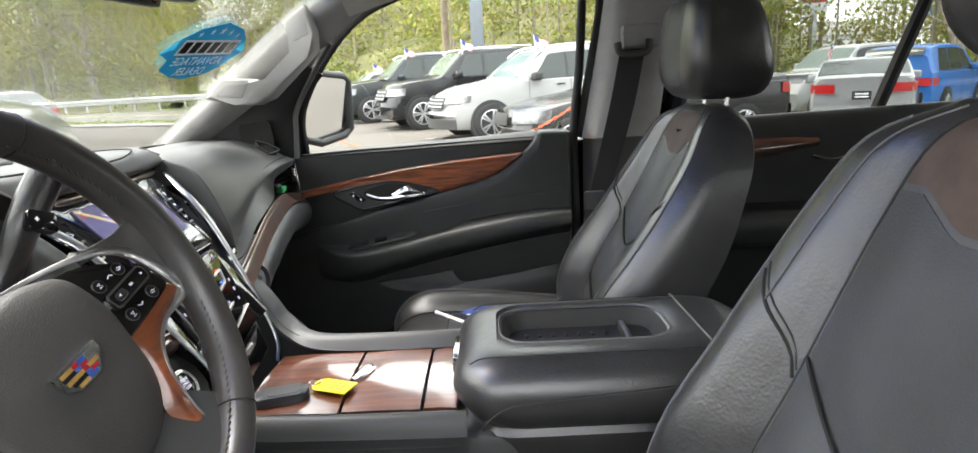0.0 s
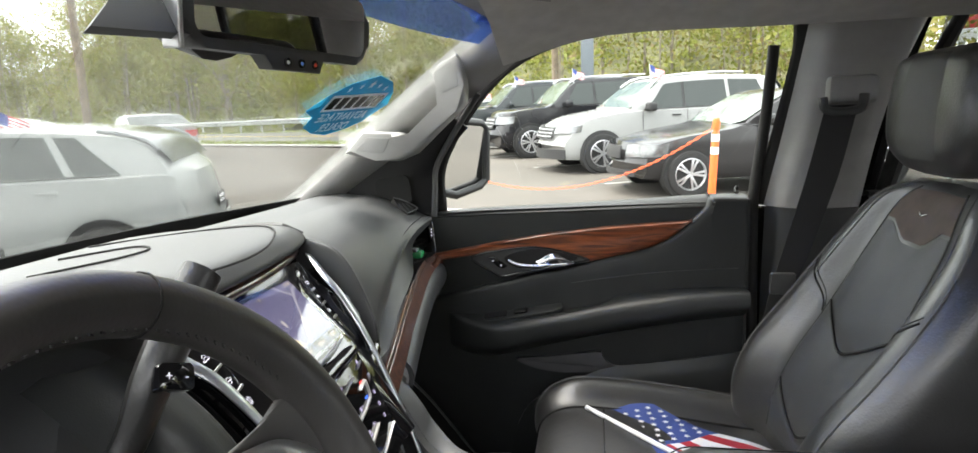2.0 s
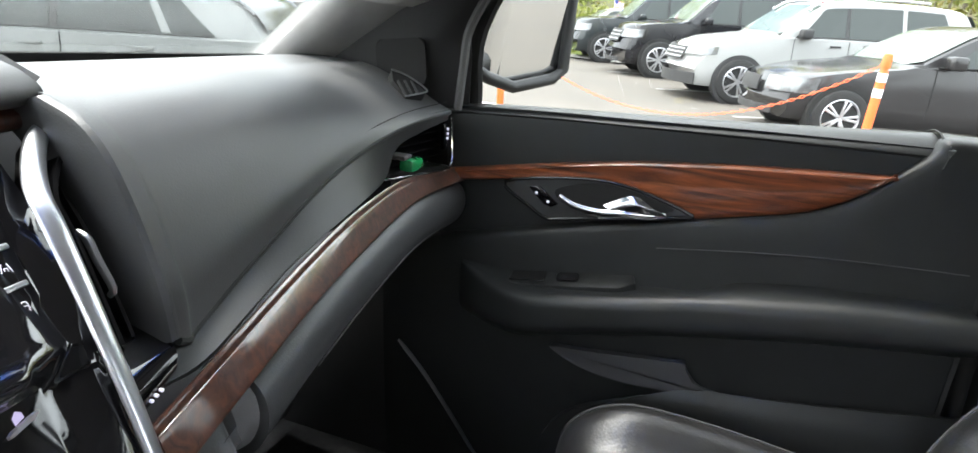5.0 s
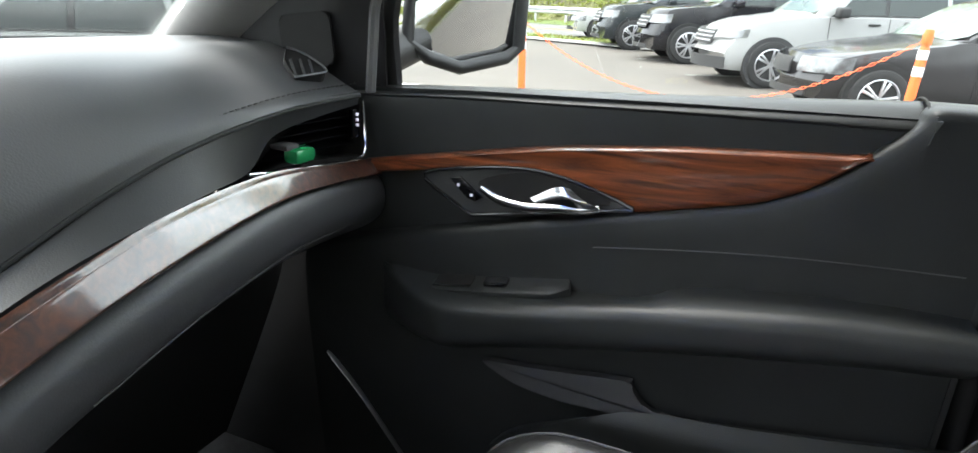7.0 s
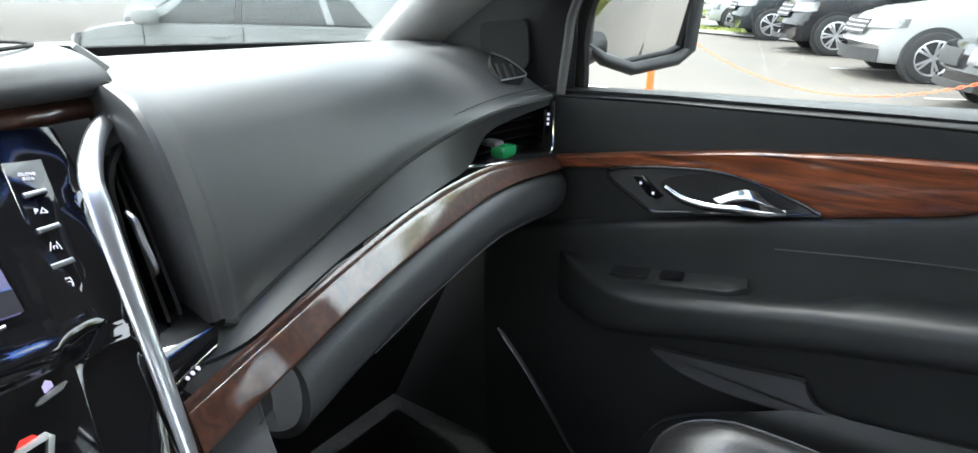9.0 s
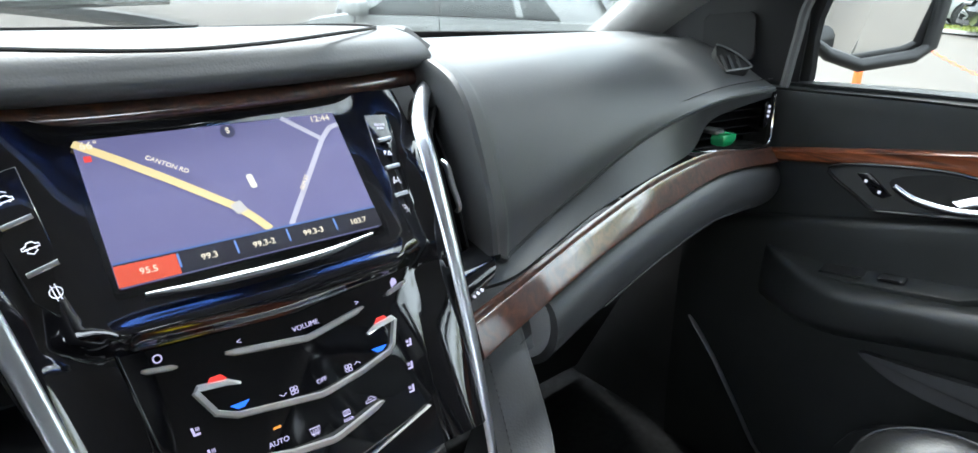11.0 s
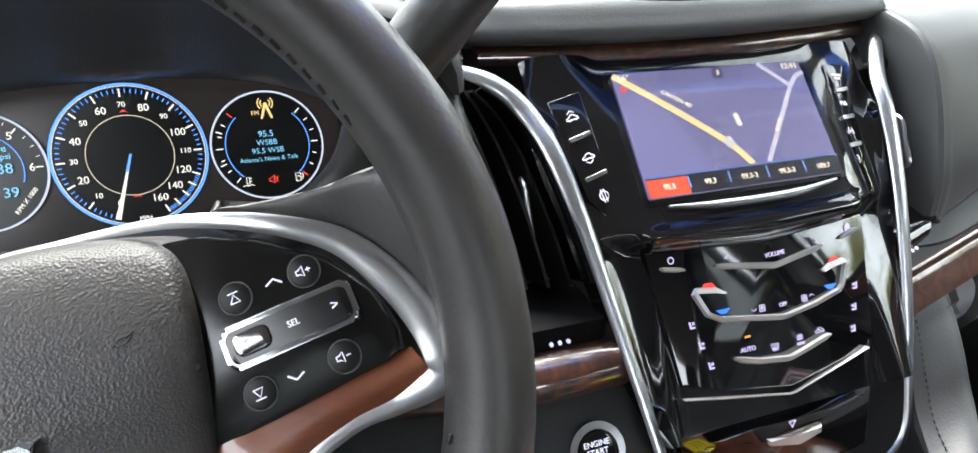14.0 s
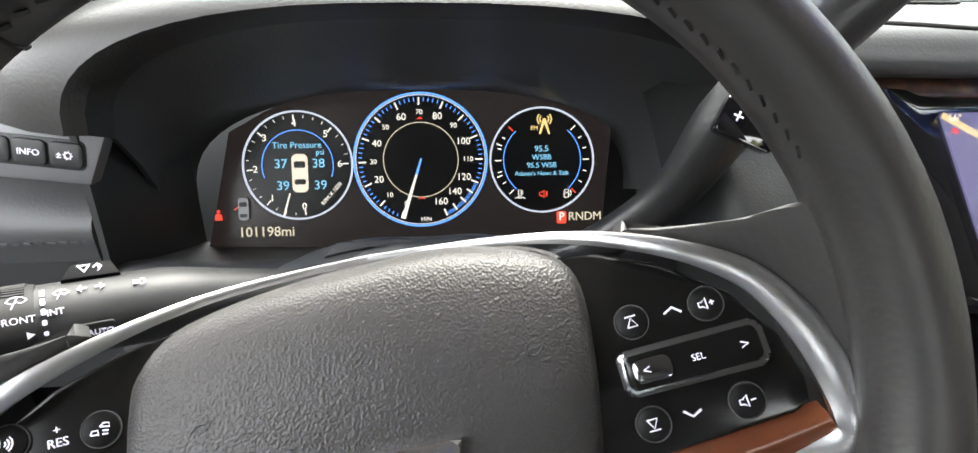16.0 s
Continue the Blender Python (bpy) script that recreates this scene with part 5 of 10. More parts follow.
# side button columns
for s in (-1, 1):
    if s < 0:
        CM = basis((-0.496, -0.118, 1.273), (0, 1, 0.24), (-0.034, -0.011, 0.046))
        face = [(-0.0125, 0.016), (0.0125, 0.016), (0.0075, -0.062), (0.003, -0.074), (-0.004, -0.072), (-0.0115, -0.058)]
    else:
        CM = basis((-0.506, 0.124, 1.283), (0, 1, -0.13), (-0.045, 0.007, 0.054))
        face = [(-0.011, 0.010), (0.011, 0.012), (0.0105, -0.066), (0.004, -0.080), (-0.003, -0.082), (-0.008, -0.070)]
    col = slab("button_column", face, CM, 0.004, PIANO, stack, "glossy black button column", bevel=0.0006)
    if s > 0:
        for k in range(4):
            if k < 3:
                chevron("button_bar", [(-0.006, -0.0130 - 0.0235 * k), (0.0065, -0.0105 - 0.0235 * k)], 0.0018, SATIN, CM, col, 0.001)
            if k < 2:
                text("marking", ("GLOVE\nBOX", "P\u25b3")[k], 0.0030 if k == 0 else 0.0048, CM @ pose(0, -0.0235 * k, 0.0005), WHITE_INK, col)
            elif k == 2:
                sign([[(-1, -0.9), (-0.5, 0.9)], [(1, -0.9), (0.5, 0.9)], [(-0.3, -0.6), (-0.3, 0.0), (0.3, 0.0), (0.3, -0.6)]], 0, -0.0235 * k, 0.0030, CM, col, WHITE_INK)
            else:
                sign([[(-0.6, 0.0), (-0.4, 0.8), (0.4, 0.8), (0.6, 0.0), (-0.6, 0.0)], [(-0.5, -0.2), (-0.2, -0.5), (-0.6, -0.8), (-0.3, -1.1)], [(0.4, -0.2), (0.7, -0.5), (0.3, -0.8), (0.6, -1.1)]], 0, -0.0235 * k, 0.0030, CM, col, WHITE_INK)
    else:
        for k in range(3):
            if k < 2:
                chevron("button_bar", [(-0.008, -0.0150 - 0.0292 * k), (0.008, -0.0140 - 0.0292 * k)], 0.0016, SATIN, CM, col, 0.001)
            if k < 2:
                sign([CAR_SIGN, (UP_, DN_)[k], [(-0.7, -0.35), (-0.5, -0.55), (-0.3, -0.35)], [(0.3, -0.35), (0.5, -0.55), (0.7, -0.35)]], 0.0, -0.0292 * k, 0.0044, CM, col, WHITE_INK, r=0.0004)
            else:
                sign([[(0.8 * math.cos(a * 0.5236), 0.8 * math.sin(a * 0.5236)) for a in range(13)], [(-0.25, -1.2), (-0.25, 1.2)], [(0.25, -1.2), (0.25, 1.2)]], 0.0, -0.0292 * k, 0.0040, CM, col, WHITE_INK, r=0.0004)

LOUVRE = mat("louvre_black", (0.010, 0.010, 0.011), 0.35, var=0.1, spec=0.35)
# chrome arcs with louvred vents beside them
ARC = mat("brushed_chrome", (0.74, 0.77, 0.82), 0.30, metal=1.0, var=0.04)
for s in (-1, 1):
    if s > 0:
        ch = CH_FAR
    else:
        ch = CH_NEAR
    tube("chrome_arc", ch, [0.003, 0.0045, 0.0066, 0.0074, 0.0070, 0.0062, 0.0054, 0.0045, 0.004, 0.003], ARC, stack, "bright chrome arc", seg=12, smooth_n=6, flat=0.5, up=(0.6, 0, 0.6))
    # vent cavity, upright louvres, tab and foot
    if s > 0:
        o = [Vector(p) for p in ((-0.528, 0.200, 1.302), (-0.497, 0.166, 1.278), (-0.476, 0.157, 1.247), (-0.456, 0.152, 1.216), (-0.439, 0.149, 1.185))]
        q = [Vector(p) for p in ((-0.530, 0.204, 1.306), (-0.508, 0.186, 1.285), (-0.478, 0.182, 1.252), (-0.462, 0.182, 1.218), (-0.450, 0.183, 1.186))]
    else:
        o = [Vector((p[0] - 0.004, p[1] - 0.006, p[2] - 0.004)) for p in ch[2:7]]
        q = [p + Vector((-0.01, -w, 0.0)) for p, w in zip(o, (0.022, 0.045, 0.055, 0.060, 0.065))]
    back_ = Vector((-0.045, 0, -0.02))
    # near-black sheet: the shade deep in the vent, put into its colour
    patch("vent_back_shade", [[p + back_ for p in o], [p + back_ for p in q]], DARK, stack, thick=0.004)
    patch("vent_wall", [o, [p + back_ for p in o]], COLM, stack, thick=0.003)
    for k in range(3 if s > 0 else 4):
        t = (k + 0.75) / (3.3 if s > 0 else 4.4)
        line = [a.lerp(b, t) + Vector((-0.012 if s > 0 else -0.006, 0, -0.004)) for a, b in zip(o, q)]
        patch("louvre", [line, [p + Vector((-0.028, s * 0.004, -0.008)) for p in line]], LOUVRE, stack, thick=0.0022, nu=1, nv=3)
    tabp = Vector((-0.463, 0.163, 1.240)) if s > 0 else Vector((-0.463, -0.163, 1.225))
    tube("vent_tab", [tabp + Vector((-0.014, 0, 0.016)), tabp + Vector((-0.006, 0, 0.012)), tabp, tabp + Vector((0.010, 0, -0.016)), tabp + Vector((0.006, 0, -0.022))], [0.002, 0.0034, 0.0034, 0.0030, 0.002], SATIN, stack, "satin vent tab", smooth_n=3, flat=0.7, up=(0, 1, 0))
    if s > 0:
        patch("vent_foot", [[(-0.470, 0.150, 1.182), (-0.472, 0.188, 1.184)], [(-0.432, 0.1475, 1.168), (-0.440, 0.190, 1.176)], [(-0.424, 0.1465, 1.152), (-0.432, 0.184, 1.162)], [(-0.432, 0.1465, 1.140), (-0.440, 0.184, 1.150)]], PIANO, stack, "glossy foot of the vent", thick=0.004)
        for k in range(3):
            tube("dot", [(-0.4270, 0.158 + 0.004 * k, 1.1555 + 0.0016 * k), (-0.4245, 0.158 + 0.004 * k, 1.1555 + 0.0016 * k)], 0.0012, WHITE_INK, stack)

# padded cheek between the left vent and the wheel column, wood strip and start button
ck = [(-0.505, -0.204, 1.316), (-0.470, -0.203, 1.290), (-0.432, -0.201, 1.252), (-0.400, -0.196, 1.196), (-0.396, -0.193, 1.176), (-0.404, -0.192, 1.150)]
patch("cheek", [[(x - 0.06, y + 0.004, z) for x, y, z in ck], ck, [(x + 0.006, y - 0.016, z + 0.003) for x, y, z in ck], [(x + 0.003, y - 0.042, z + 0.002) for x, y, z in ck], [(x - 0.05, y - 0.062, z - 0.004) for x, y, z in ck]], DOORM, dash, "padded cheek beside the vent", thick=0.006, nu=4)
bm = bmesh.new()
for k in range(9):
    tube_bm([(-0.393, -0.200 - 0.0045 * k, 1.180), (-0.393, -0.203 - 0.0045 * k, 1.180)], 0.0008, 5, bm=bm)
part("stitching", bm, THREAD, dash, "grey thread across the cheek")
box("vent_foot", (-0.47, -0.20, 1.138), (-0.412, -0.125, 1.164), COLM, dash, "black strip under the vent", bevel=0.004)
for k in range(3):
    tube("dot", [(-0.413, -0.165 + 0.006 * k, 1.152), (-0.410, -0.165 + 0.006 * k, 1.152)], 0.0013, WHITE_INK, dash)
patch("wood_strip", [[(-0.425, -0.120, 1.142), (-0.425, -0.20, 1.142), (-0.45, -0.30, 1.14)], [(-0.402, -0.118, 1.140), (-0.404, -0.20, 1.139), (-0.427, -0.30, 1.137)], [(-0.396, -0.116, 1.132), (-0.398, -0.20, 1.130), (-0.421, -0.30, 1.128)], [(-0.400, -0.114, 1.123), (-0.404, -0.20, 1.121), (-0.429, -0.30, 1.120)]], WOODK, dash, "walnut strip beside the wheel", thick=0.006)
patch("knee_panel", [[(-0.412, -0.113, 1.124), (-0.420, -0.25, 1.122), (-0.45, -0.5, 1.11), (-0.5, -0.8, 1.10)], [(-0.375, -0.105, 1.06), (-0.38, -0.25, 1.05), (-0.42, -0.5, 1.03), (-0.48, -0.8, 1.03)], [(-0.42, -0.10, 0.95), (-0.45, -0.25, 0.92), (-0.5, -0.5, 0.90), (-0.55, -0.8, 0.90)], [(-0.7, -0.10, 0.70), (-0.7, -0.25, 0.7), (-0.7, -0.5, 0.70), (-0.7, -0.8, 0.70)]], DOORM, dash, "black panel under the wheel", thick=0.008)
STM = basis((-0.376, -0.146, 1.088), (0, 1, 0), (-0.55, 0, 0.83))
stb = slab("start_button", disc(0.0135), STM @ pose(0, 0, 0.003), 0.01, PIANO, dash, "round start button in a chrome ring", bevel=0.002)
part("ring", ring_bm(0.0145, 0.0195, STM @ pose(0, 0, 0.004), 0.01), CHROME, stb)
text("marking", "ENGINE\nSTART\nSTOP", 0.0052, STM @ pose(0, 0.0, 0.0036), WHITE_INK, stb)

# ---- instrument cluster ----
clu = thing("instrument_cluster", "lit digital instrument cluster with three round gauges", "instrument cluster")
CT = radians(20)
GM = basis((-0.606, -0.414, 1.238), (0, 1, 0), (-math.sin(CT), 0, math.cos(CT)))
CLUD = mat("cluster_glass_black", (0.010, 0.009, 0.009), 0.25, var=0.2, vscale=12, emit=(0.05, 0.040, 0.038), power=0.04)
slab("display", [(-0.1650, -0.070), (0.1405, -0.070), (0.1415, -0.0571), (0.1469, -0.0019), (0.152, 0.0394), (0.1310, 0.0500), (0.1102, 0.059), (0.0860, 0.0655), (0.0617, 0.0703), (0.0380, 0.0720), (0.014, 0.0725), (-0.0100, 0.0710), (-0.0332, 0.0682), (-0.0570, 0.0630), (-0.0801, 0.0561), (-0.1000, 0.0480), (-0.1176, 0.0402), (-0.1434, 0.0258), (-0.1557, -0.0338), (-0.1616, -0.0583)], GM @ pose(0, 0, -0.002), 0.01, CLUD, clu, "dark display panel")
CYA, WHT, BLU, RED2 = glow("gauge_cyan", (0.25, 0.66, 0.95), 0.8), glow("gauge_white", (0.95, 0.93, 0.85), 0.9), glow("gauge_blue", (0.10, 0.32, 0.95), 1.3), glow("gauge_red", (0.95, 0.08, 0.05), 0.9)
CREAM, SILV = glow("gauge_cream", (0.75, 0.68, 0.52), 0.7), glow("gauge_silver", (0.60, 0.66, 0.80), 0.8)
FACE = mat("gauge_face", (0.004, 0.004, 0.005), 0.3, var=0)


def polar(a, r):
    return (r * math.cos(radians(a)), r * math.sin(radians(a)))


def speed_angle(v):
    """The scale closes up past 120."""
    return 250 - 273 * v / 120 if v <= 120 else -23 - 43 * (v - 120) / 40


def gauge(name, cx, cy, R, label, a_from, a_to, big, small, blue):
    m = GM @ pose(cx, cy, 0)
    g0 = slab(name, disc(R, 64), m @ pose(0, 0, 0.0), 0.001, FACE, clu, label)
    part("bezel", ring_bm(R * (0.978 if blue else 0.968), R, m @ pose(0, 0, 0.001), 0.001, 72), SILV if not blue else BLU, g0, smooth=False)
    if blue:
        part("bezel", ring_bm(R * 0.955, R * 0.968, m @ pose(0, 0, 0.0012), 0.001, 72), SILV, g0, smooth=False)
    for i in range(big * small + 1):
        a = a_from + (a_to - a_from) * i / (big * small) if not blue else speed_angle(160 * i / (big * small))
        major = i % small == 0
        L, w = (0.11, 0.022) if major else (0.055, 0.012)
        slab("tick", [(-w * R / 2, 0), (w * R / 2, 0), (w * R / 2, L * R), (-w * R / 2, L * R)], m @ pose(*polar(a, R * 0.92), 0.0014, 0, 0, a + 90), 0.0003, WHT if (major or not blue) else BLU, g0)
    return m, g0


mL, gL = gauge("rev_counter", -0.0928, 0.0002, 0.0413, "round rev counter with tyre readout", 277, 1, 6, 4, False)
mM, gM = gauge("speedometer", 0.0001, 0.0027, 0.0515, "round blue-rimmed speedometer", 250, -70, 16, 5, True)
mR, gR = gauge("info_gauge", 0.0942, 0.0009, 0.0412, "round info gauge with radio readout", 200, 160, 1, 1, False)
for i, w in enumerate("0123456"):
    a = 277 - 46 * i
    text("numeral", w, 0.0074, mL @ pose(*polar(a, 0.0315), 0.0015), WHT, gL)
part("inner_arc", ring_bm(0.0262, 0.0268, mL @ pose(0, 0, 0.0014), 0.0003, 48, a0=radians(-20), a1=radians(200)), BLU, gL, smooth=False)
text("readout", "Tire Pressure", 0.0067, mL @ pose(0, 0.015, 0.0016), CYA, gL)
text("readout", "psi", 0.0058, mL @ pose(0.017, 0.0095, 0.0016), CYA, gL)
for w, x, y in (("37", -0.0125, 0.001), ("38", 0.0155, 0.001), ("39", -0.0115, -0.0155), ("39", 0.0165, -0.0155)):
    text("readout", w, 0.0098, mL @ pose(x, y, 0.0016), CYA, gL)
text("unit", "RPM X 1000", 0.0042, mL @ pose(*polar(-42, 0.033), 0.0016, 0, 0, 48), WHT, gL)
slab("car_outline", rrect(0.012, 0.029, 0.004, 4, 0.0015, -0.006), mL @ pose(0, 0, 0.0016), 0.0003, glow("icon_car", (0.72, 0.66, 0.55), 0.9), gL)
for y, h in ((0.0005, 0.005), (-0.0125, 0.004)):
    slab("car_window", rrect(0.0085, h, 0.0012, 3, 0.0015, y), mL @ pose(0, 0, 0.0020), 0.0003, FACE, gL)
slab("needle", [(-0.0005, 0.022), (0.0005, 0.022), (0.0007, 0.040), (-0.0007, 0.040)], mL @ pose(0, 0, 0.0022, 0, 0, 163), 0.0004, WHT, gL)
for i in range(17):
    v = i * 10
    a = speed_angle(v)
    big = i % 2 == 0
    if v in (130, 150):
        continue
    text("numeral", str(v), 0.0074 if big and v else 0.0054, mM @ pose(*polar(a, 0.0355 if big else 0.0362), 0.0016), WHT, gM)
part("inner_ring", ring_bm(0.0283, 0.0289, mM @ pose(0, 0, 0.0014), 0.0003, 64), CREAM, gM, smooth=False)
slab("needle", [(-0.0004, 0.0), (0.0004, 0.0), (0.0016, -0.047), (-0.0016, -0.047)], mM @ pose(0, 0, 0.0028, 0, 0, -18), 0.0006, WHT, gM, "white needle")
slab("needle_root", [(-0.0006, 0.001), (0.0006, 0.001), (0.0009, -0.012), (-0.0009, -0.012)], mM @ pose(0, 0, 0.0030, 0, 0, -18), 0.0006, BLU, gM)
text("unit", "MPH", 0.0042, mM @ pose(0.003, -0.046, 0.0016), WHT, gM)
for y in (0.0305, -0.0305):
    slab("limit_mark", [(-0.003, y), (0, y + 0.0022), (0.003, y), (0.0, y + 0.001)], mM @ pose(0, 0, 0.0016), 0.0003, RED2, gM)
for w, y, sz in (("95.5", 0.0085, 0.0066), ("WSBB", 0.002, 0.0058), ("95.5 WSB", -0.0042, 0.0058), ("Atlanta's News & Talk", -0.0105, 0.0047)):
    text("readout", w, sz, mR @ pose(-0.0005, y, 0.0016), CYA, gR)
for sgn in (1, -1):
    part("inner_arc", ring_bm(0.0300, 0.0306, mR @ pose(0, 0, 0.0014), 0.0003, 32, a0=radians(-48 if sgn > 0 else 132), a1=radians(48 if sgn > 0 else 228)), BLU, gR, smooth=False)
    for k in range(7):
        a = (-45 + 15 * k) if sgn > 0 else (135 + 15 * k)
        slab("tick", rrect(0.005 if k % 3 == 0 else 0.003, 0.0008, 0.0002, 1), mR @ pose(*polar(a, 0.0345), 0.0015, 0, 0, a), 0.0003, RED2 if (sgn < 0 and k == 0) or (sgn > 0 and k == 0) else WHT, gR)
GOLD = glow("icon_gold", (0.85, 0.62, 0.25), 0.9)
bm = slab_bm([(-0.001, 0.006), (0.001, 0.006), (0.0045, -0.006), (0.003, -0.006), (0.0, 0.002), (-0.003, -0.006), (-0.0045, -0.006)], mR @ pose(0.002, 0.026, 0.0016), 0.0003)
for r in (0.003, 0.005):
    for a0 in (-45, 135):
        ring_bm(r, r + 0.0009, mR @ pose(0.002, 0.0315, 0.0016), 0.0003, 10, bm, radians(a0), radians(a0 + 90))
part("radio_icon", bm, GOLD, gR, smooth=False)
text("band", "FM", 0.0048, mR @ pose(-0.006, 0.0245, 0.0017), GOLD, gR)
def tell(strokes, x, y, material):
    bm = bmesh.new()
    for st in strokes:
        tube_bm([mR @ Vector((x + a, y + b, 0.0016)) for a, b in st], 0.00035, 4, bm=bm)
    return part("tell_tale", bm, material, gR, smooth=False)


tell((((-0.001, -0.001), (-0.001, 0.004), (0.001, 0.004), (0.001, -0.001), (-0.001, -0.001)), ((0.001, 0.003), (0.0025, 0.003)), ((0.001, 0.001), (0.0025, 0.001)), ((-0.004, -0.0025), (-0.002, -0.0018), (0.0, -0.0025), (0.002, -0.0018), (0.004, -0.0025))), -0.018, -0.027, WHT)
tell((((-0.0025, -0.0012), (-0.0025, 0.0012), (-0.001, 0.0012), (0.001, 0.003), (0.001, -0.003), (-0.001, -0.0012), (-0.0025, -0.0012)), ((0.002, -0.002), (0.004, 0.002)), ((0.002, 0.002), (0.004, -0.002))), 0.0, -0.0265, RED2)
tell((((-0.002, -0.003), (-0.002, 0.003), (0.0015, 0.003), (0.0015, -0.003), (-0.002, -0.003)), ((-0.0012, 0.0005), (0.0008, 0.0005)), ((0.0015, 0.0), (0.003, -0.002), (0.0035, 0.001), (0.0025, 0.0025))), 0.019, -0.0265, WHT)
text("odometer", "101198mi", 0.0105, GM @ pose(-0.118, -0.050, 0.0012), CREAM, clu)
text("gear_readout", "RNDM", 0.0092, GM @ pose(0.1275, -0.044, 0.0012), CREAM, clu)
slab("gear_box", rrect(0.0075, 0.0095, 0.001, 2, 0.109, -0.0445), GM @ pose(0, 0, 0.0008), 0.0003, RED2, clu)
text("gear_letter", "P", 0.0092, GM @ pose(0.109, -0.044, 0.0014), WHT, clu)
bm = slab_bm([(-0.0028, -0.0040), (0.0028, -0.0040), (0.0022, 0.0002), (0.0006, 0.0012), (-0.0006, 0.0012), (-0.0022, 0.0002)], GM @ pose(-0.1530, -0.0362, 0.0012), 0.0003)
slab_bm(disc(0.0012, 12, 0, 0.0028), GM @ pose(-0.1530, -0.0362, 0.0012), 0.0003, bm=bm)
part("belt_light", bm, RED2, clu, "red seat belt light", smooth=False)
ICG = glow("icon_grey", (0.40, 0.42, 0.45), 0.45)
dl = slab("door_light", rrect(0.0075, 0.0170, 0.0026, 4, -0.1345, -0.0320), GM @ pose(0, 0, 0.0012), 0.0003, ICG, clu, "grey car sign with an open door")
for y, h in ((-0.0285, 0.0035), (-0.0370, 0.0026)):
    slab("car_window", rrect(0.0055, h, 0.0010, 3, -0.1345, y), GM @ pose(0, 0, 0.0015), 0.0003, FACE, dl)
slab("open_door", [(-0.1383, -0.0300), (-0.1412, -0.0322), (-0.1408, -0.0328), (-0.1383, -0.0310)], GM @ pose(0, 0, 0.0015), 0.0003, RED2, dl)
# hood: a deep vault whose rim opens towards the driver
def vault(x, wl, wr, h, z, y=-0.414, n=26, p=0.8):
    out = []
    for i in range(n + 1):
        a = math.pi * i / n
        c, s = math.cos(a), math.sin(a)
        out.append(Vector((x, y + (wr if c > 0 else wl) * math.copysign(abs(c) ** p, c), z + h * abs(s) ** p)))
    return out


HOODL = mat("hood_leather", (0.033, 0.032, 0.031), 0.45, var=0.15, vscale=8, bump=0.25, bscale=600, bdist=0.0005, kind="voronoi")
hrows = [vault(-0.640, 0.184, 0.172, 0.086, 1.200), vault(-0.57, 0.178, 0.174, 0.083, 1.226), vault(-0.53, 0.170, 0.188, 0.074, 1.266), vault(-0.500, 0.166, 0.198, 0.064, 1.292), vault(-0.478, 0.168, 0.204, 0.063, 1.300), vault(-0.472, 0.177, 0.208, 0.065, 1.3015), vault(-0.476, 0.195, 0.212, 0.068, 1.303), vault(-0.488, 0.215, 0.216, 0.071, 1.304), vault(-0.502, 0.231, 0.219, 0.073, 1.304), vault(-0.505, 0.236, 0.221, 0.076, 1.305), vault(-0.52, 0.241, 0.222, 0.077, 1.305), vault(-0.60, 0.250, 0.224, 0.070, 1.288), vault(-0.74, 0.26, 0.224, 0.042, 1.286)]
part("hood", shell(hrows[3:], 0.003), HOODL, clu, "soft-touch instrument hood")
part("hood_lining", shell(hrows[:4], 0.003), SOFT, clu, "soft inside of the hood")
SHY = (-0.60, -0.568, -0.50, -0.414, -0.33, -0.24)
SHELF = mat("shelf_grey", (0.075, 0.075, 0.078), 0.55, var=0.12, vscale=30, bump=0.2, bscale=900, bdist=0.0003)
patch("lower_shelf", [[(x, y, z + 0.004 * (abs(y + 0.414) / 0.17) ** 2) for y in SHY] for x, z in ((-0.606, 1.172), (-0.575, 1.181), (-0.530, 1.197), (-0.505, 1.2075), (-0.494, 1.2065), (-0.490, 1.198), (-0.488, 1.180), (-0.484, 1.10))], SHELF, clu, "grey ledge below the gauges", thick=0.006)
for ya, yb in ((-0.600, -0.590), (-0.226, -0.240)):
    patch("hood_wall", [[(-0.492, ya, z), (-0.54, (ya + yb) / 2, z), (-0.610, yb, z)] for z in (1.10, 1.16, 1.23, 1.30)], PLASTIC, clu, thick=0.004)

bm = bmesh.new()
st = [p for p in resample(cr([p + Vector((0.0030, 0, 0.0015)) for p in hrows[8]], 3), 260) if p.z > 1.315]
for a, b in zip(st[0::2], st[1::2]):
    tube_bm([a, b], 0.0007, 4, bm=bm)
part("stitching", bm, RTHREAD, clu, "dark thread along the hood rim")

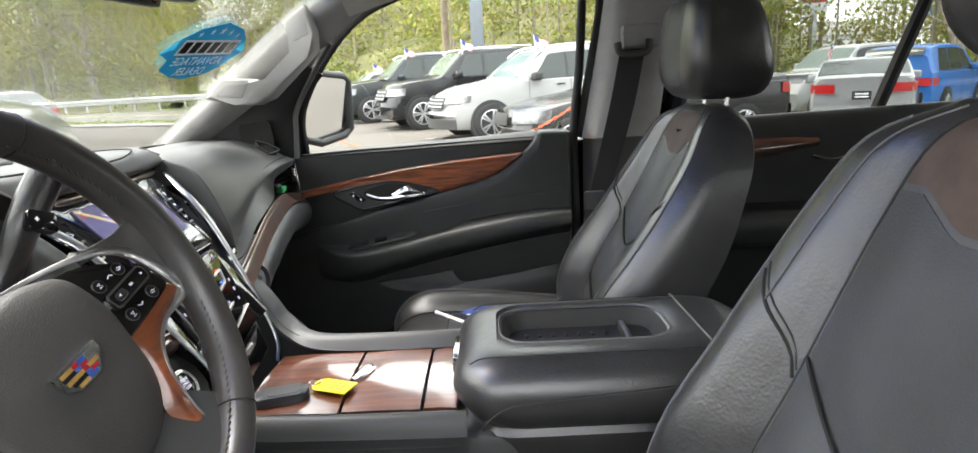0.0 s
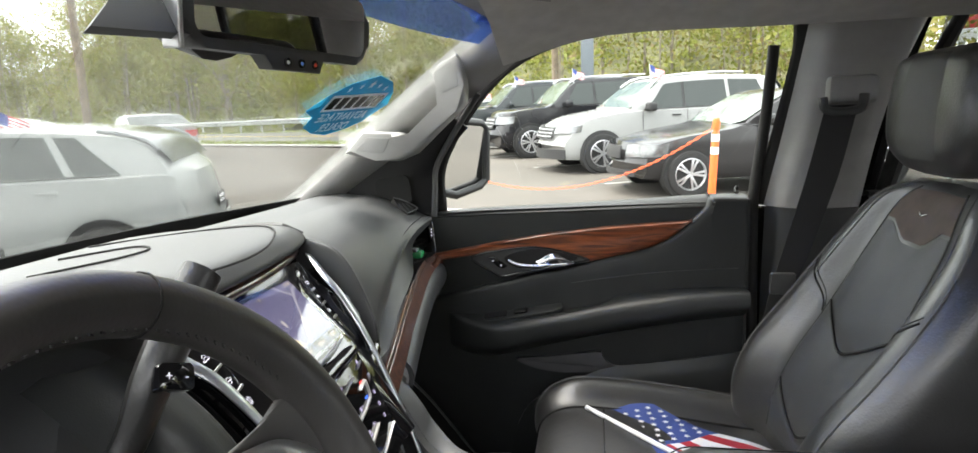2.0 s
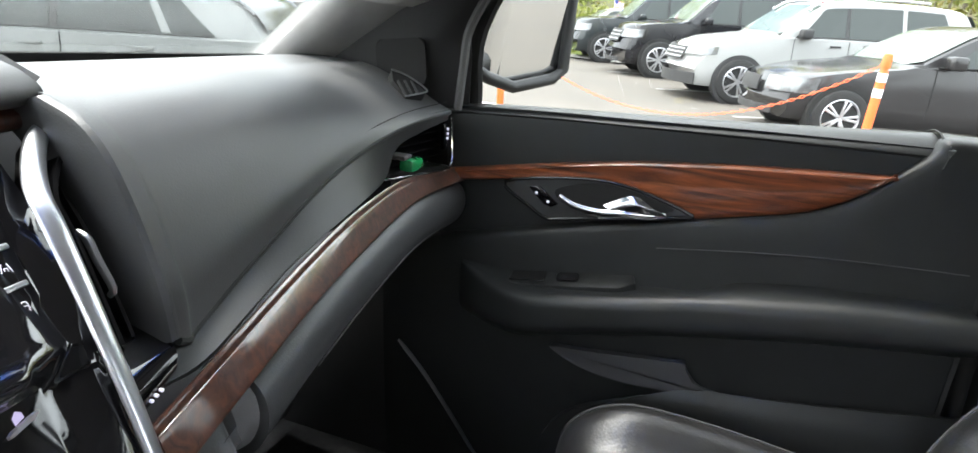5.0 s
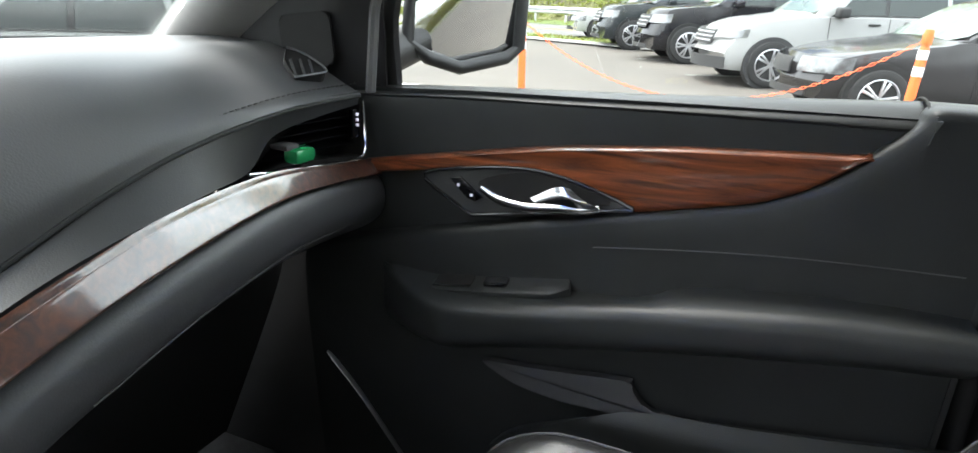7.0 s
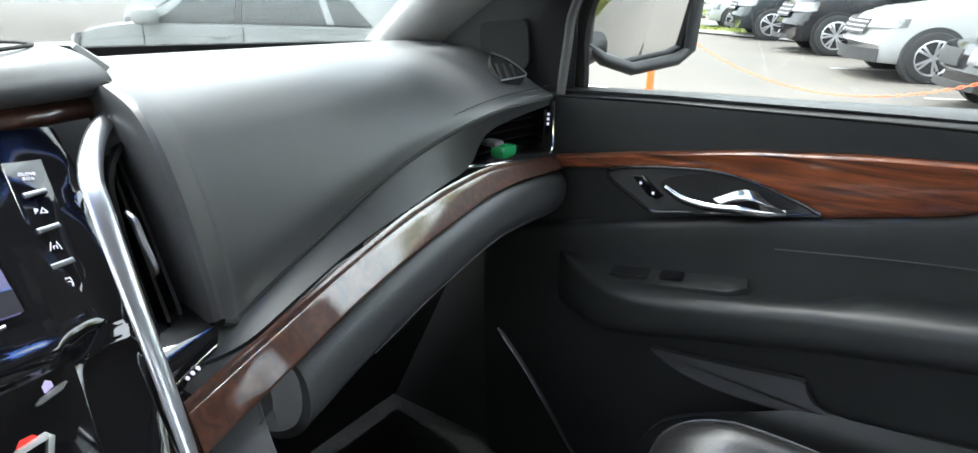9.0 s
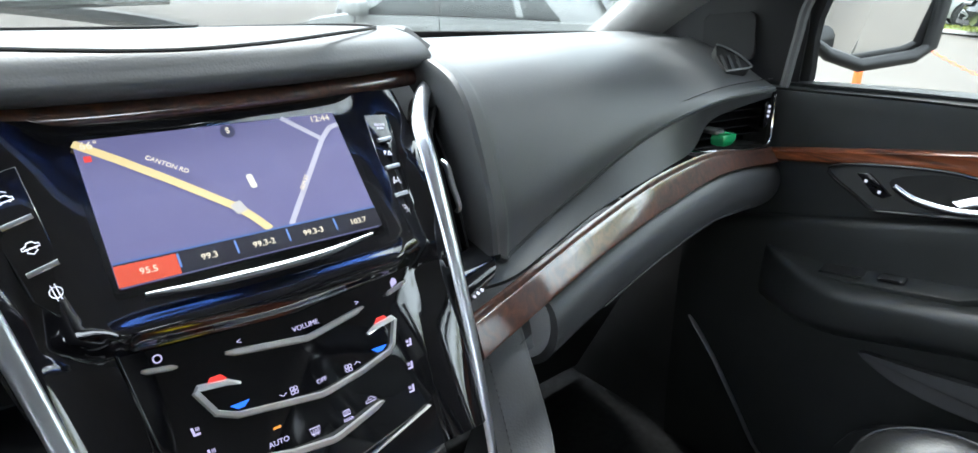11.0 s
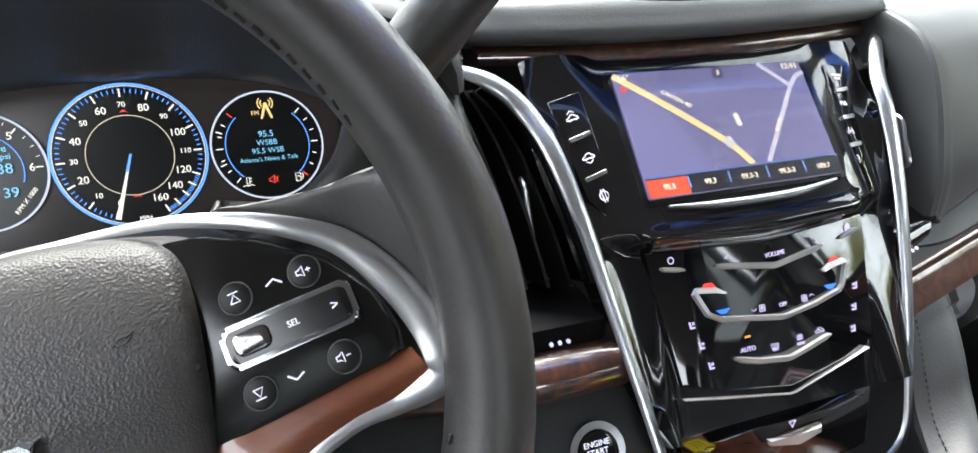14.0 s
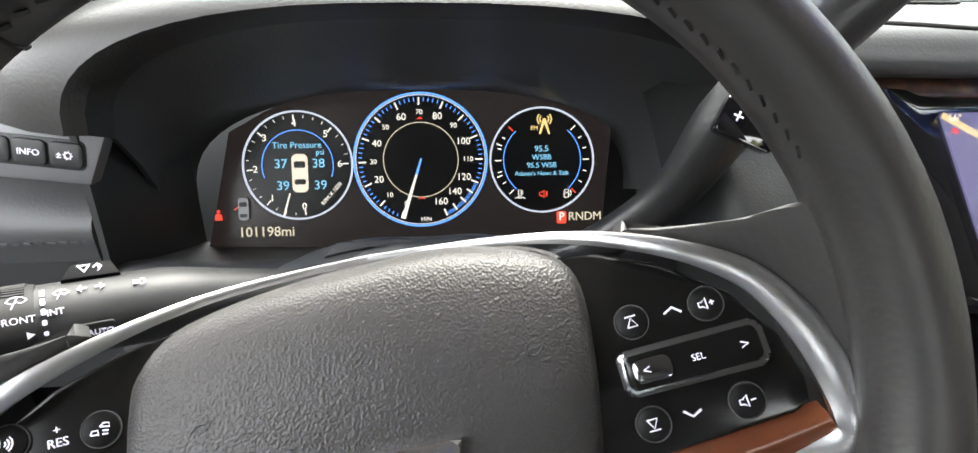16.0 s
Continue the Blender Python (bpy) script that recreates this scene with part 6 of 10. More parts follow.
# driver's outer dash with switch pod
FRONT_Y = (-0.86, -0.78, -0.70, -0.602)
patch("driver_pad", [[(x, y, z - k * (y + 0.602)) for y in FRONT_Y] for x, z, k in ((-0.64, 1.298, 0.14), (-0.57, 1.300, 0.14), (-0.530, 1.300, 0.14), (-0.515, 1.292, 0.14), (-0.514, 1.262, 0.13), (-0.493, 1.243, 0.03), (-0.493, 1.222, 0.0), (-0.498, 1.205, 0.0), (-0.53, 1.10, 0.0))], SOFT, dash, "padded dash end before the driver", thick=0.01)
bm = bmesh.new()
for k in range(34):
    tube_bm([(-0.4905, -0.604 - 0.0065 * k, 1.2325), (-0.4905, -0.608 - 0.0065 * k, 1.2328)], 0.0008, 4, bm=bm)
part("stitching", bm, THREAD, dash, "dark thread under the switches")
PODG = mat("pod_silver", (0.26, 0.26, 0.27), 0.42, metal=0.4, var=0.05)
PODM = basis((-0.497, -0.634, 1.2785), (-0.02, 1, 0), (-0.1, 0, 1))
pod = slab("switch_panel", [(-0.11, 0.0440), (0.054, 0.0205), (0.039, -0.0115), (-0.11, 0.0080)], PODM @ pose(0, 0, 0.006), 0.012, PODG, dash, "satin panel with display switches", bevel=0.002)
PT = PODM @ pose(0.0, 0.0107, 0.0, 0, 0, -8)
slab("socket", rrect(0.125, 0.0175, 0.004, 3, -0.022, 0.0), PT @ pose(0, 0, 0.0066), 0.003, PLASTIC, pod, bevel=0.001)
for x, w in ((-0.0065, ""), (0.0122, "INFO"), (0.0308, "\u00b1\u2600")):
    b = slab("switch", rrect(0.0176, 0.0142, 0.003, 3, x, 0.0), PT @ pose(0, 0, 0.0085), 0.006, PLASTIC, pod, bevel=0.0015)
    if w:
        text("marking", w, 0.0050, PT @ pose(x, 0.0, 0.0090), WHITE_INK, b)

# ---- steering wheel ----
wheel = thing("steering_wheel", "black leather steering wheel with walnut and silver spokes", "steering wheel")
WC = Vector((-0.296, -0.422, 1.259))
WT_ = radians(25)
WM = basis(WC, (0, 1, 0), (-math.sin(WT_), 0, math.cos(WT_))) @ pose(0, 0, 0, 0, 0, 9)  # x right, y up, z to the driver; turned a little left


def wp(u, v, w=0.0):
    return WM @ Vector((u, v, w))


RIM = 0.1725
rows = []
for i in range(96):
    a = i * math.tau / 96
    deg = math.degrees(a) % 360
    grip = 1.0 + 0.05 * sum(math.exp(-((deg - c) / 16) ** 2) for c in (15, 165)) - 0.06 * math.exp(-((deg - 270) / 25) ** 2)
    ring = []
    for k in range(14):
        b = k * math.tau / 14
        rr = 0.0168 * grip
        ring.append(wp((RIM + rr * math.cos(b)) * math.cos(a), (RIM + rr * math.cos(b)) * math.sin(a), rr * 1.12 * math.sin(b)))
    rows.append(ring)
bm = bmesh.new()
lattice(bm, rows, close_u=True, close_v=True)
RIML = mat("rim_leather", (0.034, 0.032, 0.031), 0.40, var=0.3, vscale=14, bump=0.25, bscale=420, bdist=0.0005, kind="voronoi", spec=0.75)
rim = part("rim", bm, RIML, wheel, "worn black leather rim")
for first in (0, 75):  # above and below the spokes
    bm = bmesh.new()
    for i in range(first, first + 75):
        if abs((i * 2.4 + 90) % 180 - 90) >= 21:
            a0, a1 = i * math.tau / 150, (i + 0.55) * math.tau / 150
            tube_bm([wp((RIM - 0.0164) * math.cos(a0), (RIM - 0.0164) * math.sin(a0), 0.0055), wp((RIM - 0.0164) * math.cos(a1), (RIM - 0.0164) * math.sin(a1), 0.0075)], 0.0008, 4, bm=bm)
    part("stitching", bm, RTHREAD, rim, "dark thread inside the rim")
for a in (58, 122, 238, 302):
    c, s = math.cos(radians(a)), math.sin(radians(a))
    part("joint", tube_bm([wp((RIM + 0.0172 * math.cos(b)) * c, (RIM + 0.0172 * math.cos(b)) * s, 0.0193 * math.sin(b)) for b in [k * math.tau / 16 for k in range(16)]], 0.0007, 4, True), DARK, rim)

# padded hub: a dome that falls away towards the top
HUB = [(-0.086, -0.006), (-0.0852, 0.016), (-0.0825, 0.0265), (-0.072, 0.0365), (-0.0505, 0.0425), (-0.0249, 0.0458), (0.004, 0.0478), (0.024, 0.0488), (0.043, 0.0470), (0.0605, 0.0432), (0.0725, 0.0388), (0.0780, 0.0315), (0.0788, 0.0165), (0.0758, -0.012), (0.0715, -0.0445), (0.066, -0.070), (0.052, -0.095), (0.025, -0.110), (0.0, -0.114), (-0.025, -0.110), (-0.052, -0.095), (-0.069, -0.070), (-0.079, -0.040)]
out = cr([(x, y, 0) for x, y in HUB], 3, closed=True)


def dome(u, v):
    return -0.0085 - 1.18 * max(0.0, v + 0.012) ** 1.42 - 0.55 * abs(u) ** 1.8 - 0.8 * max(0.0, -0.06 - v) ** 1.5


rows = []
for sc, fall in ((1.0, 0.060), (1.0, 0.022), (0.995, 0.012), (0.98, 0.006), (0.955, 0.0025), (0.91, 0.0008), (0.82, 0.0), (0.68, 0.0), (0.52, 0.0), (0.36, 0.0), (0.20, 0.0), (0.06, 0.0)):
    ring = []
    for p in out:
        u, v = p.x * sc, (p.y + 0.03) * sc - 0.03
        ring.append(wp(u, v, dome(u, v) - fall))
    rows.append(ring)
bm = bmesh.new()
V = lattice(bm, rows, close_v=True)
bm.faces.new(V[-1])
bm.faces.new(V[0][::-1])
HUBL = mat("hub_skin", (0.060, 0.057, 0.056), 0.44, var=0.12, vscale=26, bump=0.8, bscale=1050, bdist=0.0005, kind="voronoi")
wrinkle(HUBL, 90, 0.10, 0.002)
hub = part("hub", bm, HUBL, wheel, "grained black airbag hub")
for cx, cy in ((0.0545, 0.0094), (-0.0565, 0.0065)):
    line = [(-0.0035, -0.001), (-0.001, 0.0012), (0.0015, 0.0012), (0.0035, 0.0022), (0.0015, -0.0004), (-0.001, -0.0010), (-0.0022, 0.0004)]
    part("horn_mark", tube_bm(cr([wp(cx + x, cy + y, dome(cx + x, cy + y) + 0.0001) for x, y in line], 3), 0.0003, 4), PLASTIC, hub)
# emblem: a plain silver shield with coloured fields
EM = WM @ pose(-0.003, -0.0195, -0.0075)
SH = [(-0.0290, 0.0088), (-0.0245, 0.0078), (0.0245, 0.0078), (0.0290, 0.0088), (0.0262, 0.0035), (0.0245, -0.0050), (0.0130, -0.0125), (-0.0130, -0.0125), (-0.0245, -0.0050), (-0.0262, 0.0035)]
emb = slab("emblem", SH, EM @ pose(0, 0, 0.0015), 0.005, CHROME, wheel, "silver shield emblem with coloured fields", bevel=0.0012)
E_RED, E_BLU, E_GLD, E_BLK = mat("enamel_red", (0.45, 0.02, 0.03), 0.2, var=0, coat=1), mat("enamel_blue", (0.03, 0.10, 0.42), 0.2, var=0, coat=1), mat("enamel_gold", (0.75, 0.45, 0.12), 0.3, metal=0.6, var=0, coat=1), mat("enamel_black", (0.01, 0.01, 0.01), 0.2, var=0)
for y, h, fields in ((0.0042, 0.0030, ((-0.0205, -0.0075, E_GLD), (-0.0070, -0.0005, E_RED), (0.0, 0.0085, E_BLU), (0.0092, 0.0205, SATIN))), (0.0008, 0.0026, ((-0.0205, -0.0075, E_BLK), (-0.0070, -0.0005, E_BLU), (0.0, 0.0085, E_RED), (0.0092, 0.0200, SATIN))), (-0.0026, 0.0030, ((-0.0195, -0.0005, E_GLD), (0.0, 0.0055, E_RED), (0.0060, 0.0190, E_GLD))), (-0.0060, 0.0028, ((-0.0165, -0.0005, E_BLK), (0.0, 0.0060, E_BLU), (0.0065, 0.0150, E_RED))), (-0.0093, 0.0026, ((-0.0120, -0.0005, E_GLD), (0.0, 0.0110, E_BLU)))):
    for x0, x1, m_ in fields:
        slab("field", [(x0, y - h / 2), (x1, y - h / 2), (x1, y + h / 2), (x0, y + h / 2)], EM @ pose(0, 0, 0.0021), 0.001, m_, emb)

PADM = mat("pad_black", (0.006, 0.006, 0.006), 0.16, var=0)
BTNM = mat("button_black", (0.008, 0.008, 0.008), 0.42, var=0, spec=0.2)
DCHROME = mat("dark_chrome", (0.30, 0.30, 0.31), 0.12, metal=1.0, var=0.05)
SPOKES = mat("spoke_silver", (0.70, 0.705, 0.715), 0.34, metal=1.0, var=0.05)
WOODS = wood_mat("walnut_spoke", (0.10, 0.026, 0.010), (0.34, 0.10, 0.036), axis=(14, 5, 14), gloss=0.8)
# spokes: leather roots, silver bezels, black control pads, walnut
def band_uv(A, B, name, material, parent, label="", thick=0.005, bulge=0.0):
    M = [((a[0] + b[0]) / 2, (a[1] + b[1]) / 2, (a[2] + b[2]) / 2 + bulge) for a, b in zip(A, B)]
    return patch(name, [[wp(*p) for p in A], [wp(*p) for p in M], [wp(*p) for p in B]], material, parent, label, thick=thick)


for s in (1, -1):
    ROOT = (((0.090, 0.0418, -0.026), (0.112, 0.0345, -0.018), (0.131, 0.0230, -0.0155), (0.145, 0.0050, -0.0135), (0.154, -0.0148, -0.012), (0.158, -0.037, -0.010)),
            ((0.095, 0.0440, -0.0215), (0.122, 0.0375, -0.0135), (0.143, 0.0270, -0.008), (0.1545, 0.009, -0.004), (0.160, -0.012, -0.002), (0.162, -0.038, -0.001)),
            ((0.100, 0.0425, -0.0265), (0.128, 0.0410, -0.0125), (0.1475, 0.0415, -0.004), (0.160, 0.032, 0.003), (0.165, 0.005, 0.006), (0.166, -0.040, 0.006)),
            ((0.104, 0.0385, -0.034), (0.134, 0.0365, -0.024), (0.153, 0.0430, -0.011), (0.1635, 0.044, -0.002), (0.170, 0.010, 0.008), (0.170, -0.042, 0.009)))
    patch("spoke_root", [[wp(s * u, v, w) for u, v, w in r] for r in ROOT], RIML, wheel, "leather spoke root", thick=-0.006 * s)
    PM = WM @ pose(0, 0, -0.045, -13, s * -14.6, 0)
    sag = lambda u: 0.0 if s > 0 else 0.0035 * min(1.0, max(0.0, (u - 0.05) / 0.05))  # the far spoke sits a little lower
    pad = slab("control_pad", [(s * x, y - sag(x)) for x, y in ((0.058, 0.040), (0.085, 0.038), (0.106, 0.031), (0.128, 0.017), (0.1405, 0.001), (0.1460, -0.014), (0.1455, -0.0225), (0.1400, -0.0255), (0.070, -0.0395), (0.074, 0.0))][:: s], PM, 0.012, PADM, wheel, "glossy black control pad", bevel=0.002)
    # silver bezel over the pad, then down along the walnut to the rim
    BEZ = ((0.0, 0.0495, -0.062), (0.03, 0.0485, -0.058), (0.055, 0.047, -0.047), (0.075, 0.0445, -0.033), (0.093, 0.040, -0.0205), (0.112, 0.0326, -0.0125), (0.1305, 0.0213, -0.0114), (0.143, 0.0047, -0.0093), (0.1515, -0.0143, -0.008), (0.1545, -0.0300, -0.0055), (0.1500, -0.0385, -0.006), (0.1340, -0.0425, -0.010), (0.118, -0.0440, -0.011), (0.0985, -0.0510, -0.011), (0.086, -0.0600, -0.011), (0.0755, -0.0745, -0.011), (0.0705, -0.0915, -0.011), (0.068, -0.116, -0.011), (0.0685, -0.135, -0.010), (0.070, -0.154, -0.006))
    tube("bezel", [wp(s * u, v - sag(u), w) for u, v, w in BEZ], [0.0016, 0.0017, 0.0020, 0.0024, 0.0030, 0.0038, 0.0052, 0.0066, 0.0074, 0.0080, 0.0062, 0.0042, 0.0032, 0.0026, 0.0022, 0.0018, 0.0017, 0.0017, 0.0017, 0.0017], SPOKES, wheel, "satin silver spoke bezel", seg=10, smooth_n=5, flat=0.55, up=WM.to_3x3() @ Vector((0, 0, 1)))
    WA_ = ((0.148, -0.0345, -0.006), (0.131, -0.0405, -0.009), (0.1155, -0.0425, -0.010), (0.0965, -0.0505, -0.011), (0.084, -0.0605, -0.011), (0.0735, -0.0755, -0.011), (0.0685, -0.092, -0.011), (0.066, -0.117, -0.011), (0.067, -0.152, -0.008))
    WB_ = ((0.1440, -0.0235, -0.008), (0.124, -0.0270, -0.0105), (0.106, -0.0305, -0.0128), (0.088, -0.0338, -0.0155), (0.0700, -0.0370, -0.0185), (0.0660, -0.056, -0.021), (0.0580, -0.083, -0.022), (0.0490, -0.106, -0.021), (0.0500, -0.150, -0.014))
    band_uv([(s * u, v - sag(u), w) for u, v, w in WA_], [(s * u, v - sag(u), w) for u, v, w in WB_], "wood_inlay", WOODS, wheel, "glossy walnut spoke inlay", bulge=0.003, thick=0.005 * s)
    # rocker bar
    RB = PM @ pose(s * 0.111, -0.0035, 0.0, 0, 0, 7 * s)
    part("rocker_frame", slab_bm(rrect(0.0495, 0.0160, 0.0035), RB @ pose(0, 0, 0.004), 0.004, 0.0018), CHROME2, pad, "chrome rocker frame")
    part("rocker", slab_bm(rrect(0.0452, 0.0118, 0.0025), RB @ pose(0, 0, 0.0052), 0.004, 0.001), PADM, pad, "glossy black rocker")
    if s > 0:
        slab("paddle", rrect(0.0135, 0.0085, 0.003, 4, -0.0135, 0), RB @ pose(0, 0, 0.0064), 0.003, DCHROME, pad, bevel=0.001)
        for w, x, sz in (("SEL", 0.002, 0.0032), ("<", -0.0155, 0.0050), (">", 0.0175, 0.0050)):
            text("marking", w, sz, RB @ pose(x, 0, 0.0072 if w == "<" else 0.0056), WHITE_INK, pad)
    else:
        text("marking", "CANCEL", 0.0034, RB @ pose(0.0, 0, 0.0056), WHITE_INK, pad)
        text("marking", "+\nRES", 0.0040, PM @ pose(-0.106, 0.0125, 0.0006, 0, 0, 0), WHITE_INK, pad)
    for (bx, by), ic in zip(((0.0935, 0.0115), (0.1195, 0.0140), (0.1260, -0.0195), (0.0945, -0.0235)), ("up", "plus", "minus", "dn") if s > 0 else ("gap", "voice", "phone", "dn")):
        BM_ = PM @ pose(s * bx, by, 0.0)
        btn = part("button", slab_bm(disc(0.0056, 28), BM_ @ pose(0, 0, 0.0014), 0.003, 0.0005), BTNM, pad, "round black button")
        part("groove", ring_bm(0.0058, 0.0061, BM_ @ pose(0, 0, 0.0009), 0.001, 32), GREYDK, btn)
        z = BM_ @ pose(0, 0, 0.0018, 0, 0, 8 * s)
        bm = bmesh.new()

        def stroke(*pts):
            tube_bm([z @ Vector((x * 0.8, y * 0.8, 0)) for x, y in pts], 0.00026, 4, bm=bm)

        if ic in ("up", "dn"):
            k = 1 if ic == "up" else -1
            stroke((-0.0022, -0.0022 * k), (0.0022, -0.0022 * k), (0.0, 0.0016 * k), (-0.0022, -0.0022 * k))
            stroke((-0.0024, 0.0024 * k), (0.0024, 0.0024 * k))
        elif ic == "gap":
            stroke((-0.0034, -0.0022), (-0.0030, -0.0006), (-0.0010, -0.0004), (-0.0004, -0.0022), (-0.0034, -0.0022))
            stroke((-0.0002, 0.0010), (0.0010, 0.0024), (0.0030, 0.0024), (0.0034, 0.0008), (-0.0002, 0.0010))
            stroke((0.0008, -0.0006), (0.0030, -0.0006))
            stroke((0.0008, -0.0020), (0.0030, -0.0020))
        elif ic in ("voice", "phone"):
            for r in (0.0012, 0.0024, 0.0036):
                stroke(*[(-0.0014 + r * math.cos(radians(a)), r * math.sin(radians(a))) for a in (-50, -25, 0, 25, 50)])
            stroke((-0.0030, -0.0022), (-0.0022, -0.0010), (-0.0022, 0.0010), (-0.0030, 0.0022))
        else:
            stroke((-0.0032, -0.001), (-0.0018, -0.001), (0.0, -0.0024), (0.0, 0.0024), (-0.0018, 0.001), (-0.0032, 0.001), (-0.0032, -0.001))
            stroke((0.0012, 0.0), (0.0034, 0.0))
            if ic == "plus":
                stroke((0.0023, -0.0011), (0.0023, 0.0011))
        part("icon", bm, WHITE_INK, btn, smooth=False)
    for y, sg in ((0.0135, 1), (-0.0215, -1))[0 if s > 0 else 1:]:
        part("arrow", tube_bm([PM @ Vector((s * 0.108 - 0.003, y - sg * 0.001, 0.0006)), PM @ Vector((s * 0.108, y + sg * 0.001, 0.0006)), PM @ Vector((s * 0.108 + 0.003, y - sg * 0.001, 0.0006))], 0.0004, 4), WHITE_INK, pad)
# lower spoke and column
band_uv([(-0.10, -0.13, -0.012), (0.0, -0.165, 0.0), (0.10, -0.13, -0.012)], [(-0.08, -0.10, -0.03), (0.0, -0.10, -0.03), (0.08, -0.10, -0.03)], "lower_spoke", PLASTIC, wheel)
column = thing("steering_column", "black steering column shroud with stalks", "steering column")
part("shroud", tube_bm([wp(0.0, -0.02, -0.06), wp(0.0, -0.02, -0.12), wp(0, -0.02, -0.2), wp(0, -0.02, -0.26)], [0.055, 0.072, 0.075, 0.07], 24), PLASTIC, column, "black column shroud")
HU = ((-0.535, 1.190), (-0.515, 1.208), (-0.495, 1.2237), (-0.484, 1.2294), (-0.469, 1.2359), (-0.448, 1.2410), (-0.431, 1.2421), (-0.4065, 1.2418), (-0.378, 1.2425), (-0.350, 1.236), (-0.325, 1.215))
patch("column_cover", [[(x, y, z - d) for y, z in HU] for x, d in ((-0.495, 0.030), (-0.488, 0.012), (-0.47, 0.002), (-0.455, 0.0), (-0.42, 0.006), (-0.38, 0.022))], SOFT, column, "soft boot over the steering column", thick=0.005)
slab("adjuster", [(-0.012, -0.003), (0.016, -0.0005), (0.004, 0.004), (-0.004, 0.004)], basis((-0.452, -0.452, 1.2425), (0, 1, 0.1), (-0.5, 0, 0.9)), 0.004, PLASTIC, column, "small black column tab", bevel=0.001)
# gear lever on the right
lev = [(-0.500, -0.362, 1.200), (-0.478, -0.318, 1.222), (-0.456, -0.276, 1.266), (-0.442, -0.256, 1.312), (-0.436, -0.232, 1.345), (-0.430, -0.200, 1.382)]
lever = tube("gear_lever", lev, [0.013, 0.012, 0.013, 0.017, 0.018, 0.017], LEATHER, column, "black column gear lever", seg=12, smooth_n=6, flat=0.75, up=(1, 0, 0.3))
LVM = basis((-0.4245, -0.2525, 1.3165), (0.25, 0.9, -0.36), (-0.25, 0.42, 0.9))
slab("tap_switch", rrect(0.030, 0.020, 0.003), LVM @ pose(0, 0, 0.0015), 0.008, PIANO, lever, bevel=0.0015)
text("marking", "+", 0.010, LVM @ pose(-0.007, 0, 0.002), WHITE_INK, lever)
text("marking", "-", 0.010, LVM @ pose(0.008, 0, 0.002), WHITE_INK, lever)
# turn stalk on the left
st_ = [Vector((-0.455, -0.445, 1.218)), Vector((-0.435, -0.475, 1.228)), Vector((-0.418, -0.505, 1.236)), Vector((-0.405, -0.528, 1.241)), Vector((-0.385, -0.568, 1.245)), Vector((-0.372, -0.595, 1.247)), Vector((-0.355, -0.630, 1.247))]
stalk = tube("turn_stalk", st_, [0.009, 0.011, 0.0135, 0.0165, 0.0165, 0.0165, 0.0165], PLASTIC, column, "black wiper and indicator stalk with white marks", seg=20, smooth_n=5)
sdir = (st_[3] - st_[5]).normalized()  # reads to the right
snrm = (Vector((-0.15, -0.40, 1.395)) - st_[4])
snrm = (snrm - sdir * snrm.dot(sdir)).normalized()
sup = snrm.cross(sdir)


def on_stalk(x, a):
    """A place on the stalk: x along it from its middle, a degrees round it."""
    n = snrm * math.cos(radians(a)) + sup * math.sin(radians(a))
    return basis(st_[4] + sdir * x + n * 0.0172, sdir, n.cross(sdir))


for w, x, a, sz in (("\u2190 \u2192", 0.018, 42, 0.0052), ("INT", 0.005, 12, 0.0038), ("OFF", 0.004, -28, 0.0034), ("AUTO", 0.0195, -26, 0.0034), ("FRONT", -0.0082, 8, 0.0040), ("\u25b6", -0.004, -14, 0.0035), ("\u2261D", 0.036, 38, 0.0042)):
    text("marking", w, sz, on_stalk(x, a), WHITE_INK, stalk)
def wiper_icon(x, a, sz):
    m = on_stalk(x, a) @ pose(0, 0, 0.0002)
    bm = bmesh.new()
    fan = [(sz * 0.55 * math.cos(radians(b)), sz * 0.55 * math.sin(radians(b))) for b in (30, 60, 90, 120, 150)]
    for line in (fan, [(sz * 0.22 * math.cos(radians(b)), sz * 0.22 * math.sin(radians(b))) for b in (150, 90, 30)], [fan[0], (sz * 0.19, sz * 0.11)], [fan[-1], (-sz * 0.19, sz * 0.11)], [(-sz * 0.25, -sz * 0.2), (sz * 0.05, sz * 0.5)]):
        tube_bm([m @ Vector((p, q, 0)) for p, q in line], 0.00022, 4, bm=bm)
    part("marking", bm, WHITE_INK, stalk, smooth=False)


for x, a, sz in ((-0.0075, 30, 0.0075), (0.0075, 34, 0.0060), (0.0060, -44, 0.0050), (0.0120, -26, 0.0050)):
    wiper_icon(x, a, sz)
slab("auto_key", rrect(0.0150, 0.0085, 0.0012), on_stalk(0.0174, -26) @ pose(0, 0, -0.0002), 0.003, PLASTIC, stalk, bevel=0.0005)
for k in range(5):
    slab("scale_bar", rrect(0.0016, 0.0036 - 0.0005 * k, 0.0003, 1), on_stalk(0.001, 45 - 15 * k), 0.0004, WHITE_INK, stalk)
tw = part("twist_ring", tube_bm([st_[4] + sdir * x for x in (-0.046, -0.043, -0.004, -0.002)], [0.0168, 0.0174, 0.0174, 0.0168], 36), RUBBER, stalk, "ribbed twist ring")
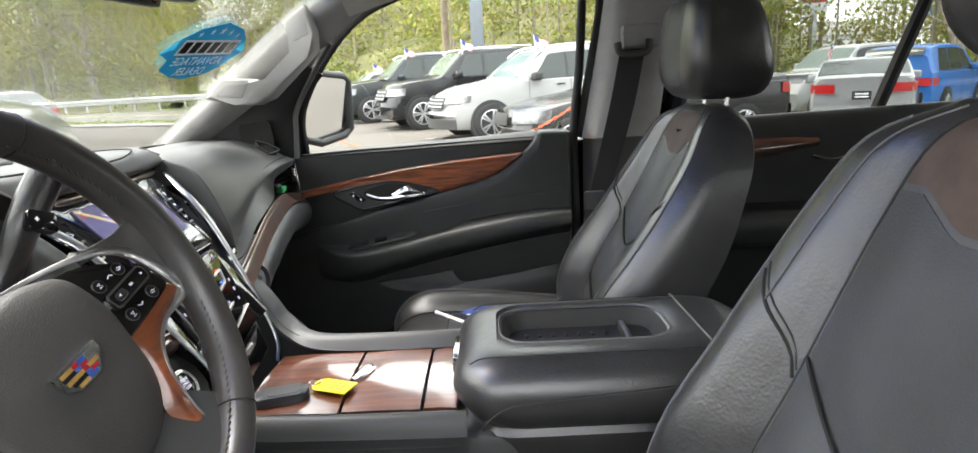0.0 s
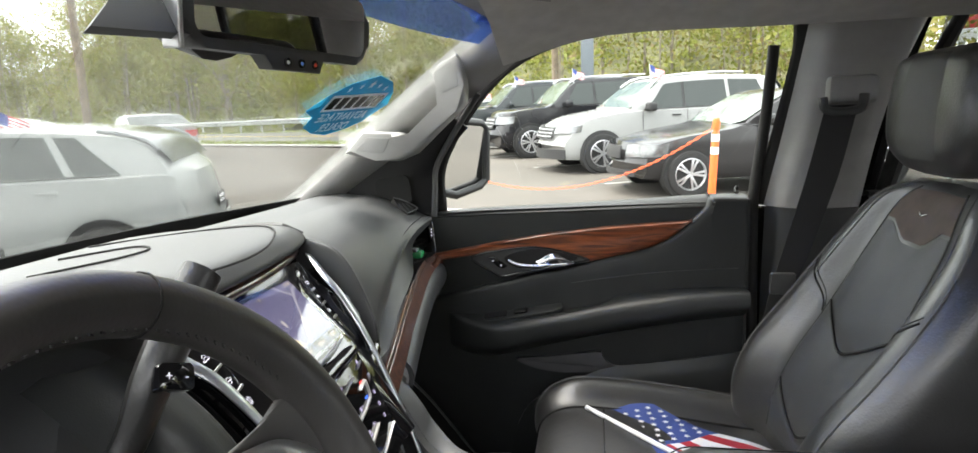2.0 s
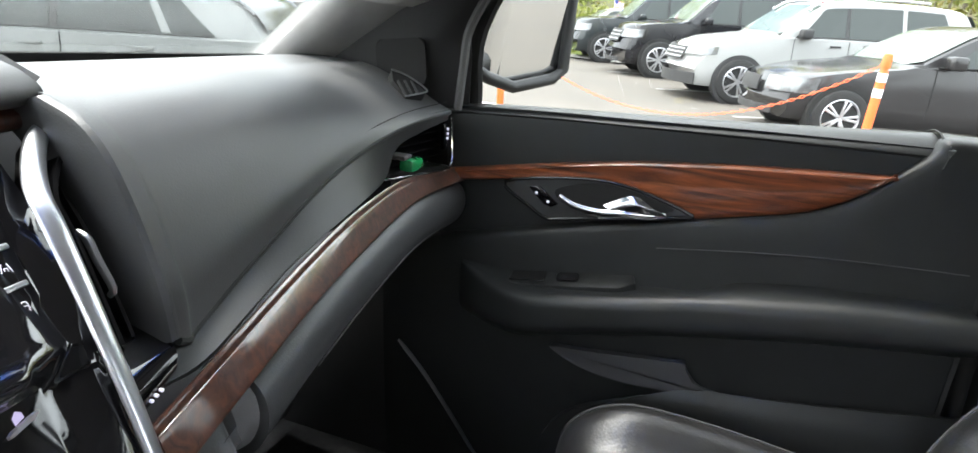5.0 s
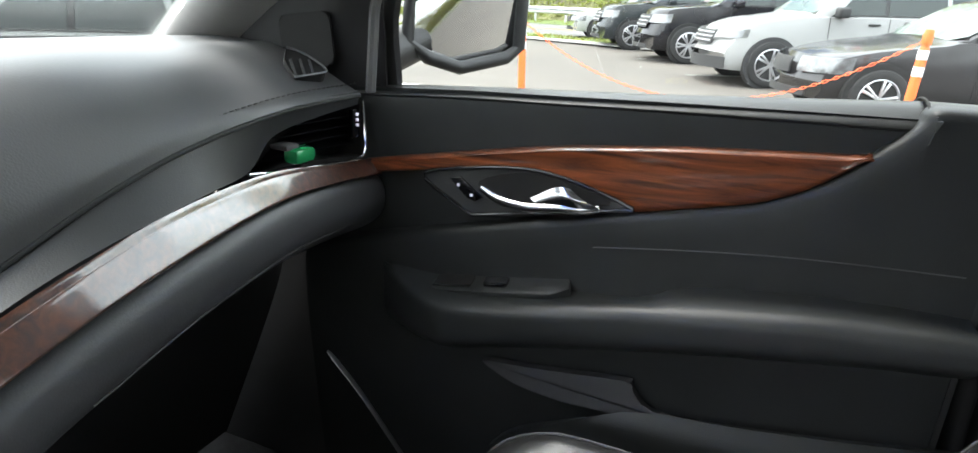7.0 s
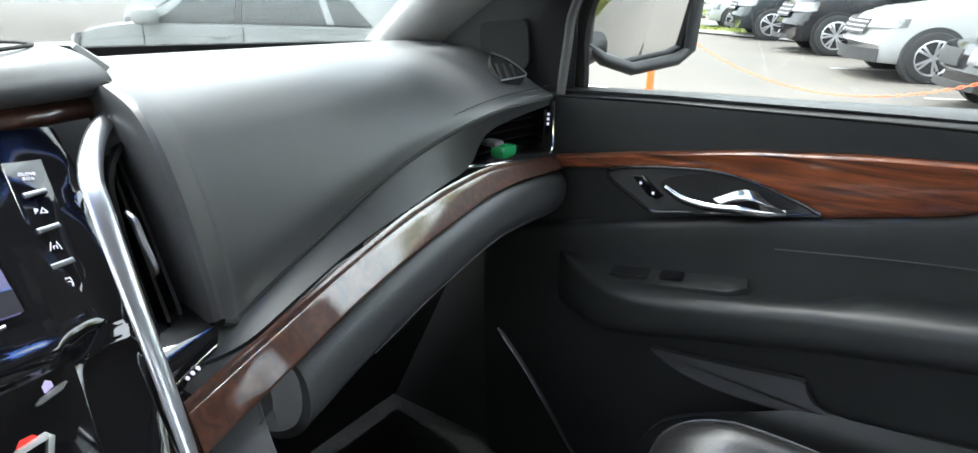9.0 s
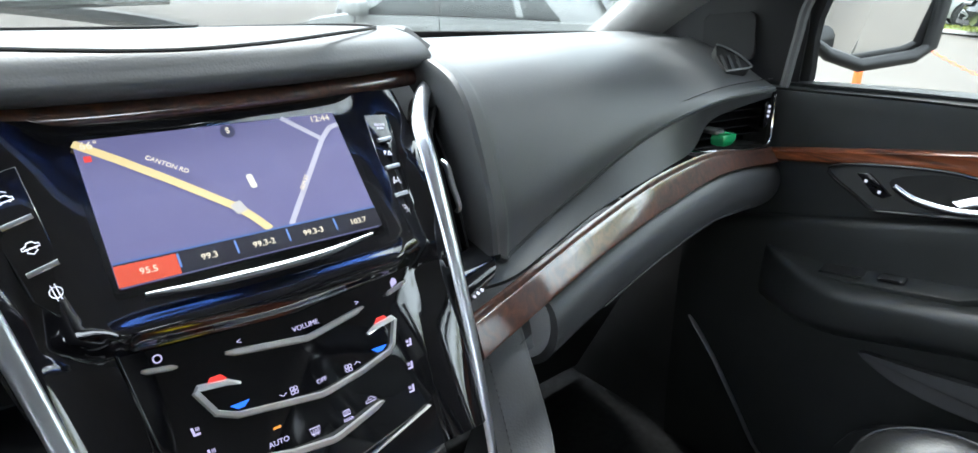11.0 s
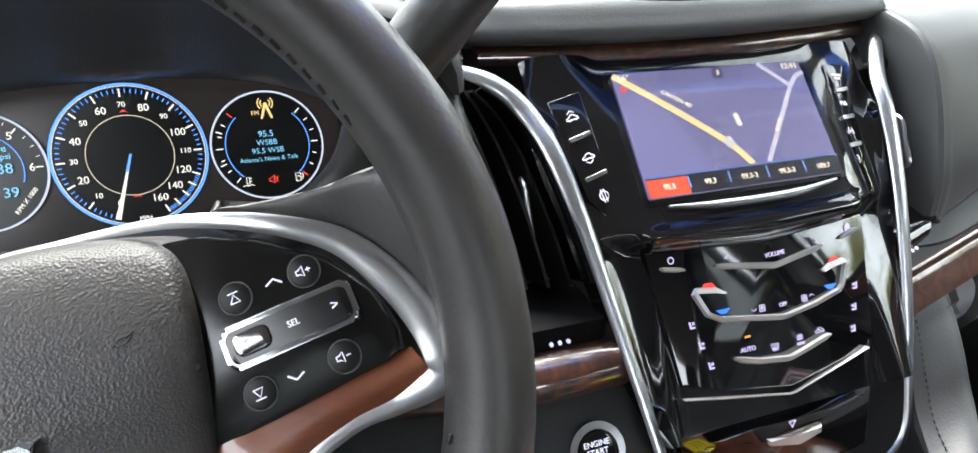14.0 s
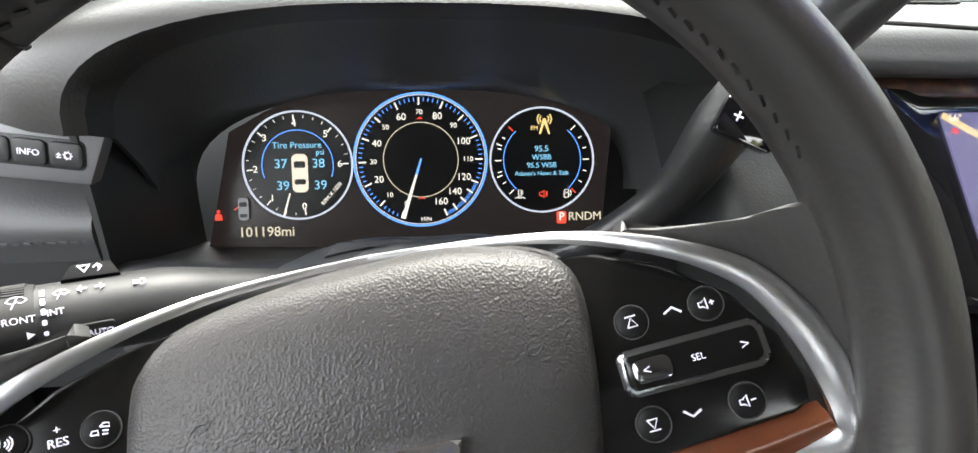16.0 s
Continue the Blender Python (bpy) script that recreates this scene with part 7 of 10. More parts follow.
for a in range(0, 360, 6):
    if not -45 < (a + 180) % 360 - 180 < 45:
        c_, s_ = math.cos(radians(a)), math.sin(radians(a))
        part("rib", tube_bm([st_[4] + sdir * x + (snrm * c_ + sup * s_) * 0.0174 for x in (-0.043, -0.005)], 0.0006, 4), RUBBER, tw)
slab("wash_tab", [(-0.010, 0), (0.012, 0), (0.009, 0.008), (-0.006, 0.008)], on_stalk(0.0174, 62) @ pose(0, 0.001, 0.001, 25, 0, 0), 0.003, COLM, stalk, "washer tab", bevel=0.0008)
text("marking", "\u25bd\u2191", 0.0055, on_stalk(0.0174, 62) @ pose(0, 0.001, 0.001, 25, 0, 0) @ pose(0.001, 0.004, 0.0004), WHITE_INK, stalk)

# ---- centre console ----
con = thing("centre_console", "low console with walnut lids and padded black sides", "console")
CY = 0.010
for x0, x1 in ((-0.345, -0.214), (-0.209, -0.104), (-0.099, -0.055)):
    patch("wood_lid", [[(x0, CY - 0.093, 1.008), (x0, CY, 1.014), (x0, CY + 0.093, 1.010)], [((x0 + x1) / 2, CY - 0.094, 1.009), ((x0 + x1) / 2, CY, 1.015), ((x0 + x1) / 2, CY + 0.095, 1.011)], [(x1, CY - 0.095, 1.008), (x1, CY, 1.014), (x1, CY + 0.096, 1.010)]], WOODL, con, "glossy walnut cup holder lid", thick=0.008)
EMB = basis((-0.198, 0.020, 1.0175), (0.3, 1, 0), (-1, 0.3, 0))
cb = slab("lid_badge", [(-0.022, 0.010), (0.022, 0.010), (0.027, 0.0), (0.014, -0.012), (-0.014, -0.012), (-0.027, 0.0)], EMB, 0.004, CHROME, con, "chrome lid badge", bevel=0.001)
slab("inset", [(-0.017, 0.006), (0.017, 0.006), (0.020, 0.0), (0.010, -0.008), (-0.010, -0.008), (-0.020, 0.0)], EMB @ pose(0, 0, 0.0006), 0.001, mat("pale_enamel", (0.6, 0.62, 0.66), 0.3, var=0), cb)
patch("side_near", [[(-0.42, -0.100, 1.03), (-0.33, -0.098, 1.016), (-0.2, -0.094, 1.010), (-0.04, -0.094, 1.008)], [(-0.43, -0.125, 1.04), (-0.33, -0.118, 1.027), (-0.2, -0.118, 1.022), (-0.04, -0.118, 1.020)], [(-0.43, -0.140, 1.02), (-0.33, -0.135, 1.005), (-0.2, -0.135, 1.000), (-0.04, -0.135, 0.998)], [(-0.43, -0.145, 0.98), (-0.33, -0.138, 0.96), (-0.2, -0.138, 0.955), (-0.04, -0.138, 0.95)], [(-0.43, -0.15, 0.6), (-0.33, -0.15, 0.6), (-0.2, -0.15, 0.6), (-0.04, -0.15, 0.6)]], DOORM, con, "padded black console side", thick=0.008)
tube("side_seam", [(-0.40, -0.1375, 1.000), (-0.33, -0.1355, 0.992), (-0.2, -0.1365, 0.985), (-0.05, -0.1365, 0.983)], 0.0015, DARK, con, smooth_n=4, seg=5)
# far border that sweeps up to the dash
SF = (
    ((-0.414, 0.145, 1.122), (-0.394, 0.141, 1.096), (-0.376, 0.138, 1.068), (-0.352, 0.131, 1.040), (-0.30, 0.112, 1.018), (-0.20, 0.106, 1.012), (-0.04, 0.106, 1.012)),
    ((-0.417, 0.172, 1.126), (-0.393, 0.165, 1.102), (-0.374, 0.162, 1.077), (-0.352, 0.157, 1.048), (-0.30, 0.127, 1.031), (-0.20, 0.122, 1.029), (-0.04, 0.122, 1.029)),
    ((-0.420, 0.198, 1.127), (-0.393, 0.187, 1.106), (-0.374, 0.183, 1.083), (-0.352, 0.178, 1.053), (-0.30, 0.142, 1.034), (-0.20, 0.134, 1.031), (-0.04, 0.134, 1.031)),
    ((-0.422, 0.203, 1.122), (-0.395, 0.192, 1.101), (-0.376, 0.188, 1.078), (-0.354, 0.183, 1.048), (-0.302, 0.156, 1.022), (-0.20, 0.150, 1.018), (-0.04, 0.150, 1.018)),
    ((-0.440, 0.206, 1.08), (-0.410, 0.195, 1.05), (-0.385, 0.191, 1.02), (-0.362, 0.186, 0.99), (-0.305, 0.164, 0.96), (-0.20, 0.158, 0.96), (-0.04, 0.158, 0.96)),
    ((-0.60, 0.22, 0.60), (-0.47, 0.21, 0.60), (-0.40, 0.20, 0.60), (-0.37, 0.19, 0.60), (-0.31, 0.17, 0.60), (-0.20, 0.165, 0.60), (-0.04, 0.165, 0.60)))
SIDEM = mat("console_vinyl", (0.048, 0.049, 0.050), 0.5, var=0.12, vscale=8, bump=0.25, bscale=620, bdist=0.0005, kind="voronoi")
patch("side_far", SF, SIDEM, con, "padded border sweeping up to the dash", thick=-0.008)
bm = bmesh.new()
st = resample(cr([Vector(p) + Vector((0.003, 0.010, 0.004)) for p in SF[0][:5]], 8), 64)
for a, b in zip(st[0::2], st[1::2]):
    tube_bm([a, b], 0.0008, 4, bm=bm)
part("stitching", bm, RTHREAD, con, "dark thread along the border")
box("core", (-0.36, -0.13, 0.6), (0.36, 0.15, 0.99), PLASTIC, con, bevel=0.01)

# armrest box with a tray
arm = thing("armrest", "black leather armrest lid with a recessed rubber tray", "armrest")
TX0, TX1, TY0, TY1 = 0.010, 0.246, -0.038, 0.088
def rr3(x0, x1, y0, y1, r, z, n=6):
    return [Vector((x, y, z)) for x, y in rrect(x1 - x0, y1 - y0, r, n, (x0 + x1) / 2, (y0 + y1) / 2)]


LX0, LX1, LY0, LY1 = -0.058, 0.385, -0.134, 0.148
rings = [rr3(TX0, TX1, TY0, TY1, 0.042, 1.072), rr3(TX0 - 0.008, TX1 + 0.008, TY0 - 0.008, TY1 + 0.008, 0.048, 1.0765), rr3(LX0 + 0.060, LX1 - 0.06, LY0 + 0.058, LY1 - 0.050, 0.04, 1.0805), rr3(LX0 + 0.042, LX1 - 0.05, LY0 + 0.043, LY1 - 0.037, 0.045, 1.0785), rr3(LX0 + 0.022, LX1 - 0.03, LY0 + 0.022, LY1 - 0.020, 0.05, 1.071), rr3(LX0 + 0.007, LX1 - 0.01, LY0 + 0.008, LY1 - 0.008, 0.055, 1.058), rr3(LX0, LX1, LY0, LY1, 0.06, 1.040), rr3(LX0 + 0.006, LX1, LY0, LY1, 0.06, 1.022), rr3(LX0 + 0.020, LX1, LY0 + 0.002, LY1 - 0.002, 0.06, 1.004), rr3(LX0 + 0.032, LX1, LY0 + 0.008, LY1 - 0.008, 0.06, 0.996)]
bm = bmesh.new()
lattice(bm, rings, close_v=True)
lid = part("lid", bm, LEATHER, arm, "padded leather lid")
bm = bmesh.new()
V = lattice(bm, [rr3(TX0, TX1, TY0, TY1, 0.042, 1.072), rr3(TX0 + 0.004, TX1 - 0.004, TY0 + 0.004, TY1 - 0.004, 0.038, 1.066), rr3(TX0 + 0.010, TX1 - 0.012, TY0 + 0.008, TY1 - 0.008, 0.030, 1.046), rr3(TX0 + 0.03, TX1 - 0.03, TY0 + 0.025, TY1 - 0.025, 0.02, 1.044)], close_v=True)
bm.faces.new(V[-1])
tray = part("tray", bm, RUBBER, arm, "recessed dark rubber tray")
tube("tray_lip", rr3(TX0 - 0.004, TX1 + 0.004, TY0 - 0.004, TY1 + 0.004, 0.045, 1.0752), 0.0022, GREYDK, tray, "grey lip round the tray", closed=True, seg=6)
for i in range(7):
    for j in range(3):
        box("rib", (0.045 + 0.020 * i, -0.012 + 0.030 * j, 1.044), (0.051 + 0.020 * i, 0.000 + 0.030 * j, 1.047), RUBBER, tray, bevel=0.001)
box("divider", (0.188, -0.022, 1.044), (0.198, 0.070, 1.060), PLASTIC, tray, bevel=0.004)
slab("clear_clip", rrect(0.03, 0.045, 0.006), basis((0.034, 0.000, 1.0490), (1, 0, 0), (0, 1, 0)), 0.003, SATIN, tray, bevel=0.001)
bm = bmesh.new()
lattice(bm, [rr3(LX0 + 0.036, LX1, LY0 + 0.010, LY1 - 0.006, 0.05, 0.999), rr3(LX0 + 0.030, LX1, LY0 + 0.002, LY1 + 0.002, 0.05, 0.988), rr3(LX0 + 0.04, LX1, LY0 + 0.004, LY1, 0.05, 0.955), rr3(LX0 + 0.05, LX1, LY0 + 0.01, LY1, 0.05, 0.94), rr3(LX0 + 0.05, LX1, LY0 + 0.012, LY1, 0.05, 0.60)], close_v=True)
part("bin", bm, LEATHER, arm, "leather-sided bin under the lid")
tube("seam", [(LX0 + 0.024, LY0 + 0.045, 1.0705), (LX0 + 0.045, LY0 + 0.043, 1.0788), (0.05, LY0 + 0.043, 1.0790), (0.15, LY0 + 0.043, 1.0790), (0.28, LY0 + 0.043, 1.0790)], 0.0010, DARK, lid, seg=5, smooth_n=5)
tube("seam", [(LX0 + 0.024, LY1 - 0.040, 1.0715), (LX0 + 0.045, LY1 - 0.037, 1.0788), (0.05, LY1 - 0.037, 1.0790), (0.15, LY1 - 0.037, 1.0790), (0.28, LY1 - 0.037, 1.0790)], 0.0010, DARK, lid, seg=5, smooth_n=5)
tube("welt", [(-0.020, LY0 + 0.003, 1.000), (-0.012, LY0 + 0.0005, 1.013), (0.012, LY0, 1.029), (0.06, LY0, 1.037), (0.14, LY0, 1.043), (0.24, LY0 + 0.0012, 1.049), (0.34, LY0 + 0.0012, 1.051)], 0.0014, LEATHER, lid, "raised welt along the lid side", seg=6, smooth_n=5)
tube("welt", [(0.283, LY1 - 0.009, 1.058), (0.283, LY1 - 0.022, 1.072), (0.283, LY1 - 0.040, 1.0795), (0.284, 0.03, 1.0805), (0.285, -0.05, 1.0805), (0.286, LY0 + 0.042, 1.0790), (0.287, LY0 + 0.022, 1.0715), (0.288, LY0 + 0.008, 1.058)], 0.0022, LEATHER, lid, "raised welt across the lid", seg=6, smooth_n=5)
box("latch", (-0.062, -0.02, 1.024), (-0.050, 0.06, 1.050), CHROME, arm, "chrome front latch", bevel=0.003)

# ---- seats ----
def seat(name, yc, label, steep=0.165, head_back=0.0):
    st0 = thing(name, label, "car seat", group="front seats")
    # backrest front line: middle of the cushion, from the base up
    up = lambda x, z: x - steep * (z - 0.90)  # stands a little steeper
    # levels from the base up: x, z, half width, bolster, depth
    LV = ((0.150, 0.90, 0.230, 0.050, 0.17), (0.178, 0.98, 0.240, 0.062, 0.165), (0.225, 1.06, 0.246, 0.060, 0.155), (0.285, 1.14, 0.246, 0.048, 0.145), (0.340, 1.22, 0.240, 0.034, 0.13), (0.390, 1.297, 0.222, 0.022, 0.115), (0.428, 1.358, 0.182, 0.014, 0.09), (0.464, 1.390, 0.11, 0.0, 0.04))
    lv = list(zip(cr([(up(a[0], a[1]), a[2], a[1]) for a in LV], 5), cr([(a[3], a[4], 0) for a in LV], 5)))
    N = len(lv)

    def S(u, k):
        """Front of the backrest: u -1..1 across, k 0..1 up."""
        f = max(0.0, min(1.0, k)) * (N - 1)
        i = min(int(f), N - 2)
        p, q = lv[i][0].lerp(lv[i + 1][0], f - i), lv[i][1].lerp(lv[i + 1][1], f - i)
        a = abs(u)
        e = 0.0 if a < 0.47 else math.sin(min(1.0, (a - 0.47) / 0.27) * math.pi / 2) ** 2
        rnd = 0.0 if a < 0.78 else 1 - math.sqrt(max(0.0, 1 - ((a - 0.78) / 0.22) ** 2))
        return Vector((p.x - q.x * e + rnd * (0.045 + q.x * 0.7) * min(1.0, q.y / 0.10) + 0.004 * math.cos(min(1, a / 0.45) * math.pi), yc + u * p.y, p.z))

    us = [math.sin((-1 + i / 18) * math.pi / 2) for i in range(37)]
    rows = []
    for k in range(-4, N):
        f = max(0, k) / (N - 1)
        dz = Vector((-0.012 * min(0, k) * -1, 0, 0.03 * min(0, k)))
        fr = [S(u, f) + dz for u in us]
        xb = lv[max(0, k)][0].x + lv[max(0, k)][1].y
        bk = [Vector((xb - 0.035 * abs(u) ** 3, yc + (fr[-1].y - yc) * u * 0.98, fr[18].z)) for u in us[::-1]]
        rows.append(fr + bk)
    bm = bmesh.new()
    V = lattice(bm, rows, close_v=True)
    bm.faces.new(V[-1])
    bm.faces.new(V[0][::-1])
    br = part("backrest", bm, LEATHER, st0, "bolstered black leather backrest")

    def panel(nm, material, u0, u1, lo, hi, lift=0.003, lab="", n=12):
        rr = []
        for j in range(n + 1):
            row = []
            for i in range(17):
                u = u0 + (u1 - u0) * i / 16
                k = lo(u) + (hi(u) - lo(u)) * j / n
                edge = min(i, 16 - i, 4) / 4 * min(j, n - j, 2) / 2
                row.append(S(u, k) + Vector((-0.80, 0, 0.55)) * (0.0008 + lift * min(1, edge)))
            rr.append(row)
        return part(nm, shell(rr, 0.002), material, br, lab)

    ui = 0.47
    vee = lambda b: (lambda u: b + 0.13 * (math.sqrt((u / ui) ** 2 + 0.06) - 0.245))
    panel("insert", LEATHER_IN, -ui, ui, lambda u: 0.02, vee(0.085), 0.003, "perforated lower insert")
    panel("insert", LEATHER_IN, -ui, ui, vee(0.10), vee(0.36), 0.005, "perforated insert")
    panel("insert", LEATHER_IN, -ui, ui, vee(0.375), lambda u: 0.70 + 0.06 * min(1, 2.2 * max(0, abs(u) / ui - 0.3)), 0.006, "perforated upper insert")
    panel("patch", SUEDE, -ui, ui, lambda u: 0.712 + 0.06 * min(1, 2.2 * max(0, abs(u) / ui - 0.3)), lambda u: 0.93, 0.003, "brown-grey shoulder patch")
    for b in (0.0925, 0.3675):
        tube("seam", [S(u, vee(b)(u)) + Vector((-0.002, 0, 0.001)) for u in [ui * (-1 + i / 10) for i in range(21)]], 0.0024, DARK, br, seg=6)
    for s in (-1, 1):
        tube("seam", [S(s * 0.485, k) + Vector((0.001, 0, 0.0)) for k in [i / 24 * 0.93 + 0.02 for i in range(25)]], 0.0024, DARK, br, seg=6)
        for o, r, m in ((0.0, 0.0020, DARK), (0.014, 0.0012, THREADK)):
            tube("bolster_fold", [S(s * (0.50 + 0.32 * t), 0.43 + o + 0.15 * t ** 0.7) + Vector((0.0, 0, 0.0)) for t in [i / 10 for i in range(11)]], r, m, br, seg=6)
        tube("piping", [S(s * 0.86, k) + Vector((-0.0008, 0, 0.0)) for k in [i / 24 * 0.90 + 0.03 for i in range(25)]], 0.0022, THREAD, br, seg=6)
        tube("seam", [S(s * 0.70, k) + Vector((0.0, 0, 0.0)) for k in [i / 24 * 0.44 + 0.54 for i in range(25)]], 0.0014, THREAD, br, seg=5)
    e = S(0, 0.80) + Vector((-0.006, 0, 0.004))
    EMm = basis(e, (0, 1, 0), Vector((0.55, 0, 0.80)))
    slab("emblem", [(-0.014, 0.003), (-0.002, -0.003), (0.002, -0.003), (0.014, 0.003), (0.010, 0.0035), (0.0, -0.0005), (-0.010, 0.0035)], EMm, 0.002, CHROME, br, "small silver wing emblem")
    # cushion
    CP = [(-0.285, 0.80), (-0.300, 0.86), (-0.280, 0.905), (-0.22, 0.925), (-0.10, 0.918), (0.03, 0.900), (0.15, 0.885), (0.24, 0.88)]
    CW = [0.20, 0.215, 0.225, 0.235, 0.245, 0.25, 0.25, 0.24]
    cp, cw = cr([(x, 0, z) for x, z in CP], 4), [v.x for v in cr([(a, 0, 0) for a in CW], 4)]

    def Cs(u, i):
        a = abs(u)
        e = 0.0 if a < 0.5 else math.sin(min(1.0, (a - 0.5) / 0.3) * math.pi / 2) ** 2
        rnd = 0.0 if a < 0.8 else ((a - 0.8) / 0.2) ** 2.2
        d = (cp[min(i + 1, len(cp) - 1)] - cp[max(i - 1, 0)]).normalized()
        n = Vector((-d.z, 0, d.x))
        g = min(1.0, i / 12)
        return Vector((cp[i].x, yc + u * cw[i], cp[i].z)) + n * (0.035 * e * g - rnd * 0.06)

    rows = [[Cs(u, i) for u in us] + [Vector((min(cp[i].x + 0.03, 0.24), yc + 0.23, 0.76)), Vector((min(cp[i].x + 0.03, 0.24), yc - 0.23, 0.76))] for i in range(len(cp))]
    bm = bmesh.new()
    V = lattice(bm, rows, close_v=True)
    bm.faces.new(V[-1])
    bm.faces.new(V[0][::-1])
    cu = part("cushion", bm, LEATHER, st0, "wide black leather seat cushion")
    rr = [[Cs(-0.5 + i / 16, j) + Vector((0, 0, 0.0015 + 0.004 * min(1, min(i, 16 - i) / 3))) for i in range(17)] for j in range(14, len(cp))]
    part("insert", shell(rr, 0.002), LEATHER, cu, "perforated cushion insert")
    for s in (-1, 1):
        tube("seam", [Cs(s * 0.52, j) + Vector((-0.001, 0, 0.002)) for j in range(2, len(cp))], 0.002, DARK, cu, seg=6)
        tube("seam", [Cs(s * 0.84, j) + Vector((-0.001, 0, 0.001)) for j in range(2, len(cp))], 0.0016, THREAD, cu, seg=6)
    tube("seam", [Cs(-0.5 + i / 16, 14) + Vector((-0.001, 0, 0.003)) for i in range(17)], 0.002, DARK, cu, seg=6)
    box("base", (-0.2, yc - 0.22, 0.56), (0.30, yc + 0.22, 0.78), PLASTIC, st0, bevel=0.02)
    box("side_trim", (-0.2, yc - 0.255, 0.72), (0.35, yc - 0.235, 0.84), PLASTIC, st0, bevel=0.008)
    # headrest on two posts
    hy = yc + (0.02 if yc > 0 else 0)
    hx = lambda x, z: up(x, z) + head_back
    for s in (-1, 1):
        tube("post", [(hx(x, z), hy + s * 0.065, z) for x, z in ((0.485, 1.33), (0.497, 1.38), (0.510, 1.44))], 0.0055, CHROME, st0, "chrome headrest post")
        tube("post_sleeve", [(hx(0.493, 1.368), hy + s * 0.065, 1.368), (hx(0.496, 1.382), hy + s * 0.065, 1.382)], 0.011, PLASTIC, st0)
    HR = []
    prof = [(0.440, 1.376, 0.05), (0.425, 1.390, 0.10), (0.416, 1.43, 0.136), (0.424, 1.49, 0.142), (0.440, 1.55, 0.139), (0.456, 1.594, 0.132), (0.480, 1.610, 0.112)]
    pb = [(0.53, 1.372, 0.05), (0.565, 1.385, 0.10), (0.582, 1.43, 0.134), (0.584, 1.49, 0.138), (0.580, 1.55, 0.135), (0.566, 1.592, 0.128), (0.545, 1.610, 0.108)]
    hz = lambda z: 1.403 + (z - 1.376) * 0.85
    pf, pk2 = cr([(hx(x, z), hz(z), w) for x, z, w in prof], 4), cr([(hx(x, z), hz(z), w) for x, z, w in pb], 4)
    for a, b in zip(pf, pk2):
        ring = []
        for i in range(28):
            t = i * math.tau / 28
            c, s = math.cos(t), math.sin(t)
            cx = (a.x + b.x) / 2
            x = cx - (b.x - a.x) / 2 * math.copysign(abs(c) ** 0.38, c)
            y = hy + a.z * math.copysign(abs(s) ** 0.38, s)
            z = a.y + (b.y - a.y) * (1 - c) / 2
            ring.append(Vector((x, y, z)))
        HR.append(ring)
    bm = bmesh.new()
    V = lattice(bm, HR, close_v=True)
    bm.faces.new(V[-1])
    bm.faces.new(V[0][::-1])
    hr = part("headrest", bm, LEATHER, st0, "black leather headrest with grey front panel")
    rows = [[Vector((a.x - 0.0015 + 0.020 * abs(t) ** 4, hy + a.z * 0.78 * t, a.y)) for t in [-1 + i / 6 for i in range(13)]] for a in pf[6:22]]
    part("front_panel", shell(rows, 0.003), mat("grey_leather", (0.075, 0.075, 0.072), 0.6, var=0.1, bump=0.4, bscale=500, bdist=0.0006, kind="voronoi") if "grey_leather" not in bpy.data.materials else bpy.data.materials["grey_leather"], hr, "dark grey panel on the headrest")
    return st0


passenger_seat = seat("passenger_seat", 0.455, "black leather front passenger seat with bolsters")
driver_seat = seat("driver_seat", -0.425, "black leather driver seat with bolsters", 0.27, 0.04)
passenger_seat.location = (0.055, 0, -0.03)
driver_seat.location = (0.062, 0, 0)

# second row: two bucket seats, seen in part
for yc in (0.44, -0.42):
    rs = thing("second_row_chair", "black leather second-row seat behind the front seats", "car seat", group="rear seats")
    patch("cushion", [[(0.86, yc + dy, 0.86 - 0.04 * abs(dy) / 0.24) for dy in (-0.25, -0.2, 0, 0.2, 0.25)], [(0.84, yc + dy, 0.92 + (0.02 if abs(dy) == 0.2 else 0) - (0.05 if abs(dy) == 0.25 else 0)) for dy in (-0.25, -0.2, 0, 0.2, 0.25)], [(0.95, yc + dy, 0.96 + (0.02 if abs(dy) == 0.2 else 0) - (0.05 if abs(dy) == 0.25 else 0)) for dy in (-0.25, -0.2, 0, 0.2, 0.25)], [(1.30, yc + dy, 0.93 + (0.02 if abs(dy) == 0.2 else 0) - (0.05 if abs(dy) == 0.25 else 0)) for dy in (-0.25, -0.2, 0, 0.2, 0.25)]], LEATHER, rs, thick=0.12)
    patch("backrest", [[(1.30, yc + dy, 0.90) for dy in (-0.24, 0, 0.24)], [(1.34, yc + dy, 1.1) for dy in (-0.24, 0, 0.24)], [(1.45, yc + dy, 1.35) for dy in (-0.22, 0, 0.22)]], LEATHER, rs, thick=-0.10)
    part("headrest", box_bm((1.44, yc - 0.12, 1.38), (1.54, yc + 0.12, 1.55), 0.04, seg=4), LEATHER, rs)

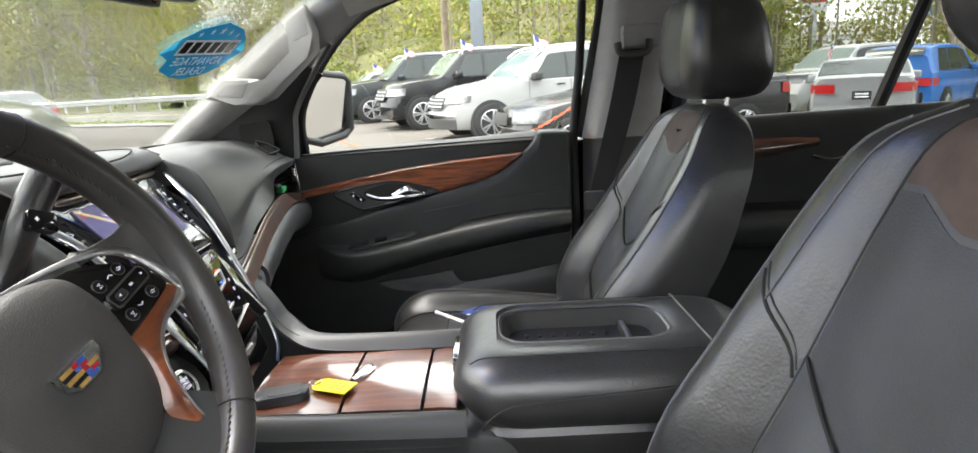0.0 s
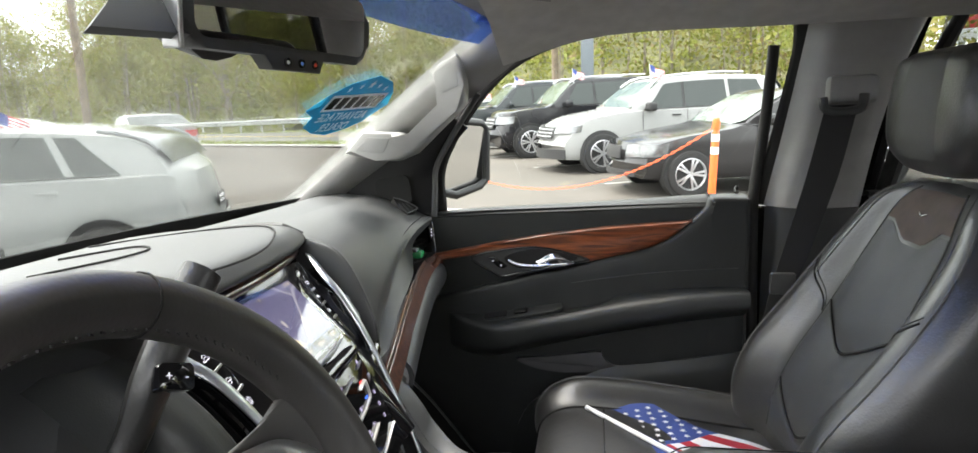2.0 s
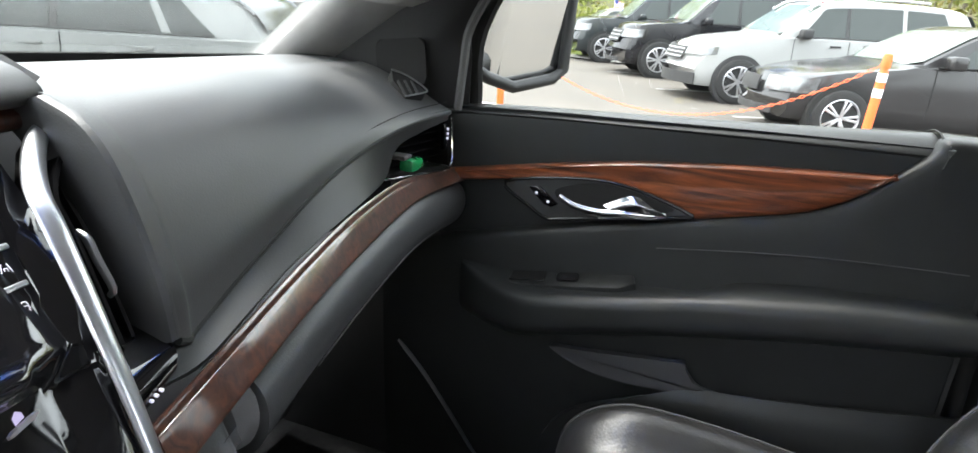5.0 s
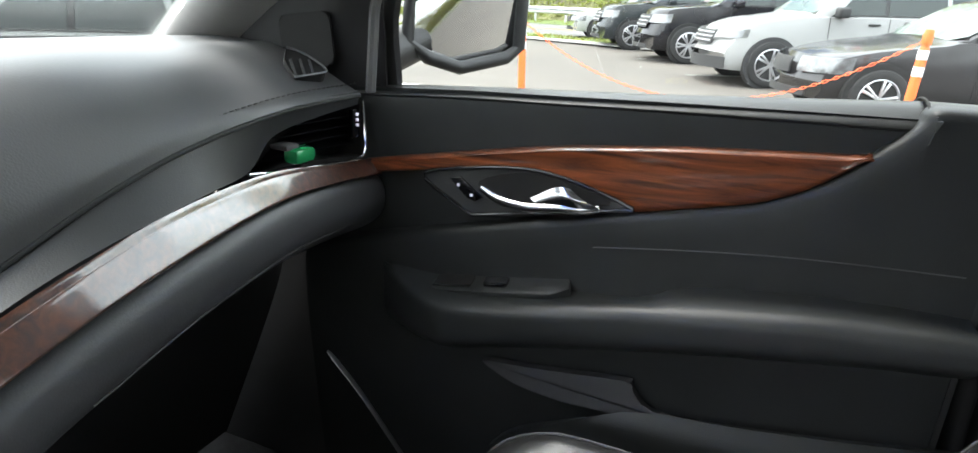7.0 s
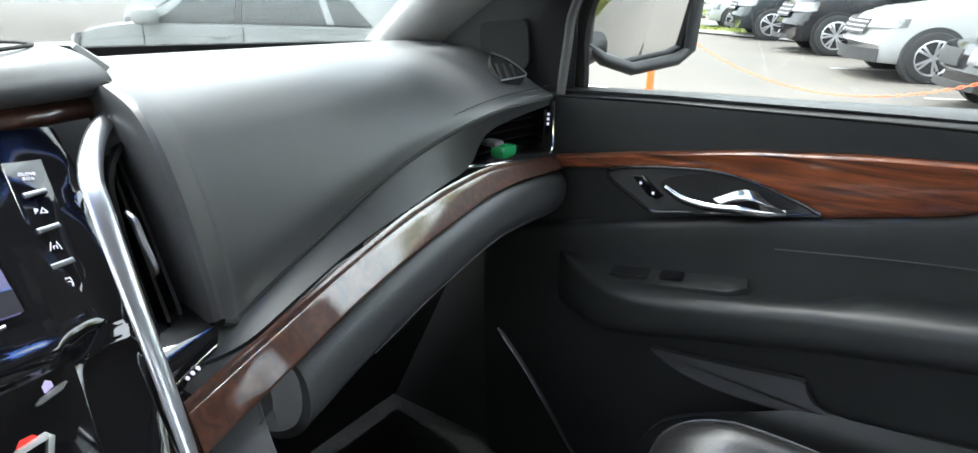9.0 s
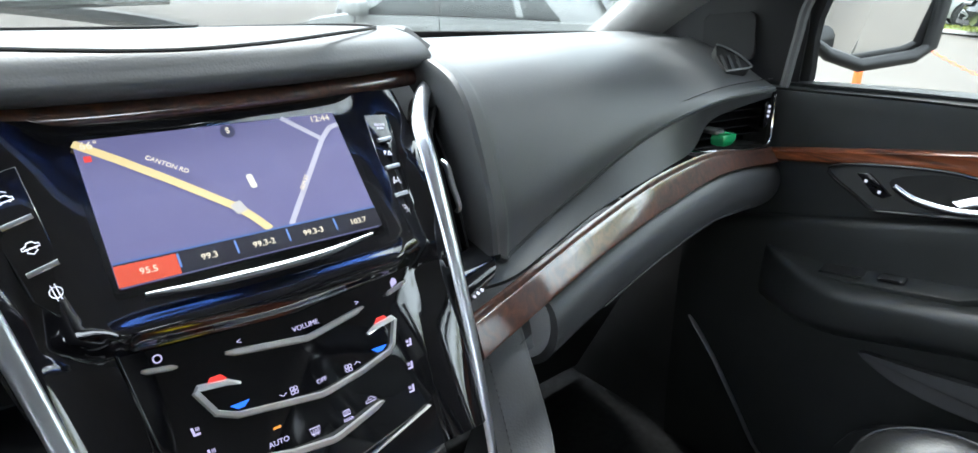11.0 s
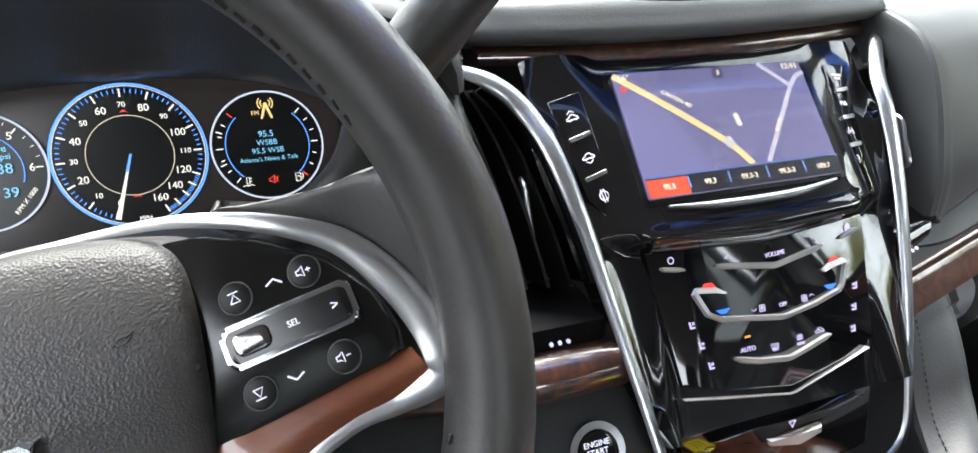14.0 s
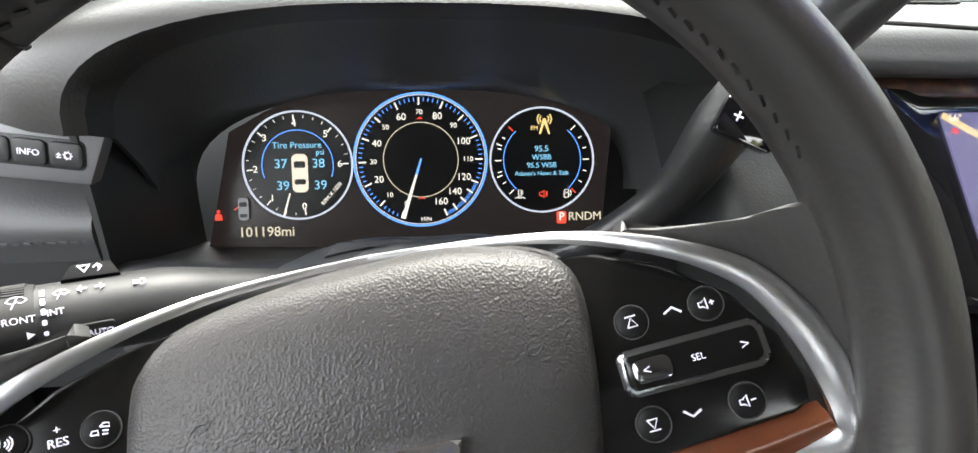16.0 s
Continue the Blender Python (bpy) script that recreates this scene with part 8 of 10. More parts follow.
# ---- mirror, visor, sticker, small things ----
rv = thing("rear_view_mirror", "black rear view mirror hanging from the windscreen", "mirror")
RM = basis((-0.44, 0.015, 1.603), (0.26, 1, -0.01), (0.10, 0, 1))
part("housing", slab_bm([(x, y) for x, y in rrect(0.28, 0.080, 0.026)], RM, 0.035, 0.008), PLASTIC, rv, "black mirror housing")
slab("mirror_glass", rrect(0.255, 0.066, 0.014), RM @ pose(0, 0.003, 0.0012), 0.002, MIRROR, rv, "silvered mirror glass")
slab("silver_edge", rrect(0.006, 0.085, 0.002, 3, -0.142, 0), RM @ pose(0, 0, 0.001), 0.02, SATIN, rv, bevel=0.001)
strip = slab("button_strip", [(-0.05, -0.032), (0.055, -0.032), (0.045, -0.054), (-0.03, -0.054)], RM @ pose(0, 0, 0.001), 0.02, PLASTIC, rv, bevel=0.003)
for x, c in ((-0.01, (0.9, 0.9, 0.9)), (0.012, (0.15, 0.4, 1.0)), (0.034, (0.9, 0.1, 0.05))):
    slab("button", disc(0.005, 14, x, -0.045), RM @ pose(0, 0, 0.0022), 0.002, PIANO, strip)
    slab("mark", disc(0.0022, 10, x, -0.045), RM @ pose(0, 0, 0.0026), 0.0004, mat("mark", c, 0.4, var=0), strip)
part("sensor_pod", tube_bm([(-0.56, 0.0, 1.66), (-0.52, -0.02, 1.62), (-0.49, -0.03, 1.59)], [0.06, 0.06, 0.04], 14), PLASTIC, rv, "black sensor pod")
patch("arm", [[(-0.50, -0.17, 1.60), (-0.50, -0.05, 1.64), (-0.50, 0.06, 1.64)], [(-0.49, -0.21, 1.57), (-0.47, -0.05, 1.58), (-0.47, 0.06, 1.60)]], PLASTIC, rv, thick=0.01)
vis = thing("sun_visor", "folded light grey sun visor above the passenger", "sun visor")
patch("visor_panel", [[(-0.36, 0.20, 1.705), (-0.36, 0.45, 1.705), (-0.34, 0.66, 1.695)], [(-0.20, 0.20, 1.715), (-0.20, 0.45, 1.715), (-0.20, 0.68, 1.70)]], GREY, vis, thick=0.018)
box("label_plate", (-0.30, 0.36, 1.692), (-0.24, 0.46, 1.6945), mat("paper_label", (0.55, 0.55, 0.52), 0.6, var=0.05), vis, "pale warning label", bevel=0.0005)

def see_through(m, colour, k):
    """Thin print that the daylight behind it shines through."""
    n, l = m.node_tree.nodes, m.node_tree.links
    tr, mx = n.new("ShaderNodeBsdfTranslucent"), n.new("ShaderNodeMixShader")
    tr.inputs[0].default_value, mx.inputs[0].default_value = (*colour, 1), k
    l.new(n["Principled BSDF"].outputs[0], mx.inputs[1])
    l.new(tr.outputs[0], mx.inputs[2])
    l.new(mx.outputs[0], n["Material Output"].inputs[0])


# round dealer sticker on the glass, read from outside
stk_ = thing("dealer_sticker", "blue oval dealer sticker on the windscreen", "sticker")
sc_ = ws(0.525, 0.53) + Vector((0.005, 0, -0.004))
nrm = (ws(0.6, 0.6) - ws(0.6, 0.5)).normalized()
KM = basis(sc_, (0.07, 0.226, 0.012), nrm) @ Matrix.Diagonal((1, 1.55, 1, 1))
SB = mat("sticker_blue", (0.03, 0.30, 0.50), 0.35, var=0.05)
see_through(SB, (0.02, 0.20, 0.29), 0.6)
S_W = mat("sticker_white", (0.8, 0.8, 0.82), 0.4, var=0)
W_, H_ = 0.245, 0.135
shape = [(-0.5, 0.0), (-0.36, 0.05), (-0.40, 0.20), (-0.25, 0.36), (0.0, 0.46), (0.25, 0.36), (0.40, 0.20), (0.36, 0.05), (0.5, 0.0), (0.36, -0.1), (0.36, -0.25), (0.2, -0.36), (0.0, -0.42), (-0.2, -0.36), (-0.36, -0.25), (-0.36, -0.1)]
stb_ = slab("sheet", [(x * W_, y * H_) for x, y in shape], KM @ pose(0, 0, 0.003), 0.001, SB, stk_, "blue printed sheet")
slab("name_bar", rrect(0.165, 0.031, 0.002, 3, 0, 0.012), KM @ pose(0, 0, 0.0035), 0.0005, S_W, stb_, "white and black name bar")
for k in range(6):
    slab("block", rrect(0.020, 0.022, 0.001, 2, -0.0665 + 0.0266 * k, 0.012), KM @ pose(0, 0, 0.0039), 0.0004, E_BLK, stb_)
MIRR = Matrix.Diagonal((-1, 1, 1, 1))
text("line", "ADVANTAGE", 0.024, KM @ pose(0, -0.017, 0.0038) @ MIRR, S_W, stb_)
text("line", "DEALER", 0.024, KM @ pose(0, -0.039, 0.0038) @ MIRR, S_W, stb_)
for k in range(5):
    r = 0.0085 if k == 2 else 0.006
    star = [(rr * math.sin(i * math.pi / 5), rr * math.cos(i * math.pi / 5)) for i in range(10) for rr in ((r if i % 2 == 0 else r * 0.42),)]
    slab("star", star, KM @ pose((k - 2) * 0.027, 0.046 - 0.003 * abs(k - 2) ** 1.5, 0.0038), 0.0004, S_W, stb_)
slab("window_label", [(0, 0), (0.16, 0.02), (0.15, 0.10), (0.0, 0.085)], basis(ws(0.60, 0.86) + Vector((0.006, -0.02, -0.004)), ws(0.70, 0.9) - ws(0.5, 0.9), nrm), 0.001, mat("pale_paper", (0.7, 0.7, 0.66), 0.6, var=0.05), None, "pale paper label behind the windscreen", category="label")

# key fob with a yellow tag on the walnut lid
fob = thing("key_fob", "dark grey key fob on the walnut lid", "key")
FBM = basis((-0.300, -0.045, 1.0235), (0.96, 0.28, 0), (-0.28, 0.96, 0))
part("shell", slab_bm(rrect(0.075, 0.036, 0.014), FBM, 0.012, 0.004), mat("fob_plastic", (0.035, 0.037, 0.04), 0.35, var=0.1), fob)
slab("button_panel", rrect(0.045, 0.024, 0.008), FBM @ pose(0.004, 0, 0.0006), 0.001, PLASTIC, fob)
tagt = thing("key_tag", "bright yellow plastic key tag", "key tag")
TGM = basis((-0.232, -0.028, 1.0185), (0.93, -0.36, 0), (0.36, 0.93, 0))
YT = mat("yellow_plastic", (0.80, 0.62, 0.01), 0.35, var=0.05)
slab("tag", [(-0.030, 0.006), (-0.026, 0.014), (-0.018, 0.017), (0.030, 0.017), (0.030, -0.017), (-0.018, -0.017), (-0.026, -0.014), (-0.030, -0.006)], TGM @ pose(0, 0, 0.002), 0.002, YT, tagt, bevel=0.0006)
for k in range(3):
    slab("line", rrect(0.030, 0.0018, 0.0004, 1, 0.006, 0.007 - 0.007 * k), TGM @ pose(0, 0, 0.0023), 0.0002, PLASTIC, tagt)
part("ring", tube_bm([TGM @ Vector((-0.030 + 0.008 * math.cos(a), 0.008 * math.sin(a), 0.003)) for a in [k * math.tau / 16 for k in range(16)]], 0.0009, 5, True), CHROME, tagt)

# folded hand flag on the passenger's cushion
F_RED, F_WHT, F_BLU = mat("flag_red", (0.42, 0.02, 0.035), 0.7, var=0.08, bump=0.3, bscale=900), mat("flag_white", (0.75, 0.75, 0.76), 0.7, var=0.04, bump=0.3, bscale=900), mat("flag_blue", (0.035, 0.065, 0.24), 0.7, var=0.08, bump=0.3, bscale=900)
hf = thing("hand_flag", "small striped and starred cloth flag lying folded on the seat", "flag")
FO = Vector((-0.125, 0.560, 0.888))
fu, fv = Vector((0.245, -0.235, -0.008)), Vector((0.135, 0.078, 0.0))


def flag_pt(a, b, lift=0.0):
    p = FO + fu * a + fv * b
    return p + Vector((0, 0, 0.010 * math.sin(7 * a + 3 * b) * b + 0.012 * math.sin(9 * b + 2) * a * b + lift + 0.004))


bm = bmesh.new()
na, nb = 26, 6
for j in range(nb):
    for i in range(na):
        q = [flag_pt(x, y * (0.75 + 0.25 * x)) for x, y in ((i / na, j / nb), ((i + 1) / na, j / nb), ((i + 1) / na, (j + 1) / nb), (i / na, (j + 1) / nb))]
        f = bm.faces.new([bm.verts.new(p) for p in q])
        f.material_index = 2 if i < 12 else (0 if j % 2 == 0 else 1)
bmesh.ops.remove_doubles(bm, verts=bm.verts, dist=1e-6)
cl = part("cloth", bm, [F_RED, F_WHT, F_BLU], hf, "red, white and blue cloth")
random.seed(4)
for i in range(7):
    for j in range(4):
        a, b = 0.09 + 0.055 * i, (j + 0.6 + 0.4 * (i % 2)) / 4.6
        p = flag_pt(a, b * (0.75 + 0.25 * a), 0.0016)
        r = 0.0062
        star = [(rr * math.sin(k * math.pi / 5 + i), rr * math.cos(k * math.pi / 5 + i)) for k in range(10) for rr in ((r if k % 2 == 0 else r * 0.42),)]
        slab("star", star, basis(p, fu, fv), 0.0008, F_WHT, cl)
tube("stick", [FO + Vector((-0.02, 0.012, 0.012)), FO + fu * 0.5 + Vector((-0.008, -0.005, 0.012)), FO + fu * 1.05 + Vector((-0.008, -0.005, 0.012))], 0.0048, F_WHT, hf, "white plastic stick")
patch("under_fold", [[FO + fu * 0.15 + Vector((-0.02, -0.01, 0.002)), FO + fu * 0.5 + Vector((-0.035, -0.015, 0.004)), FO + fu * 0.9 + Vector((-0.05, -0.02, 0.004))], [FO + fu * 0.12 + Vector((0.01, 0, 0.004)), FO + fu * 0.5 + Vector((0.01, 0, 0.006)), FO + fu * 0.95 + Vector((0.01, 0, 0.006))]], F_BLU, hf, "folded blue under layer", thick=0.002)

# green clip on the vent
fr_ = thing("air_freshener", "small green clip-on air freshener on the vent", "air freshener")
box("capsule", (-0.516, 0.636, 1.195), (-0.494, 0.672, 1.213), mat("green_gel", (0.02, 0.30, 0.10), 0.25, var=0.1, coat=0.6), fr_, "bright green capsule", bevel=0.006)
box("clip", (-0.530, 0.632, 1.211), (-0.504, 0.654, 1.218), GREYDK, fr_, bevel=0.003)

# ======== the lot outside: it rises gently towards the road ========
SLOPE = 0.0303


def flat(x):
    """The lot levels out behind the row of cars."""
    return 1 - 0.8 * max(0.0, min(1.0, (x - 4) / 5))


def gz(x, y):
    return SLOPE * max(-40, min(y, 34)) * flat(x)


def out(x, y, yaw=0.0, dz=0.0):
    return Matrix.Translation((x, y, gz(x, y) + dz)) @ Matrix.Rotation(math.atan(SLOPE * flat(x)), 4, "X") @ Matrix.Rotation(radians(yaw), 4, "Z")


ASPHALT = mat("asphalt", (0.071, 0.062, 0.053), 0.85, var=0.22, vscale=0.7, bump=0.6, bscale=60, bdist=0.006)
ROADM = mat("road_asphalt", (0.10, 0.098, 0.095), 0.85, var=0.12, vscale=0.4, bump=0.4, bscale=50, bdist=0.006)
GRASS = mat("grass", (0.09, 0.13, 0.03), 0.9, var=0.4, vscale=1.6, bump=1.0, bscale=30, bdist=0.03)
BANK = mat("wooded_bank", (0.115, 0.115, 0.050), 0.95, var=0.55, vscale=0.35, bump=1.0, bscale=4, bdist=0.2)
PAINT = mat("line_paint", (0.30, 0.30, 0.29), 0.7, var=0.25, vscale=9)
CONC = mat("kerb_concrete", (0.28, 0.275, 0.26), 0.85, var=0.15, vscale=3)
STEEL = mat("galvanised", (0.42, 0.43, 0.44), 0.45, metal=0.6, var=0.15, vscale=3)

# ground
bm = bmesh.new()
gx = [-900, -300, -120, -60, -30, -15, 0, 4, 5, 6, 7, 8, 9, 15, 30, 60, 120, 300, 900]
gy = [-900, -300, -100, -40, -20, -8, 0, 8, 16, 24, 34, 60, 120, 300, 900]
lattice(bm, [[Vector((x, y, gz(x, y))) for y in gy] for x in gx])
part("ground", bm, ASPHALT, None, "worn grey asphalt of a sloping car lot", kind="structure", category="ground")


def along(s, d):
    """A place by the road: s along it, d across it from the near verge."""
    o, t = Vector((0, 17.2)), Vector((0.925, -0.38))
    n = Vector((0.38, 0.925))
    p = o + t * s + n * d
    return p.x, p.y


def lay(name, d0, d1, lift, material, label, category, s0=-90, s1=90, n=40, wob=0.0):
    bm = bmesh.new()
    rows = []
    for d in [d0 + (d1 - d0) * j / 3 for j in range(4)]:
        r = []
        for i in range(n + 1):
            x, y = along(s0 + (s1 - s0) * i / n, d + wob * math.sin(i * 1.7 + d))
            r.append(Vector((x, y, gz(x, y) + lift)))
        rows.append(r)
    return part(name, shell(rows, 0.03), material, None, label, kind="structure", category=category)


lay("pavement", -0.6, 0.0, 0.04, CONC, "pale concrete edge of the lot", "kerb")
lay("grass", 0.0, 1.6, 0.03, GRASS, "strip of spring grass beside the road", "grass", wob=0.05)
lay("road", 1.6, 8.0, 0.012, ROADM, "pale grey two-lane road", "road")
lay("grass_far", 8.0, 12.0, 0.03, GRASS, "grass verge under the crash barrier", "grass", wob=0.1)
lay("road_line", 4.7, 4.85, 0.024, mat("yellow_paint", (0.55, 0.40, 0.06), 0.7, var=0.2), "yellow centre line on the road", "road line")
# wooded bank behind the road
bm = bmesh.new()
rows = []
for d, h in ((11.5, 0.0), (15, 0.9), (20, 2.6), (28, 5.0), (45, 11.0), (80, 26)):
    r = []
    for i in range(61):
        s = -150 + 300 * i / 60
        x, y = along(s, d)
        f = max(0.12, min(1, (20 - s) / 30)) if s > -10 else 1
        r.append(Vector((x, y, gz(x, y) + h * f + 0.5 * math.sin(i * 2.1 + d))))
    rows.append(r)
lattice(bm, rows)
part("bank", bm, BANK, None, "wooded bank rising behind the road", kind="structure", category="hillside")

# crash barrier
rail = thing("crash_barrier", "galvanised crash barrier beside the road", "guard rail")
prof = [(-0.04, 0.50), (0.03, 0.54), (0.03, 0.60), (-0.04, 0.65), (0.03, 0.70), (0.03, 0.76), (-0.04, 0.80)]
rows = []
for dd, hh in prof:
    r = []
    for i in range(31):
        x, y = along(-70 + 100 * i / 30, 9.2 - dd)
        r.append(Vector((x, y, gz(x, y) + hh)))
    rows.append(r)
part("beam", shell(rows, 0.01), STEEL, rail, "corrugated steel beam")
for i in range(50):
    x, y = along(-70 + 2.0 * i, 9.35)
    part("post", box_bm((x - 0.05, y - 0.05, gz(x, y) - 0.1), (x + 0.05, y + 0.05, gz(x, y) + 0.78), 0.01), STEEL, rail)

# parking lines
for k in range(7):
    x, y = 2.9 - 1.45 * k, 6.3 + 2.65 * k
    L = out(x, y, 202)
    slab("parking_line", rrect(5.0, 0.10, 0.01, 1, -1.6, -1.5), L @ pose(0, 0, 0.006), 0.004, PAINT, None, "worn white parking line", kind="structure", category="road line")

# ---- vehicles ----
TYRE = mat("tyre", (0.018, 0.018, 0.018), 0.8, var=0.2, vscale=20)
ALLOY = mat("alloy", (0.58, 0.58, 0.60), 0.3, metal=0.9, var=0.08)
CARGLASS = mat("car_window_dark", (0.035, 0.042, 0.040), 0.05, var=0, spec=0.32)
CLEARW = mat("car_window_green", (0.10, 0.125, 0.11), 0.06, var=0.1, spec=0.22)
LAMPF = mat("headlamp", (0.16, 0.165, 0.17), 0.12, metal=0.4, var=0.3, vscale=14, coat=0.4)
LAMPR = mat("tail_lamp", (0.40, 0.02, 0.02), 0.15, var=0.15, coat=1.0)
CLAD = mat("cladding", (0.025, 0.025, 0.026), 0.7, var=0.15)


def paint_mat(name, c, rough=0.25):
    return mat(name, c, rough * 0.6, var=0.04, vscale=1.5, spec=0.45)


def lathe(profile, m, n=28, bm=None):
    """Turns a profile of (radius, depth) round m's z."""
    bm = bm or bmesh.new()
    rows = [[m @ Vector((r * math.cos(k * math.tau / n), r * math.sin(k * math.tau / n), d)) for k in range(n)] for r, d in profile]
    lattice(bm, rows, close_v=True)
    return bm


def road_wheel(parent, m, R, spokes, style, W=0.24):
    """m: its z points outward."""
    ty = part("tyre", lathe([(R * 0.66, -W / 2), (R * 0.92, -W / 2), (R, -W / 3), (R, W / 3), (R * 0.95, W / 2 - 0.012), (R * 0.84, W / 2), (R * 0.70, W / 2 - 0.004), (R * 0.67, W / 2 - 0.02)], m), TYRE, parent, "black tyre")
    rm = part("rim", lathe([(R * 0.69, W / 2 - 0.010), (R * 0.66, W / 2 - 0.004), (R * 0.63, W / 2 - 0.02), (R * 0.61, W / 2 - 0.034)], m), ALLOY, ty, "alloy rim")
    for k in range(spokes):
        a = k * 360 / spokes
        for da in (-9, 9):
            part("spoke", slab_bm([(0.05 * R, -0.035 * R), (0.63 * R, -0.05 * R), (0.63 * R, 0.05 * R), (0.05 * R, 0.035 * R)], m @ pose(0, 0, W / 2 - 0.012, 0, 0, a + da), 0.02, 0.003), ALLOY, rm)
    # black disc: shade behind the spokes, put into colour
    part("gap", lathe([(R * 0.63, W / 2 - 0.030), (0.005, W / 2 - 0.030)], m), DARK, rm)
    part("cap", slab_bm(disc(R * 0.12, 16), m @ pose(0, 0, W / 2 - 0.015), 0.02, 0.004), ALLOY, rm)
    return ty


def car(name, label, M, paint, L, W, H, wb, top, belt, R, wins, screen, rear=None, fo=0.9, spokes=5, clad=False, sedan=False, lamps=((0.56, 0.6), (0.6, 0.69)), tail=((0.80, 0.98)), flag=False, rack=False, handles=True, group="parked cars", tailm=None, sh=0.0, strips=False):
    """A car with its nose to +x, its middle at the origin. top: roof line (x, z) from nose to tail; wins: side windows as (bottom front, bottom rear, top front, top rear)."""
    c0 = thing(name, label, "car", group=group)
    MW, M = M, M @ Matrix.Translation((-sh, 0, 0))  # the body sits a little behind the middle of its wheels
    xs = [-L / 2 + L * i / 44 for i in range(45)]
    tx = sorted(top)
    T = cr([(x, 0, z) for x, z in tx], 8)

    def interp(P, x):
        for a, b in zip(P, P[1:]):
            if a.x <= x <= b.x:
                return a.z + (b.z - a.z) * (x - a.x) / max(1e-6, b.x - a.x)
        return P[0].z if x < P[0].x else P[-1].z

    def sect(x):
        e = 2 * x / L
        w = W / 2 * (1 - 0.09 * abs(e) ** 5 - 0.03 * max(0, e) ** 2 - (0.03 if e > 0.97 or e < -0.97 else 0))
        z = interp(T, x)
        b = min(belt, z - 0.03)
        g = max(0.0, z - belt)
        yt = w * 0.985 - 0.30 * g - 0.04
        low = 0.24 + (0.035 if e > 0 else 0.10) * abs(e) ** 4
        return [(w * 0.90, low), (w * 0.985, low + 0.10), (w, low + 0.30), (w * 0.995, (low + 0.30 + b) / 2 + 0.05), (w * 0.975, b), (w * 0.95 if g > 0.05 else w * 0.9, b + 0.015), (yt + 0.035 if g > 0.05 else w * 0.75, z - 0.05 if g > 0.08 else z - 0.012), (yt - 0.03 if g > 0.05 else w * 0.6, z - 0.012 if g > 0.08 else z - 0.006), (yt * 0.5, z), (0, z + 0.004)]

    def bend(bm):
        """rounds nose and tail in plan and leans the nose back towards the bonnet"""
        inv = M.inverted()
        for v in bm.verts:
            p = inv @ v.co
            e, q = 2 * p.x / L, min(1.0, abs(p.y) * 2 / W) ** 2.2
            if e > 0.62:
                lean = min(1.0, max(0.0, (p.z - 0.62) / 0.38)) ** 1.3
                p.x -= min(1.1, (e - 0.62) / 0.38) ** 1.5 * (0.38 * q + 0.15 * lean)
            elif e < -0.70:
                p.x += min(1.1, (-e - 0.70) / 0.30) ** 1.5 * 0.20 * q
            v.co = M @ p
        return bm

    def wrap(x, hw, zs, r=0.0, n=12):
        """a skin across the car at x, hw to either side"""
        return bend(shell([[M @ Vector((x, hw * (2 * i / n - 1), z)) for i in range(n + 1)] for z in zs], 0.02 if x > 0 else -0.02))

    def loop(x):
        h = sect(x)
        return [Vector((x, y, z)) for y, z in h] + [Vector((x, -y, z)) for y, z in h[-2::-1]]

    bm = bmesh.new()
    V = lattice(bm, [[M @ p for p in loop(x)] for x in xs], close_v=True)
    bm.faces.new(V[0][::-1])
    bm.faces.new(V[-1])
    body = part("body", bend(bm), paint, c0, "painted body")

    def side(x, f, s, off=0.006):
        h = sect(x)
        a, b = Vector((x, h[5][0], h[5][1])), Vector((x, h[6][0], h[6][1]))
        p = a.lerp(b, f)
        return M @ Vector((p.x, s * (p.y + off), p.z))

    for s in (1, -1):
        for bf, br, tf, tr in wins:
            rows = [[side(bf + (br - bf) * i / 8 + ((tf + (tr - tf) * i / 8) - (bf + (br - bf) * i / 8)) * f, 0.06 + 0.84 * f, s) for i in range(9)] for f in (0, 0.25, 0.5, 0.75, 1)]
            part("side_window", shell(rows, 0.004), CARGLASS, body, "dark side glass", smooth=True)
        (_, b0, _, t0), (b1, _, t1, _) = wins[0], wins[1]
        part("door_pillar", shell([[side(b0 - 0.004 + (b1 - b0 + 0.008) * i / 2 + ((t0 - b0) + (t1 - b1 - t0 + b0) * i / 2) * f, 0.06 + 0.84 * f, s, 0.004) for i in range(3)] for f in (0, 0.5, 1)], 0.004), CLAD, body, "black door pillar")
        seal = [side(wins[0][0] + (wins[-1][1] - wins[0][0]) * i / 12, 0.04, s, 0.008) for i in range(13)]
        part("window_seal", tube_bm(seal, 0.010, 5), CLAD, body, "dark seal along the windows")
        for x in [w[0] - 0.02 for w in wins[1:2]] + [wins[0][0] + 0.02]:
            h = sect(x)
            part("door_gap", tube_bm([M @ Vector((x, s * (yy + 0.001), zz)) for yy, zz in h[1:5]], 0.006, 4), DARK, body)
        if handles:
            for w in wins[:2]:
                x = w[1] + 0.16
                part("door_handle", box_bm((x - 0.10, s * W / 2 * 0.985 - 0.02, belt - 0.11), (x + 0.08, s * W / 2 * 0.985 + 0.025, belt - 0.08), 0.008, m=M), paint if not clad else CLAD, body)
